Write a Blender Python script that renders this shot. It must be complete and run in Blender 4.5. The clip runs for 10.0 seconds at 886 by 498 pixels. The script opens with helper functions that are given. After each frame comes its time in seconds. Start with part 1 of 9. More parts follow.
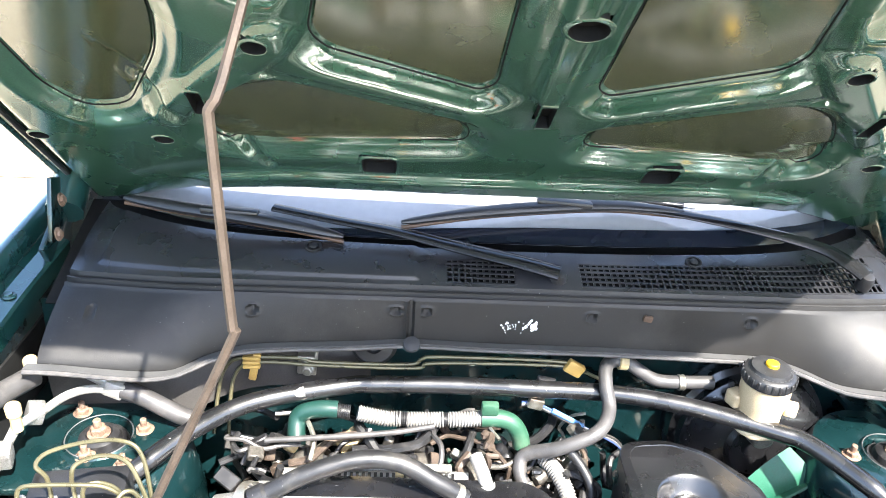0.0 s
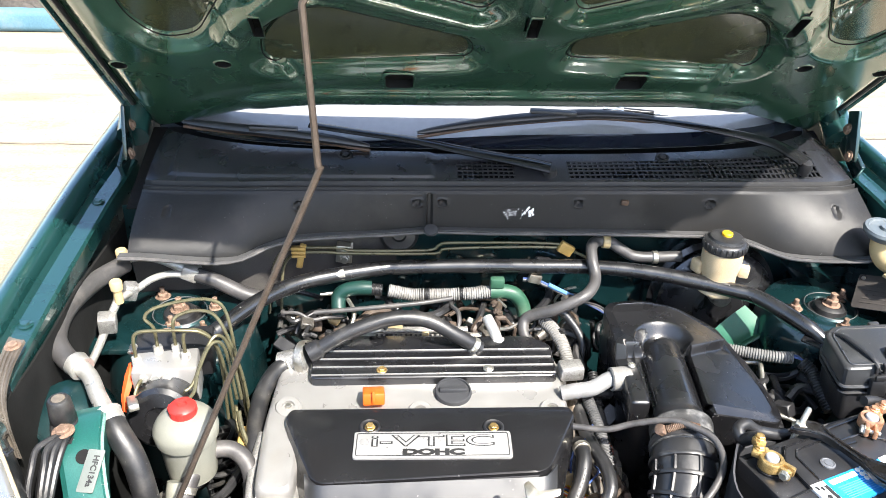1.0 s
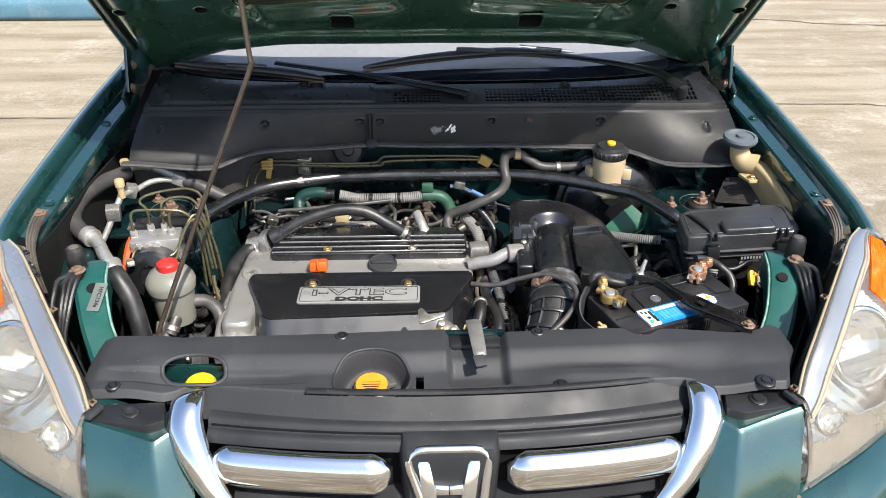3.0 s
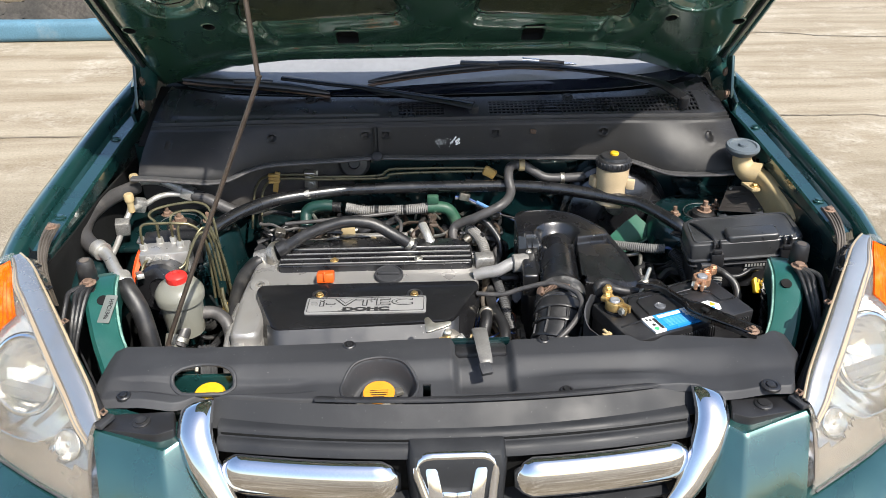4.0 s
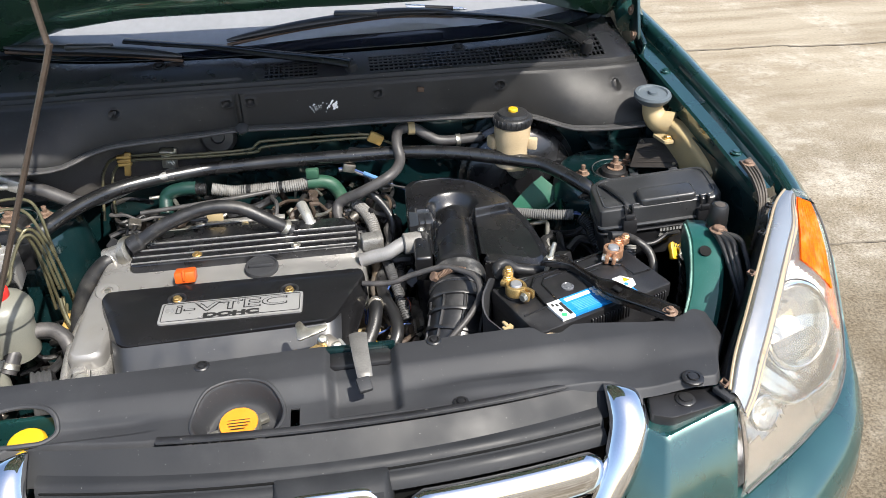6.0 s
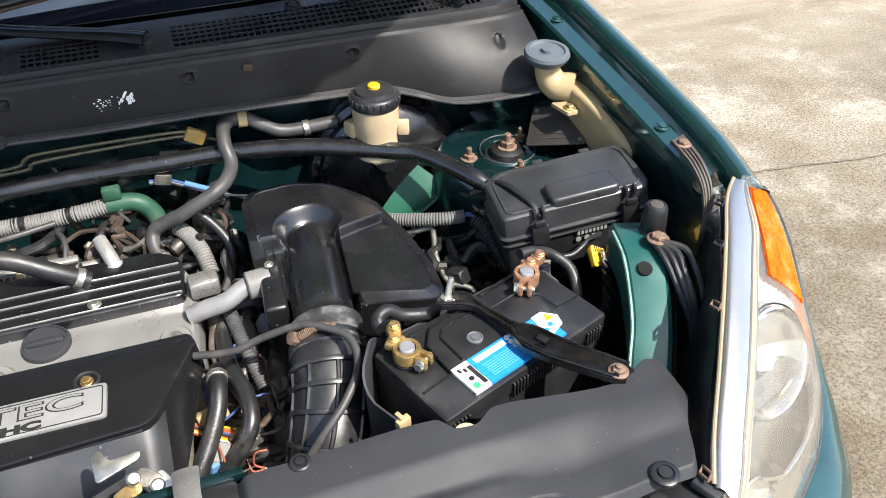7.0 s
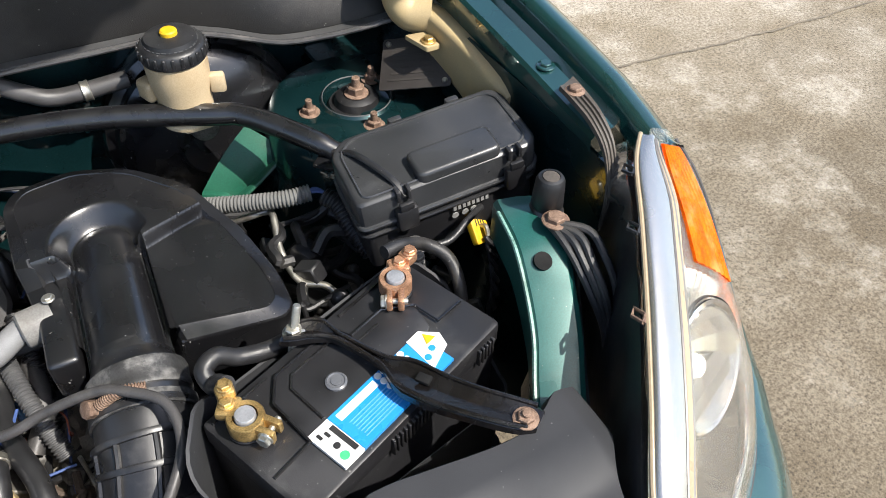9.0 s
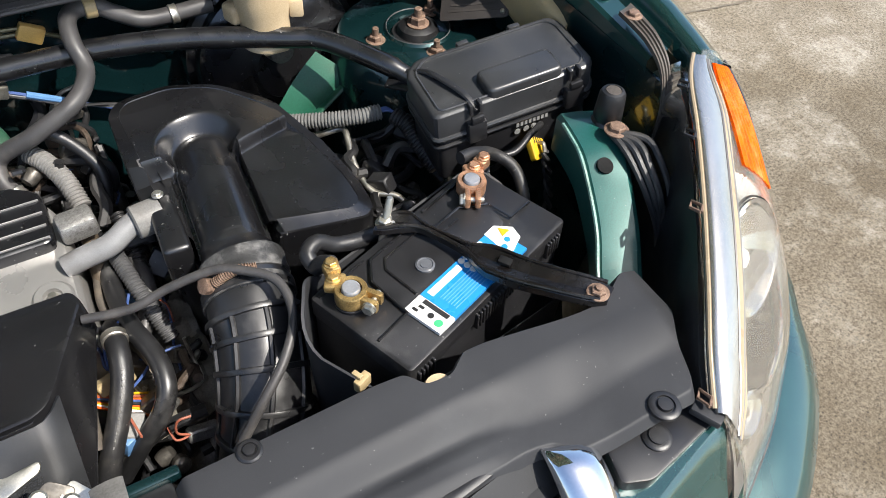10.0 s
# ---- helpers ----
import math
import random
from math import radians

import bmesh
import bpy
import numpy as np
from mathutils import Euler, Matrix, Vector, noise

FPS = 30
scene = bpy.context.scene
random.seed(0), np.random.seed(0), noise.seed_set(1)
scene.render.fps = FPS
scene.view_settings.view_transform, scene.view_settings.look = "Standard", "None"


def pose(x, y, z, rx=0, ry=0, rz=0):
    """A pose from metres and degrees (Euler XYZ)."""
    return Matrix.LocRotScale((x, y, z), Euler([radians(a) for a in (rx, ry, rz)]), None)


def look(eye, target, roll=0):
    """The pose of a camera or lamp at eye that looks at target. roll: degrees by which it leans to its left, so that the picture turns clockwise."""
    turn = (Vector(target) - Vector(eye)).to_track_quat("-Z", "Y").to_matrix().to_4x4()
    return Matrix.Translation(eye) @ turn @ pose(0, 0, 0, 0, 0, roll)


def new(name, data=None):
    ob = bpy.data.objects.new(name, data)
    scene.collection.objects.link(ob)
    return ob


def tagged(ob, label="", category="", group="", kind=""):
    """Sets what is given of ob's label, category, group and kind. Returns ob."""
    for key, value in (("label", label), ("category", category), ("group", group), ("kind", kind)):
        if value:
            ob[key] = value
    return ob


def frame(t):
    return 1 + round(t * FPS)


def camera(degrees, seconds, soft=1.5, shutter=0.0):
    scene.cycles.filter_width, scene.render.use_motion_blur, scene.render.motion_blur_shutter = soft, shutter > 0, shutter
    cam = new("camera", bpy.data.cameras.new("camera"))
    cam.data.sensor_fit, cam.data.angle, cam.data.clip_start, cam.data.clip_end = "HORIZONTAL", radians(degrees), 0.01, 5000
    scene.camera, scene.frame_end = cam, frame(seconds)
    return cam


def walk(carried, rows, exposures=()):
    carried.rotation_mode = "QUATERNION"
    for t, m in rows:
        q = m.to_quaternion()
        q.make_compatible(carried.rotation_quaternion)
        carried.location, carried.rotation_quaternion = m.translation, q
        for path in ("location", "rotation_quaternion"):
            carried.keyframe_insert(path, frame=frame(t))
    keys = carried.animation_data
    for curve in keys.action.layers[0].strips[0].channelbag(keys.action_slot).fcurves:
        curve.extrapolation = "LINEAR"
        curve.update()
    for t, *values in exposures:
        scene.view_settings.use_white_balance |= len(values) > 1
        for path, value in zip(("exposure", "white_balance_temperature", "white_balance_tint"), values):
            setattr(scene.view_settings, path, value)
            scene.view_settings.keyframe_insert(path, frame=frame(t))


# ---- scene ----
cam = camera(59.9, 10.0, soft=0.8)
PATH = [
    (0, (-0.165, -0.263, 1.613), (-0.046, 1.508, 0.691), 3.9),
    (0.5, (-0.174, -0.396, 1.618), (-0.054, 1.35, 0.65), 2.8),
    (1, (-0.207, -0.531, 1.616), (-0.076, 1.202, 0.626), 1.9),
    (1.5, (-0.193, -0.64, 1.626), (-0.061, 1.084, 0.621), 1.2),
    (2, (-0.109, -0.786, 1.632), (0.006, 0.934, 0.619), 0.8),
    (2.5, (-0.056, -0.888, 1.622), (0.035, 0.834, 0.609), 0.6),
    (3, (-0.042, -0.912, 1.622), (0.025, 0.815, 0.614), 0.3),
    (4.5, (-0.041, -0.933, 1.613), (0.018, 0.819, 0.651), -0.9),
    (5, (-0.021, -0.927, 1.599), (0.063, 0.821, 0.63), -1.4),
    (5.2, (-0.009, -0.921, 1.59), (0.096, 0.82, 0.611), -1.5),
    (6.3, (0.07, -0.639, 1.551), (0.373, 0.989, 0.429), -1.5),
    (6.5, (0.074, -0.573, 1.532), (0.447, 1.028, 0.392), -1.6),
    (7, (0.13, -0.395, 1.499), (0.649, 1.088, 0.26), -0.6),
    (7.5, (0.214, -0.251, 1.484), (0.844, 1.116, 0.167), 0.1),
    (8, (0.258, -0.184, 1.448), (0.954, 1.09, 0.072), 0.8),
    (8.5, (0.255, -0.169, 1.438), (0.981, 1.043, 0.022), 1.6),
    (9, (0.244, -0.182, 1.441), (0.981, 0.99, -0.003), 2.2),
    (9.5, (0.204, -0.201, 1.44), (0.938, 0.938, -0.031), 2.9),
    (10, (0.116, -0.235, 1.453), (0.842, 0.877, -0.042), 3.8),
]
EXPOSURES = [(0.0, 2.72), (0.5, 2.24), (1.0, 1.82), (1.5, 1.48), (2.0, 1.19), (2.5, 0.88), (5.0, 0.78), (6.5, 0.95), (7.5, 1.12), (8.5, 1.15), (9.0, 0.84), (9.5, 0.80), (10.0, 0.74)]
walk(cam, [(t, look(eye, target, roll)) for t, eye, target, roll in PATH], EXPOSURES)

# ---- light ----
world = bpy.data.worlds.new("sky")
scene.world = world
world.use_nodes = True
wn = world.node_tree
sky = wn.nodes.new("ShaderNodeTexSky")
sky.sky_type, sky.sun_disc = "NISHITA", False
SUN_DIR = Vector((0.42, -0.62, 1.0)).normalized()
sky.sun_elevation = math.asin(SUN_DIR.z)
sky.sun_rotation = math.atan2(SUN_DIR.x, SUN_DIR.y)
sky.air_density, sky.dust_density = 1.0, 1.8
wn.links.new(sky.outputs[0], wn.nodes["Background"].inputs[0])
wn.nodes["Background"].inputs[1].default_value = 0.15
sun = new("sun", bpy.data.lights.new("sun", "SUN"))
sun.data.energy, sun.data.angle, sun.data.color = 4.6, radians(0.53), (1.0, 0.95, 0.87)
sun.matrix_world = look(SUN_DIR * 20, (0, 0, 0))


# ---- materials ----
def material(name, base, rough=0.5, metal=0.0, var=0.2, scale=30.0, fine=400.0, bump=0.15, coat=0.0, spec=0.5,
             tint=None, trans=0.0, ior=1.45, coat_ior=1.5, coat_rough=0.06, dirt=None, dirt_amount=0.5, rough_var=0.12, sheen=0.0, clouds=0.5, depth=0.002, specks=0.0):
    """A Principled surface whose colour, gloss and relief vary at two scales."""
    m = bpy.data.materials.new(name)
    m.use_nodes = True
    nt = m.node_tree
    n, l = nt.nodes, nt.links
    p = n["Principled BSDF"]
    co = n.new("ShaderNodeTexCoord")
    big = n.new("ShaderNodeTexNoise")
    big.inputs["Scale"].default_value, big.inputs["Detail"].default_value = scale, 5
    small = n.new("ShaderNodeTexNoise")
    small.inputs["Scale"].default_value, small.inputs["Detail"].default_value = fine, 3
    l.new(co.outputs["Object"], big.inputs["Vector"])
    l.new(co.outputs["Object"], small.inputs["Vector"])
    mix = n.new("ShaderNodeMix")
    mix.data_type = "FLOAT"
    mix.inputs[0].default_value = clouds
    l.new(small.outputs["Fac"], mix.inputs[2])
    l.new(big.outputs["Fac"], mix.inputs[3])
    ramp = n.new("ShaderNodeValToRGB")
    lo = [max(0.0, c * (1 - var)) for c in base]
    hi = [min(1.0, c * (1 + var)) for c in (tint or base)]
    ramp.color_ramp.elements[0].position, ramp.color_ramp.elements[1].position = 0.3, 0.7
    ramp.color_ramp.elements[0].color, ramp.color_ramp.elements[1].color = (*lo, 1), (*hi, 1)
    l.new(mix.outputs[0], ramp.inputs[0])
    colour = ramp.outputs[0]
    rsock = None
    rr = n.new("ShaderNodeMapRange")
    rr.inputs["From Min"].default_value, rr.inputs["From Max"].default_value = 0.3, 0.7
    rr.inputs["To Min"].default_value, rr.inputs["To Max"].default_value = max(0.0, rough - rough_var), min(1.0, rough + rough_var)
    l.new(big.outputs["Fac"], rr.inputs["Value"])
    rsock = rr.outputs[0]
    if dirt:
        d = n.new("ShaderNodeTexNoise")
        d.inputs["Scale"].default_value, d.inputs["Detail"].default_value, d.inputs["Roughness"].default_value = scale * 0.45, 8, 0.65
        l.new(co.outputs["Object"], d.inputs["Vector"])
        dr = n.new("ShaderNodeMapRange")
        dr.inputs["From Min"].default_value, dr.inputs["From Max"].default_value = 0.62 - 0.25 * dirt_amount, 0.78 - 0.15 * dirt_amount
        dr.inputs["To Max"].default_value = min(1.0, 0.5 + dirt_amount * 0.5)
        l.new(d.outputs["Fac"], dr.inputs["Value"])
        dm = n.new("ShaderNodeMix")
        dm.data_type = "RGBA"
        dm.inputs[7].default_value = (*dirt, 1)
        l.new(dr.outputs[0], dm.inputs[0])
        l.new(colour, dm.inputs[6])
        colour = dm.outputs[2]
    if specks:
        k = n.new("ShaderNodeTexNoise")
        k.inputs["Scale"].default_value, k.inputs["Detail"].default_value = 260, 1.5
        l.new(co.outputs["Object"], k.inputs["Vector"])
        kr = n.new("ShaderNodeMapRange")
        kr.inputs["From Min"].default_value, kr.inputs["From Max"].default_value = 0.745, 0.785
        kr.inputs["To Max"].default_value = specks
        l.new(k.outputs["Fac"], kr.inputs["Value"])
        km = n.new("ShaderNodeMix")
        km.data_type = "RGBA"
        km.inputs[7].default_value = (0.30, 0.295, 0.28, 1)
        l.new(kr.outputs[0], km.inputs[0])
        l.new(colour, km.inputs[6])
        colour = km.outputs[2]
    l.new(colour, p.inputs["Base Color"])
    l.new(rsock, p.inputs["Roughness"])
    p.inputs["Metallic"].default_value = metal
    p.inputs["Coat Weight"].default_value, p.inputs["Coat Roughness"].default_value = coat, coat_rough
    p.inputs["Coat IOR"].default_value = coat_ior
    p.inputs["Specular IOR Level"].default_value = spec
    p.inputs["Transmission Weight"].default_value, p.inputs["IOR"].default_value = trans, ior
    if bump:
        b = n.new("ShaderNodeBump")
        b.inputs["Strength"].default_value, b.inputs["Distance"].default_value = bump * 0.4, depth
        l.new(small.outputs["Fac"], b.inputs["Height"])
        l.new(b.outputs[0], p.inputs["Normal"])
    return m


PAINT = material("green_paint", (0.014, 0.066, 0.064), 0.30, 0.5, 0.2, 14, 900, 0.02, coat=1.0, coat_ior=1.8, dirt=(0.05, 0.085, 0.08), dirt_amount=0.2)
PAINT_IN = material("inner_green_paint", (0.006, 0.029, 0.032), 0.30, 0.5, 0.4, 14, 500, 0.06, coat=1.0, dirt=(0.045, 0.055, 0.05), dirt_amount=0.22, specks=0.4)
PLASTIC = material("black_plastic", (0.014, 0.014, 0.0155), 0.40, 0, 0.4, 22, 1300, 0.3, spec=0.7, dirt=(0.07, 0.07, 0.068), dirt_amount=0.25, specks=0.5)
PLASTIC_GREY = material("grey_black_plastic", (0.030, 0.031, 0.034), 0.60, 0, 0.22, 9, 1500, 0.16, spec=0.4, dirt=(0.055, 0.057, 0.060), dirt_amount=0.4, specks=0.3, rough_var=0.06)
COWL = material("cowl_plastic", (0.0140, 0.0133, 0.0128), 0.46, 0, 0.4, 11, 1100, 0.9, spec=0.42, dirt=(0.045, 0.042, 0.038), dirt_amount=0.32, specks=0.35, depth=0.0012)
COWL_TOP = material("satin_cowl_plastic", (0.0165, 0.0170, 0.0200), 0.30, 0, 0.3, 11, 1100, 0.35, spec=0.85, dirt=(0.05, 0.05, 0.05), dirt_amount=0.3, specks=0.35)
FELT = material("dusty_insulation", (0.045, 0.042, 0.040), 0.85, 0, 0.3, 25, 500, 0.7, dirt=(0.10, 0.09, 0.075), dirt_amount=0.5)
GLOSS = material("gloss_black", (0.010, 0.010, 0.011), 0.20, 0, 0.2, 12, 900, 0.03, specks=0.25, dirt=(0.04, 0.04, 0.038), dirt_amount=0.1)
SATIN = material("satin_black", (0.0085, 0.0085, 0.0095), 0.27, 0, 0.25, 20, 1200, 0.08, spec=0.9, coat=0.3, coat_rough=0.16, specks=0.9, dirt=(0.05, 0.05, 0.05), dirt_amount=0.12)
RUBBER = material("black_rubber", (0.014, 0.014, 0.015), 0.42, 0, 0.4, 40, 900, 0.35, spec=0.7, dirt=(0.075, 0.07, 0.062), dirt_amount=0.35, specks=0.4)
RUBBER_GREY = material("dusty_rubber", (0.048, 0.046, 0.046), 0.48, 0, 0.35, 40, 900, 0.25, spec=0.6, dirt=(0.13, 0.12, 0.11), dirt_amount=0.4)
HOSE_GREY = material("grey_hose", (0.20, 0.20, 0.20), 0.38, 0, 0.2, 40, 900, 0.15, spec=0.6, dirt=(0.11, 0.10, 0.09), dirt_amount=0.4)
LOOM_GREY = material("grey_loom", (0.19, 0.185, 0.175), 0.55, 0, 0.3, 50, 600, 0.2, dirt=(0.09, 0.08, 0.065), dirt_amount=0.4)
ALU = material("cast_aluminium", (0.40, 0.39, 0.37), 0.44, 0.75, 0.45, 420, 1300, 0.9, dirt=(0.16, 0.15, 0.13), dirt_amount=0.4, depth=0.003)
ALU_PIPE = material("bright_aluminium", (0.46, 0.45, 0.42), 0.36, 0.6, 0.2, 45, 500, 0.2, dirt=(0.22, 0.20, 0.16), dirt_amount=0.35, specks=0.0)
ALU_COVER = material("painted_aluminium", (0.38, 0.37, 0.355), 0.36, 0.6, 0.1, 25, 1500, 0.08, dirt=(0.36, 0.34, 0.30), dirt_amount=0.25)
CHROME = material("chrome", (0.82, 0.83, 0.85), 0.06, 1.0, 0.05, 14, 400, 0.01, rough_var=0.03)
STEEL = material("zinc_steel", (0.52, 0.50, 0.44), 0.4, 0.9, 0.25, 60, 700, 0.2, dirt=(0.28, 0.20, 0.12), dirt_amount=0.35)
RUST = material("rusty_steel", (0.15, 0.085, 0.058), 0.7, 0.35, 0.5, 120, 900, 0.6, tint=(0.24, 0.165, 0.12), dirt=(0.085, 0.05, 0.035), dirt_amount=0.4)
BRASS = material("brass_terminal", (0.34, 0.21, 0.075), 0.36, 0.8, 0.4, 90, 700, 0.4, tint=(0.56, 0.39, 0.16), dirt=(0.20, 0.13, 0.06), dirt_amount=0.4)
COPPER = material("copper_terminal", (0.45, 0.22, 0.12), 0.45, 0.75, 0.35, 90, 700, 0.4, tint=(0.62, 0.36, 0.22), dirt=(0.50, 0.42, 0.34), dirt_amount=0.3)
LEAD = material("lead_post", (0.42, 0.43, 0.45), 0.5, 0.7, 0.2, 90, 600, 0.3)
LINE = material("olive_brake_line", (0.115, 0.105, 0.060), 0.36, 0.5, 0.25, 60, 600, 0.1, dirt=(0.10, 0.085, 0.055), dirt_amount=0.3)
YELLOW = material("yellow_clip", (0.42, 0.27, 0.08), 0.5, 0, 0.2, 60, 700, 0.1, dirt=(0.30, 0.20, 0.08), dirt_amount=0.3)
CAP_YELLOW = material("yellow_cap", (0.62, 0.37, 0.012), 0.45, 0, 0.12, 60, 700, 0.1)
ORANGE = material("orange_plastic", (0.62, 0.10, 0.012), 0.4, 0, 0.12, 50, 700, 0.1)
RED = material("red_cap", (0.55, 0.025, 0.02), 0.5, 0, 0.2, 60, 800, 0.2)
RED_CLIP = material("red_orange_clip", (0.75, 0.09, 0.02), 0.45, 0, 0.15, 60, 800, 0.1)
CREAM = material("aged_white_tank", (0.43, 0.315, 0.18), 0.4, 0, 0.14, 18, 600, 0.03, tint=(0.50, 0.40, 0.26), dirt=(0.42, 0.25, 0.10), dirt_amount=0.4)
CREAM_OLD = material("yellowed_tank", (0.40, 0.31, 0.17), 0.45, 0, 0.15, 14, 600, 0.08, dirt=(0.50, 0.36, 0.16), dirt_amount=0.4)
MILKY = material("milky_reservoir", (0.19, 0.19, 0.16), 0.4, 0, 0.1, 20, 600, 0.06, dirt=(0.22, 0.21, 0.17), dirt_amount=0.3)
GREEN_PLASTIC = material("green_connector", (0.022, 0.075, 0.045), 0.5, 0, 0.2, 50, 700, 0.15, dirt=(0.09, 0.15, 0.10), dirt_amount=0.3)
ROD = material("aged_rod_steel", (0.070, 0.054, 0.043), 0.45, 0.4, 0.3, 60, 500, 0.2, dirt=(0.10, 0.075, 0.055), dirt_amount=0.4)
# both bonnet greens are warmed to carry the reflection of the sunlit ground
HOOD_SKIN = material("bonnet_skin_warm_reflection", (0.075, 0.084, 0.034), 0.20, 0.25, 0.3, 8, 400, 0.02, coat=1.0, coat_ior=2.7, coat_rough=0.13, dirt=(0.06, 0.06, 0.030), dirt_amount=0.3)
HOOD_IN = material("bonnet_inner_warmed_paint", (0.036, 0.106, 0.062), 0.26, 0.4, 0.25, 10, 500, 0.03, coat=1.0, coat_ior=2.2, coat_rough=0.10, dirt=(0.07, 0.10, 0.06), dirt_amount=0.15, specks=0.3)
TRIM = material("silver_trim", (0.56, 0.55, 0.525), 0.25, 0.85, 0.08, 6, 500, 0.0, rough_var=0.08, dirt=(0.40, 0.36, 0.28), dirt_amount=0.35)
BROWN_RUBBER = material("browned_rubber", (0.075, 0.045, 0.028), 0.6, 0, 0.3, 40, 600, 0.2)
WHITE = material("white_print", (0.80, 0.80, 0.78), 0.5, 0, 0.06, 40, 600, 0.03)
BLUE_LABEL = material("blue_label", (0.02, 0.24, 0.62), 0.3, 0, 0.08, 30, 600, 0.03)
BLUE_WIRE = material("blue_wire", (0.05, 0.09, 0.24), 0.5, 0, 0.2, 60, 700, 0.1)
RED_WIRE = material("red_brown_wire", (0.32, 0.10, 0.06), 0.55, 0, 0.3, 60, 700, 0.1)
TAPE = material("black_tape", (0.018, 0.018, 0.019), 0.4, 0, 0.25, 120, 900, 0.4)
# near-black for the underbody, and for shade painted into holes and gaps
DARK = material("underbody_and_shade_black", (0.005, 0.0052, 0.0052), 0.8, 0, 0.4, 20, 300, 0.4, spec=0.3)
GREASE = material("greasy_metal", (0.13, 0.12, 0.105), 0.45, 0.6, 0.6, 40, 300, 0.2, dirt=(0.03, 0.027, 0.024), dirt_amount=0.5)
CAST = material("dusty_casting", (0.20, 0.185, 0.155), 0.6, 0.35, 0.35, 60, 500, 0.5, dirt=(0.07, 0.06, 0.045), dirt_amount=0.4)
GRIME = material("brown_grime", (0.060, 0.043, 0.032), 0.6, 0.1, 0.5, 60, 400, 0.4, dirt=(0.16, 0.13, 0.10), dirt_amount=0.3)
PLATE = material("silver_nameplate", (0.40, 0.395, 0.385), 0.35, 0.5, 0.08, 40, 1500, 0.08)
INK = material("black_print", (0.02, 0.02, 0.02), 0.5, 0, 0.1, 50, 600, 0.02)
DUSTY = material("dust_grey_plastic", (0.055, 0.056, 0.058), 0.55, 0, 0.3, 30, 700, 0.15, dirt=(0.13, 0.13, 0.13), dirt_amount=0.5)
REFLECTOR = material("lamp_reflector", (0.74, 0.73, 0.70), 0.14, 0.95, 0.08, 14, 300, 0.02, rough_var=0.06)
BEZEL = material("beige_lamp_bezel", (0.27, 0.245, 0.225), 0.28, 0.65, 0.12, 9, 300, 0.02)
BOOT = material("boot_rubber", (0.016, 0.016, 0.017), 0.36, 0, 0.3, 40, 900, 0.12, spec=0.8, dirt=(0.10, 0.098, 0.095), dirt_amount=0.35)
SCUFF = material("scuffed_plastic", (0.03, 0.03, 0.03), 0.5, 0, 0.4, 70, 500, 0.4, dirt=(0.24, 0.235, 0.225), dirt_amount=0.55)
FRONT = material("speckled_gloss_black", (0.026, 0.027, 0.029), 0.36, 0, 0.3, 20, 900, 0.05, spec=1.0, dirt=(0.11, 0.11, 0.108), dirt_amount=0.25, specks=0.9)
# brighter copy of the bay's green, with direct sun mixed into the colour
EMERALD = material("sunlit_green_paint", (0.013, 0.090, 0.054), 0.40, 0.1, 0.3, 14, 500, 0.05, dirt=(0.05, 0.08, 0.05), dirt_amount=0.35)
DARK_ELBOW = material("dark_green_elbow", (0.008, 0.035, 0.028), 0.42, 0, 0.2, 40, 600, 0.1)
GRILLE = material("grille_plastic", (0.017, 0.018, 0.020), 0.55, 0, 0.25, 12, 1300, 0.2, spec=0.4, dirt=(0.04, 0.041, 0.043), dirt_amount=0.35, specks=0.3)
LIP_GREY = material("dusty_lip", (0.060, 0.060, 0.060), 0.5, 0, 0.25, 25, 600, 0.15, dirt=(0.04, 0.04, 0.04), dirt_amount=0.3)
FUSE = material("dusty_fuse_lid", (0.032, 0.033, 0.035), 0.38, 0, 0.4, 16, 900, 0.2, spec=0.8, dirt=(0.125, 0.125, 0.125), dirt_amount=0.45, specks=0.5)
DUST_BROWN = material("dust_brown_plastic", (0.070, 0.060, 0.050), 0.6, 0, 0.35, 40, 500, 0.3, dirt=(0.20, 0.165, 0.125), dirt_amount=0.45)
TAN = material("yellowed_lens_edge", (0.33, 0.26, 0.17), 0.35, 0, 0.15, 20, 400, 0.02, coat=0.5)
BAY_PAINT = material("bay_green_paint", (0.012, 0.082, 0.070), 0.36, 0.15, 0.3, 14, 700, 0.04, coat=0.45, coat_rough=0.12, dirt=(0.06, 0.10, 0.085), dirt_amount=0.35, specks=0.5)
AMBER = material("amber_lens", (0.74, 0.055, 0.0), 0.45, 0, 0.35, 60, 500, 0.05, tint=(0.90, 0.12, 0.0), spec=0.15, dirt=(0.62, 0.27, 0.10), dirt_amount=0.5)
LENS = material("hazy_lens", (0.90, 0.87, 0.80), 0.14, 0, 0.10, 8, 200, 0.01, trans=0.948, ior=1.06, rough_var=0.12, coat=0.6, coat_rough=0.10)
# opaque pale base stands for the reflected sky as well as dust
GLASS = material("dusty_sky_sheen_glass", (0.205, 0.21, 0.215), 0.20, 0, 0.10, 5, 60, 0.0, rough_var=0.05, coat=1.0, coat_ior=1.6, coat_rough=0.02)
SCREEN_BLACK = material("screen_band", (0.008, 0.010, 0.016), 0.12, 0, 0.2, 12, 400, 0.0, coat=1.0, coat_rough=0.02)


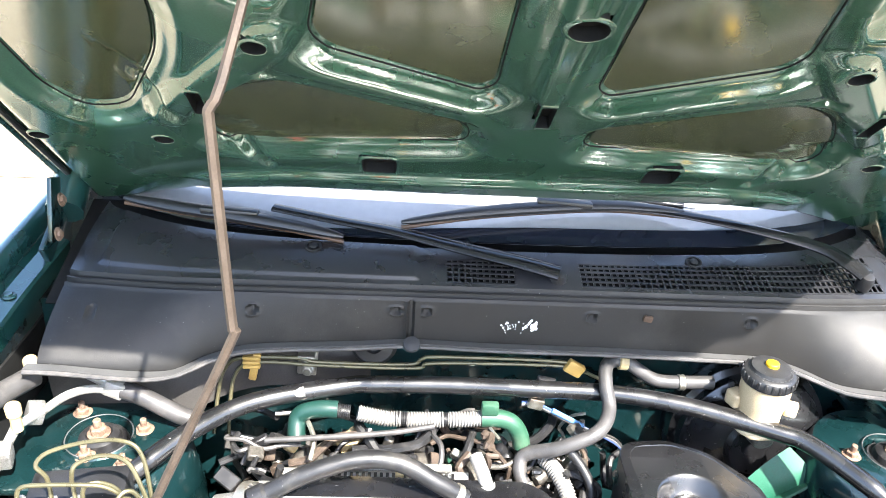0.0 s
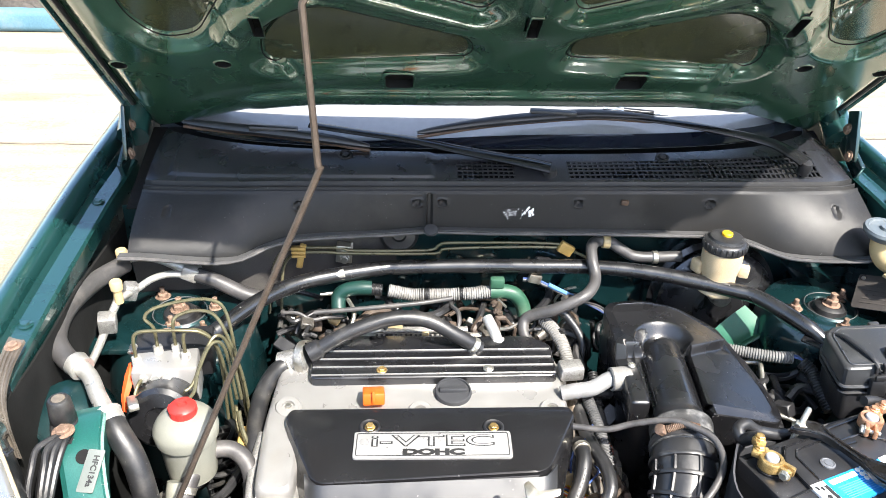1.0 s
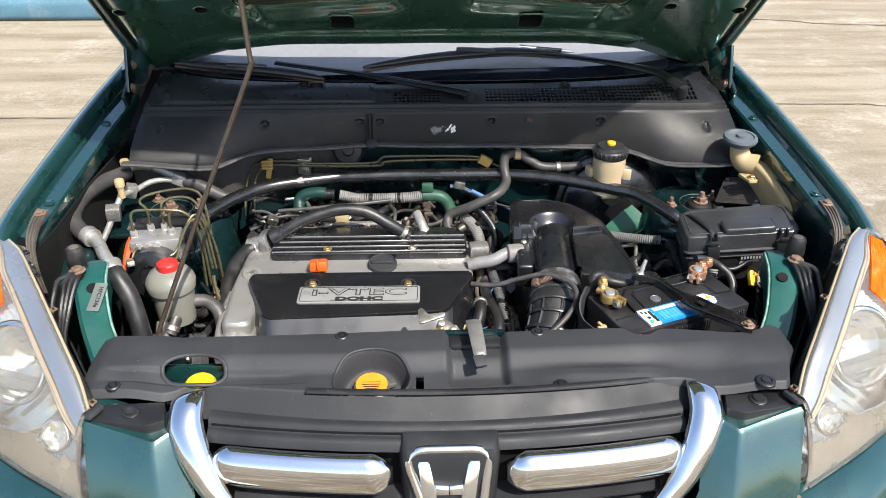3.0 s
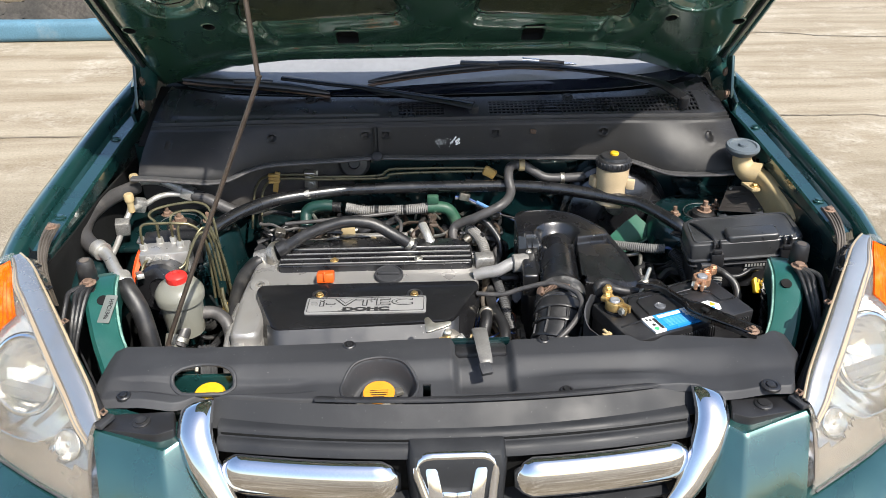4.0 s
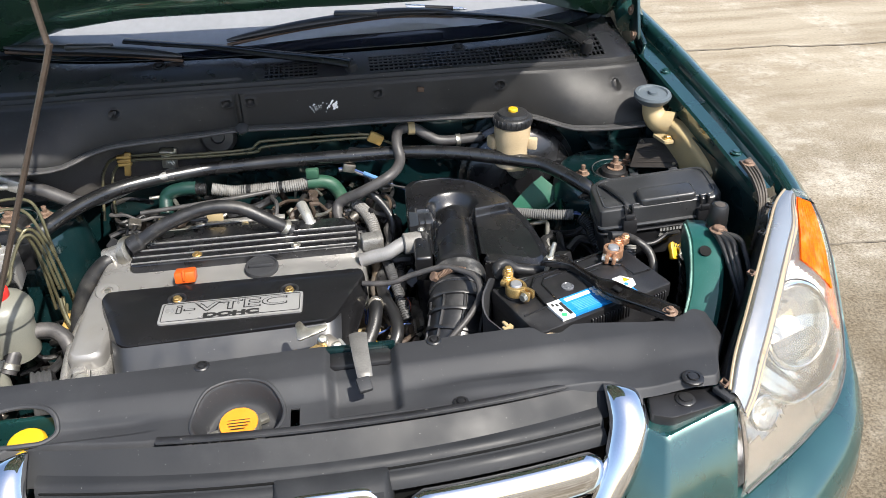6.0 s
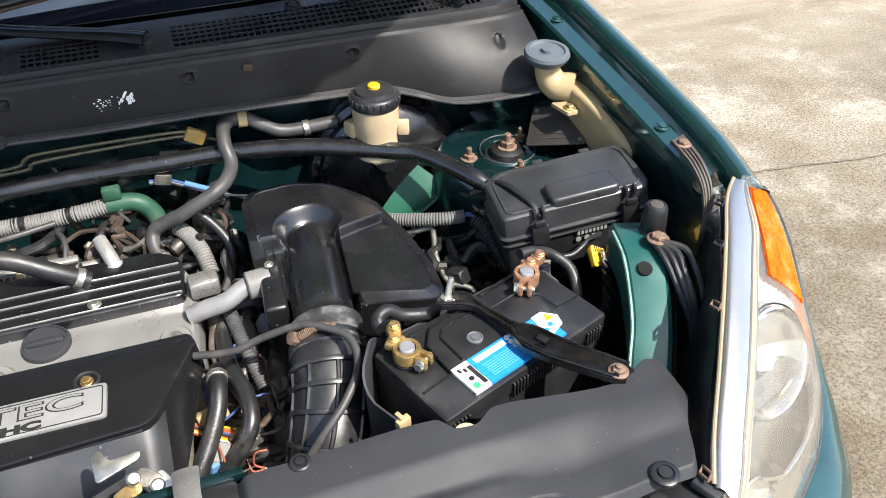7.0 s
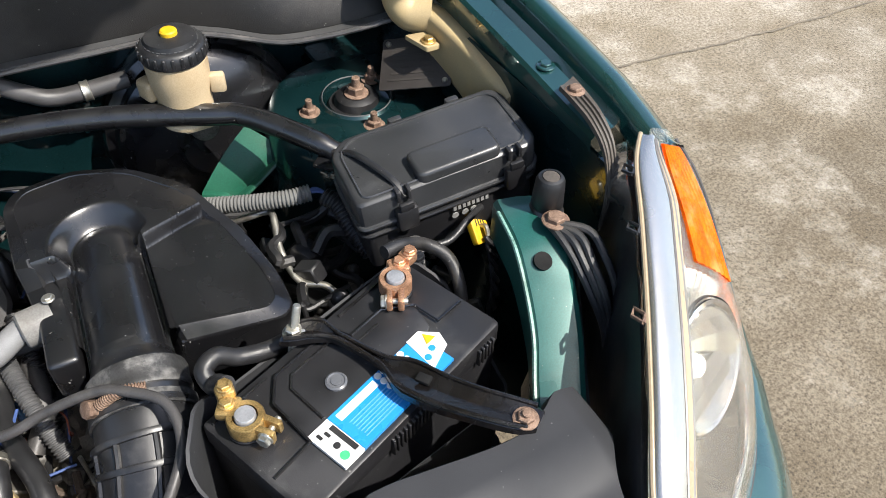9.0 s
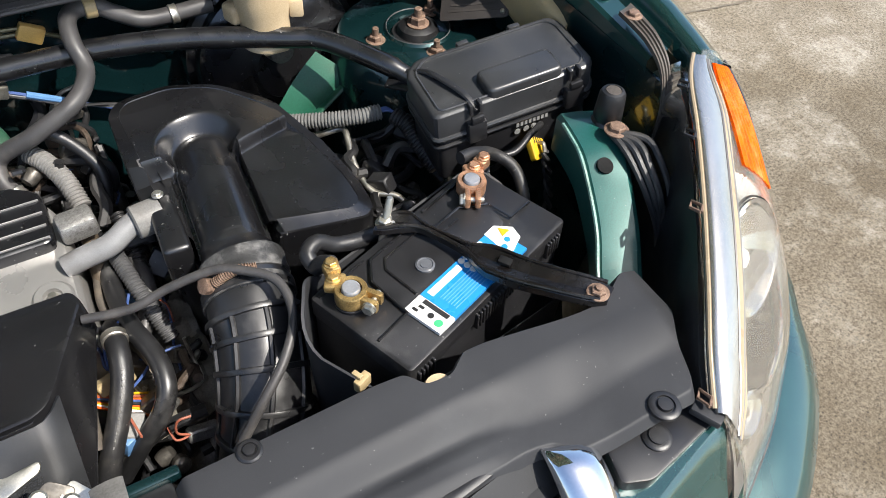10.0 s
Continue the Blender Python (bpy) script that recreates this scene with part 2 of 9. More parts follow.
def concrete():
    m = bpy.data.materials.new("worn_concrete")
    m.use_nodes = True
    n, l = m.node_tree.nodes, m.node_tree.links
    p = n["Principled BSDF"]
    co = n.new("ShaderNodeTexCoord")

    def cloud(scale, detail, rough=0.55):
        t = n.new("ShaderNodeTexNoise")
        t.inputs["Scale"].default_value, t.inputs["Detail"].default_value, t.inputs["Roughness"].default_value = scale, detail, rough
        l.new(co.outputs["Object"], t.inputs["Vector"])
        return t.outputs["Fac"]

    def ramp(sock, a, b, ca, cb):
        r = n.new("ShaderNodeValToRGB")
        r.color_ramp.elements[0].position, r.color_ramp.elements[1].position = a, b
        r.color_ramp.elements[0].color, r.color_ramp.elements[1].color = (*ca, 1), (*cb, 1)
        l.new(sock, r.inputs[0])
        return r.outputs[0]

    def mix(fac, a, b, mode="MIX"):
        x = n.new("ShaderNodeMix")
        x.data_type, x.blend_type = "RGBA", mode
        for sock, v in ((x.inputs[0], fac), (x.inputs[6], a), (x.inputs[7], b)):
            if isinstance(v, (int, float)):
                sock.default_value = v
            else:
                l.new(v, sock)
        return x.outputs[2]

    base = ramp(cloud(0.9, 6), 0.35, 0.68, (0.275, 0.242, 0.186), (0.410, 0.368, 0.300))
    stain = ramp(cloud(3.4, 9, 0.65), 0.34, 0.62, (0.62, 0.57, 0.48), (1, 1, 1))
    grit = ramp(cloud(95, 6, 0.9), 0.40, 0.58, (0.36, 0.33, 0.28), (1.06, 1.05, 1.03))
    white = ramp(cloud(1.7, 14, 0.74), 0.51, 0.60, (0, 0, 0), (1, 1, 1))
    ragged = ramp(cloud(16, 8, 0.8), 0.42, 0.56, (0, 0, 0), (1, 1, 1))
    grain = n.new("ShaderNodeTexVoronoi")
    grain.inputs["Scale"].default_value = 120
    l.new(co.outputs["Object"], grain.inputs["Vector"])
    pebble = ramp(grain.outputs["Distance"], 0.08, 0.40, (0.22, 0.19, 0.16), (1.04, 1.04, 1.04))
    spot = ramp(cloud(38, 2, 0.5), 0.66, 0.70, (0, 0, 0), (1, 1, 1))
    c = mix(1.0, base, stain, "MULTIPLY")
    c = mix(1.0, c, grit, "MULTIPLY")
    c = mix(0.70, c, pebble, "MULTIPLY")
    # the slab beside the car is rougher and darker than the yard beyond
    xyz = n.new("ShaderNodeSeparateXYZ")
    l.new(co.outputs["Object"], xyz.inputs[0])
    wob = n.new("ShaderNodeMath")
    wob.operation = "MULTIPLY_ADD"
    wob.inputs[1].default_value = 1.5
    l.new(cloud(1.1, 7, 0.65), wob.inputs[0])
    l.new(xyz.outputs[1], wob.inputs[2])
    slab = ramp(wob.outputs[0], 0.0, 1.0, (0.60, 0.57, 0.52), (1, 1, 1))
    reach = n.new("ShaderNodeMapRange")
    reach.inputs["From Min"].default_value, reach.inputs["From Max"].default_value = 1.0, 2.2
    l.new(wob.outputs[0], reach.inputs["Value"])
    l.new(reach.outputs[0], slab.node.inputs[0])
    c = mix(1.0, c, slab, "MULTIPLY")
    # smooth cream yard further off, streaked along its length
    stretch = n.new("ShaderNodeMapping")
    stretch.inputs["Scale"].default_value = (0.35, 2.2, 1.0)
    l.new(co.outputs["Object"], stretch.inputs["Vector"])
    streak = n.new("ShaderNodeTexNoise")
    streak.inputs["Scale"].default_value, streak.inputs["Detail"].default_value, streak.inputs["Roughness"].default_value = 2.2, 8, 0.62
    l.new(stretch.outputs[0], streak.inputs["Vector"])
    cream = ramp(streak.outputs["Fac"], 0.36, 0.60, (0.215, 0.172, 0.114), (0.330, 0.285, 0.212))
    fine = ramp(cloud(60, 5, 0.8), 0.36, 0.60, (0.78, 0.76, 0.72), (1.04, 1.04, 1.03))
    cream = mix(1.0, cream, fine, "MULTIPLY")
    off = n.new("ShaderNodeMapRange")
    off.inputs["From Min"].default_value, off.inputs["From Max"].default_value = 2.6, 3.8
    l.new(wob.outputs[0], off.inputs["Value"])
    c = mix(off.outputs[0], c, cream)
    pale = n.new("ShaderNodeRGB")
    pale.outputs[0].default_value = (0.58, 0.545, 0.465, 1)
    dark = n.new("ShaderNodeRGB")
    dark.outputs[0].default_value = (0.10, 0.085, 0.06, 1)
    both = n.new("ShaderNodeMath")
    both.operation = "MULTIPLY"
    l.new(white, both.inputs[0])
    l.new(ragged, both.inputs[1])
    f = n.new("ShaderNodeMath")
    f.operation = "MULTIPLY"
    f.inputs[1].default_value = 0.30
    l.new(both.outputs[0], f.inputs[0])
    c = mix(f.outputs[0], c, pale.outputs[0])
    g = n.new("ShaderNodeMath")
    g.operation = "MULTIPLY"
    g.inputs[1].default_value = 0.45
    l.new(spot, g.inputs[0])
    c = mix(g.outputs[0], c, dark.outputs[0])
    l.new(c, p.inputs["Base Color"])
    p.inputs["Roughness"].default_value = 0.85
    b = n.new("ShaderNodeBump")
    b.inputs["Strength"].default_value, b.inputs["Distance"].default_value = 0.35, 0.003
    l.new(cloud(95, 6, 0.9), b.inputs["Height"])
    l.new(b.outputs[0], p.inputs["Normal"])
    return m


CONCRETE = concrete()
CRACK = material("crack_dirt", (0.16, 0.135, 0.10), 0.95, 0, 0.4, 12, 200, 0.5)
BLUE_CURB = material("faded_blue_paint", (0.075, 0.165, 0.225), 0.7, 0, 0.25, 6, 80, 0.3, dirt=(0.22, 0.26, 0.27), dirt_amount=0.3)
ROUGH_WALL = material("dark_stained_wall", (0.065, 0.058, 0.050), 0.9, 0, 0.6, 3, 40, 0.8, dirt=(0.02, 0.02, 0.018), dirt_amount=0.6)


# ---- mesh tools ----
def finish(name, bm, mat, parent=None, label="", angle=38, doubles=True):
    """Links a bmesh as one mesh object."""
    if doubles:
        bmesh.ops.remove_doubles(bm, verts=bm.verts, dist=0.00002)
    bmesh.ops.recalc_face_normals(bm, faces=bm.faces)
    me = bpy.data.meshes.new(name)
    bm.to_mesh(me)
    bm.free()
    me.materials.append(mat)
    me.shade_smooth()
    me.set_sharp_from_angle(angle=radians(angle))
    ob = new(name, me)
    if parent is not None:
        ob.parent = parent
        ob.matrix_parent_inverse = Matrix.Translation(parent.location).inverted()
    if label:
        ob["label"] = label
    return ob


def thing(name, label, category, at=(0, 0, 0), group="", kind=""):
    """The Empty at the base of a thing."""
    ob = new(name)
    ob.empty_display_size = 0.02
    ob.location = at
    return tagged(ob, label, category, group, kind)


def part(name, bm, mat, parent, label="", angle=38):
    return finish(name, bm, mat, parent, label, angle)


def B():
    return bmesh.new()


def box(bm, c, size, rot=(0, 0, 0), bev=0.002, seg=2, m=None):
    r = bmesh.ops.create_cube(bm, size=1.0)
    vs = r["verts"]
    bmesh.ops.scale(bm, vec=size, verts=vs)
    if bev:
        es = list({e for v in vs for e in v.link_edges})
        g = bmesh.ops.bevel(bm, geom=es, offset=min(bev, min(size) * 0.45), segments=seg, profile=0.5, affect="EDGES")
        vs = list({v for f in g["faces"] for v in f.verts} | {v for v in vs if v.is_valid})
        seen = set(vs)
        stack = list(vs)
        while stack:
            v = stack.pop()
            for e in v.link_edges:
                o = e.other_vert(v)
                if o not in seen:
                    seen.add(o)
                    stack.append(o)
        vs = list(seen)
    t = Matrix.Translation(c) @ Euler([radians(a) for a in rot]).to_matrix().to_4x4()
    if m is not None:
        t = m @ t
    bmesh.ops.transform(bm, matrix=t, verts=vs)
    return bm


def ring_loft(bm, rings, closed=True, caps=True, loop=False):
    """Joins rings of points by quads."""
    vr = [[bm.verts.new(p) for p in ring] for ring in rings]
    k = len(vr[0])
    pairs = list(zip(vr, vr[1:])) + ([(vr[-1], vr[0])] if loop else [])
    for a, b in pairs:
        for i in range(k if closed else k - 1):
            j = (i + 1) % k
            try:
                bm.faces.new((a[i], a[j], b[j], b[i]))
            except ValueError:
                pass
    if caps and closed and not loop:
        bm.faces.new(vr[0])
        bm.faces.new(vr[-1])
    return bm


def lathe(bm, prof, at=(0, 0, 0), axis=(0, 0, 1), n=28, caps=True):
    """Turns a profile of (radius, height) round an axis."""
    q = Vector(axis).normalized().to_track_quat("Z", "Y").to_matrix()
    rings = []
    for r, h in prof:
        r = max(r, 0.0002)
        rings.append([Vector(at) + q @ Vector((r * math.cos(2 * math.pi * i / n), r * math.sin(2 * math.pi * i / n), h)) for i in range(n)])
    return ring_loft(bm, rings, True, caps)


def spline(pts, per=6):
    """Points along a smooth curve through pts."""
    p = [Vector(q) for q in pts]
    if len(p) < 3:
        return [p[0].lerp(p[-1], i / per) for i in range(per + 1)]
    out = []
    for i in range(len(p) - 1):
        a = p[i - 1] if i else p[0] * 2 - p[1]
        b, c = p[i], p[i + 1]
        d = p[i + 2] if i + 2 < len(p) else p[-1] * 2 - p[-2]
        for k in range(per):
            t = k / per
            out.append(0.5 * (2 * b + (c - a) * t + (2 * a - 5 * b + 4 * c - d) * t * t + (3 * b - a - 3 * c + d) * t ** 3))
    out.append(p[-1])
    return out


def tube(bm, pts, r, n=12, per=6, smooth=True, flat=1.0, caps=True):
    """A tube along a smooth curve; r is a radius or a function of 0..1."""
    c = spline(pts, per) if smooth else [Vector(q) for q in pts]
    rings = []
    t0 = (c[1] - c[0]).normalized()
    up = Vector((0, 0, 1)) if abs(t0.z) < 0.9 else Vector((1, 0, 0))
    side = t0.cross(up).normalized()
    for i, q in enumerate(c):
        t = (c[min(i + 1, len(c) - 1)] - c[max(i - 1, 0)]).normalized()
        side = (side - t * side.dot(t)).normalized()
        up = side.cross(t)
        rad = r(i / (len(c) - 1)) if callable(r) else r
        rings.append([q + side * (rad * math.cos(2 * math.pi * k / n)) + up * (rad * flat * math.sin(2 * math.pi * k / n)) for k in range(n)])
    return ring_loft(bm, rings, True, caps)


def ribbed(bm, pts, r, pitch=0.005, depth=0.0018, n=14):
    """A corrugated sleeve along a curve."""
    c = spline(pts, 12)
    acc = [0.0]
    for a, b in zip(c, c[1:]):
        acc.append(acc[-1] + (b - a).length)
    m = max(4, int(acc[-1] / pitch))
    pos = []
    for i in range(m * 4 + 1):
        s = acc[-1] * i / (m * 4)
        k = max(j for j in range(len(acc)) if acc[j] <= s + 1e-9)
        k = min(k, len(c) - 2)
        pos.append(c[k].lerp(c[k + 1], (s - acc[k]) / max(acc[k + 1] - acc[k], 1e-9)))
    count = len(pos) - 1
    return tube(bm, pos, lambda t: r - (depth if round(t * count) % 4 in (0, 1) else 0), n=n, smooth=False)


def prism(bm, poly, z0, z1, bev=0.003, seg=2, m=None, taper=1.0, mid=None):
    """A polygon in x and y carried from z0 to z1, with a rounded top edge."""
    cx = sum(p[0] for p in poly) / len(poly)
    cy = sum(p[1] for p in poly) / len(poly)
    m = m or Matrix()
    rings = [[m @ Vector((cx + (x - cx) * taper, cy + (y - cy) * taper, z0)) for x, y in poly]]

    def inset(d, z):
        out = []
        k = len(poly)
        area = sum(poly[i][0] * poly[(i + 1) % k][1] - poly[(i + 1) % k][0] * poly[i][1] for i in range(k))
        sg = 1 if area > 0 else -1
        for i in range(k):
            a, b, c = Vector(poly[i - 1]), Vector(poly[i]), Vector(poly[(i + 1) % k])
            n1 = Vector((-(b - a).y, (b - a).x)).normalized() * sg
            n2 = Vector((-(c - b).y, (c - b).x)).normalized() * sg
            h = (n1 + n2)
            h = h / max(h.length_squared * 0.5, 0.35)
            q = b + h * d
            out.append(m @ Vector((q.x, q.y, z)))
        return out

    if bev:
        for i in range(seg + 1):
            a = math.pi / 2 * i / seg
            rings.append(inset(bev * (1 - math.cos(a)), z1 - bev + bev * math.sin(a)))
    else:
        rings.append(inset(0, z1))
    return ring_loft(bm, rings)


def rounded(poly, r=0.01, seg=4):
    """Rounds the corners of a polygon."""
    out = []
    k = len(poly)
    for i in range(k):
        a, b, c = Vector(poly[i - 1]), Vector(poly[i]), Vector(poly[(i + 1) % k])
        d = min(r, (a - b).length * 0.45, (c - b).length * 0.45)
        p, q = b + (a - b).normalized() * d, b + (c - b).normalized() * d
        for j in range(seg + 1):
            t = j / seg
            s = p * (1 - t) ** 2 + b * 2 * t * (1 - t) + q * t * t
            out.append((s.x, s.y))
    return out


def sheet(bm, xs, ys, place, thick=0.003, hole=None, snap=()):
    """A grid surface place(u, v) with thickness; hole(u, v) cuts faces away, snap moves points onto ellipses (cx, cy, rx, ry)."""
    uv = []
    du, dv = abs(xs[1] - xs[0]), abs(ys[1] - ys[0])
    for u in xs:
        row = []
        for v in ys:
            for cx, cy, rx, ry in snap:
                a, b = (u - cx) / rx, (v - cy) / ry
                d = math.hypot(a, b)
                if 0.2 < d and abs(d - 1) * min(rx, ry) < 0.75 * max(du, dv) * min(rx, ry) / math.sqrt(rx * ry):
                    u2, v2 = cx + rx * a / d, cy + ry * b / d
                    row.append((u2, v2))
                    break
            else:
                row.append((u, v))
        uv.append(row)
    vs = [[bm.verts.new(place(*c)) for c in row] for row in uv]
    for i in range(len(xs) - 1):
        for j in range(len(ys) - 1):
            q = [uv[i][j], uv[i + 1][j], uv[i + 1][j + 1], uv[i][j + 1]]
            cu, cv = sum(p[0] for p in q) / 4, sum(p[1] for p in q) / 4
            if hole and hole(cu, cv):
                continue
            bm.faces.new((vs[i][j], vs[i + 1][j], vs[i + 1][j + 1], vs[i][j + 1]))
    loose = [v for v in bm.verts if not v.link_faces]
    bmesh.ops.delete(bm, geom=loose, context="VERTS")
    if thick:
        bmesh.ops.recalc_face_normals(bm, faces=bm.faces)
        bmesh.ops.solidify(bm, geom=bm.faces[:], thickness=thick)
    return bm


def span(a, b, n):
    return [a + (b - a) * i / n for i in range(n + 1)]


def lerp_table(table, x):
    """A smooth curve without overshoot through rows of (x, values...)."""
    if x <= table[0][0]:
        return table[0][1:]
    if x >= table[-1][0]:
        return table[-1][1:]
    i = max(k for k in range(len(table) - 1) if table[k][0] <= x)
    h = table[i + 1][0] - table[i][0]
    t = (x - table[i][0]) / h
    out = []
    for c in range(1, len(table[0])):
        def rise(k):
            return (table[k + 1][c] - table[k][c]) / (table[k + 1][0] - table[k][0])

        def bend(k):
            if k == 0 or k == len(table) - 1:
                return rise(0 if k == 0 else k - 1)
            a, b = rise(k - 1), rise(k)
            return 2 * a * b / (a + b) if a * b > 0 else 0.0

        p, q = table[i][c], table[i + 1][c]
        out.append(p * (1 + 2 * t) * (1 - t) ** 2 + h * bend(i) * t * (1 - t) ** 2 + q * t * t * (3 - 2 * t) - h * bend(i + 1) * t * t * (1 - t))
    return tuple(out)


def sstep(a, b, x):
    t = min(1.0, max(0.0, (x - a) / (b - a)))
    return t * t * (3 - 2 * t)


def inside(poly, x, y):
    """Signed distance to a polygon, positive within."""
    best, within = 9.0, False
    k = len(poly)
    for i in range(k):
        x1, y1 = poly[i]
        x2, y2 = poly[(i + 1) % k]
        dx, dy = x2 - x1, y2 - y1
        t = min(1.0, max(0.0, ((x - x1) * dx + (y - y1) * dy) / (dx * dx + dy * dy)))
        best = min(best, math.hypot(x - x1 - t * dx, y - y1 - t * dy))
        if (y1 > y) != (y2 > y) and x < (x2 - x1) * (y - y1) / (y2 - y1) + x1:
            within = not within
    return best if within else -best


def hexbolt(bm, at, r=0.007, h=0.006, axis=(0, 0, 1), washer=1.6, stud=0.0):
    """A flanged hexagon head, with a stud end if asked for."""
    if washer:
        lathe(bm, [(r * washer, 0), (r * washer, 0.0012), (r * washer * 0.9, 0.002)], at, axis, 18)
    a = Vector(axis).normalized()
    lathe(bm, [(r * 1.08, 0.001), (r * 1.08, h * 0.85), (r * 0.92, h)], Vector(at), axis, 6)
    if stud:
        lathe(bm, [(r * 0.52, h * 0.8), (r * 0.52, h + stud * 0.92), (r * 0.42, h + stud)], Vector(at), axis, 12)
    return bm


def lettering(name, body, size, m, mat, parent, extrude=0.0004, bold=0.0, sx=1.0):
    """Raised writing in the built-in font."""
    cu = bpy.data.curves.new(name, "FONT")
    cu.body, cu.size, cu.extrude, cu.offset = body, size, extrude, bold
    cu.align_x, cu.align_y = "CENTER", "CENTER"
    tmp = new(name, cu)
    me = bpy.data.meshes.new_from_object(tmp.evaluated_get(bpy.context.evaluated_depsgraph_get()))
    bpy.data.objects.remove(tmp)
    me.transform(m @ Matrix.Diagonal((sx, 1, 1, 1)))
    me.materials.clear()
    me.materials.append(mat)
    ob = new(name, me)
    ob.parent = parent
    ob.matrix_parent_inverse = Matrix.Translation(parent.location).inverted()
    return ob


# ---- ground and distance ----
bm = B()
sheet(bm, span(-60, 60, 40), span(-60, 60, 40), lambda x, y: Vector((x, y, 0)), 0)
tagged(finish("ground", bm, CONCRETE), "sunlit worn pale concrete yard with stains", "ground", kind="structure")


def crack(pts, w):
    bm = B()
    c = spline(pts, 30)
    rows = []
    for i, q in enumerate(c):
        t = (c[min(i + 1, len(c) - 1)] - c[max(i - 1, 0)]).normalized()
        s = Vector((-t.y, t.x, 0))
        j = noise.noise(q * 9) * 0.010 + noise.noise(q * 37) * 0.010
        ww = w * (0.6 + 0.9 * abs(noise.noise(q * 14 + Vector((5, 0, 0)))))
        rows.append([q + s * (j - ww), q + s * (j + ww)])
    ring_loft(bm, rows, False)
    bmesh.ops.translate(bm, vec=(0, 0, 0.004), verts=bm.verts)
    return bm


joints = thing("slab_joint", "dirt-filled crack line between the concrete slabs", "slab joint", (1.9, 1.4, 0.0), kind="structure")
part("joint_line", crack([(0.9, 1.47, 0), (1.907, 1.431, 0), (2.406, 1.367, 0), (3.098, 1.317, 0), (7, 1.1, 0)], 0.006), CRACK, joints)
part("joint_line", crack([(0.9, 3.72, 0), (2.286, 3.594, 0), (2.75, 3.58, 0), (3.4, 3.50, 0), (8, 3.3, 0)], 0.012), CRACK, joints)
part("joint_line", crack([(1.2, 6.0, 0), (3.04, 5.70, 0), (3.97, 5.5, 0), (9, 5.2, 0)], 0.014), CRACK, joints)
part("joint_line", crack([(-9, 3.2, 0), (-3, 3.45, 0), (-1.2, 3.4, 0)], 0.008), CRACK, joints)

curb = thing("yard_curb", "faded light blue painted concrete curb", "curb", (-5, 6.0, 0), kind="structure")
bm = B()
box(bm, (-9.0, 5.865, 0.088), (17.0, 0.205, 0.176), bev=0.05, seg=4)
part("curb_block", bm, BLUE_CURB, curb)
wall = thing("yard_wall", "dark stained rubble bank with a pale coping behind the curb", "wall", (-9, 6.2, 0), kind="structure")
bm = B()
sheet(bm, span(-18, -0.4, 260), span(0, 1, 14), lambda x, v: Vector((x, 6.06 + 0.10 * v + 0.05 * noise.noise(Vector((x * 4.1, v * 3, 0))), 0.23 * v + 0.05 * noise.noise(Vector((x * 6.0, v * 2, 4))) * math.sin(v * math.pi))), 0.25)
part("wall_face", bm, ROUGH_WALL, wall)
bm = B()
box(bm, (-9.2, 6.42, 0.42), (17.6, 0.40, 0.36), bev=0.03, seg=2)
part("coping", bm, CONCRETE, wall)

# ---- car body ----
car = thing("car_body", "dark green metallic car front end with its bonnet open", "car", (0, 0.9, 0))


def crest(y):
    return lerp_table([(0.22, 0.742, 0.982), (0.30, 0.748, 1.000), (0.50, 0.752, 1.022), (0.69, 0.752, 1.042), (0.87, 0.745, 1.062), (1.6, 0.735, 1.11)], y)


def fender_section(y, s):
    x, z = crest(y)
    nose = sstep(0.62, 0.1, y) * 0.055
    pts = [(x - 0.016, z - 0.028), (x - 0.013, z - 0.012), (x - 0.006, z - 0.002), (x + 0.004, z - 0.001), (x + 0.020, z - 0.010), (x + 0.046 - nose * 0.3, z - 0.036),
           (x + 0.075 - nose * 0.7, z - 0.10), (x + 0.090 - nose, z - 0.20), (x + 0.096 - nose, z - 0.32), (x + 0.098 - nose, z - 0.46), (x + 0.09 - nose, z - 0.60)]
    return [Vector((s * a, y, b)) for a, b in pts]


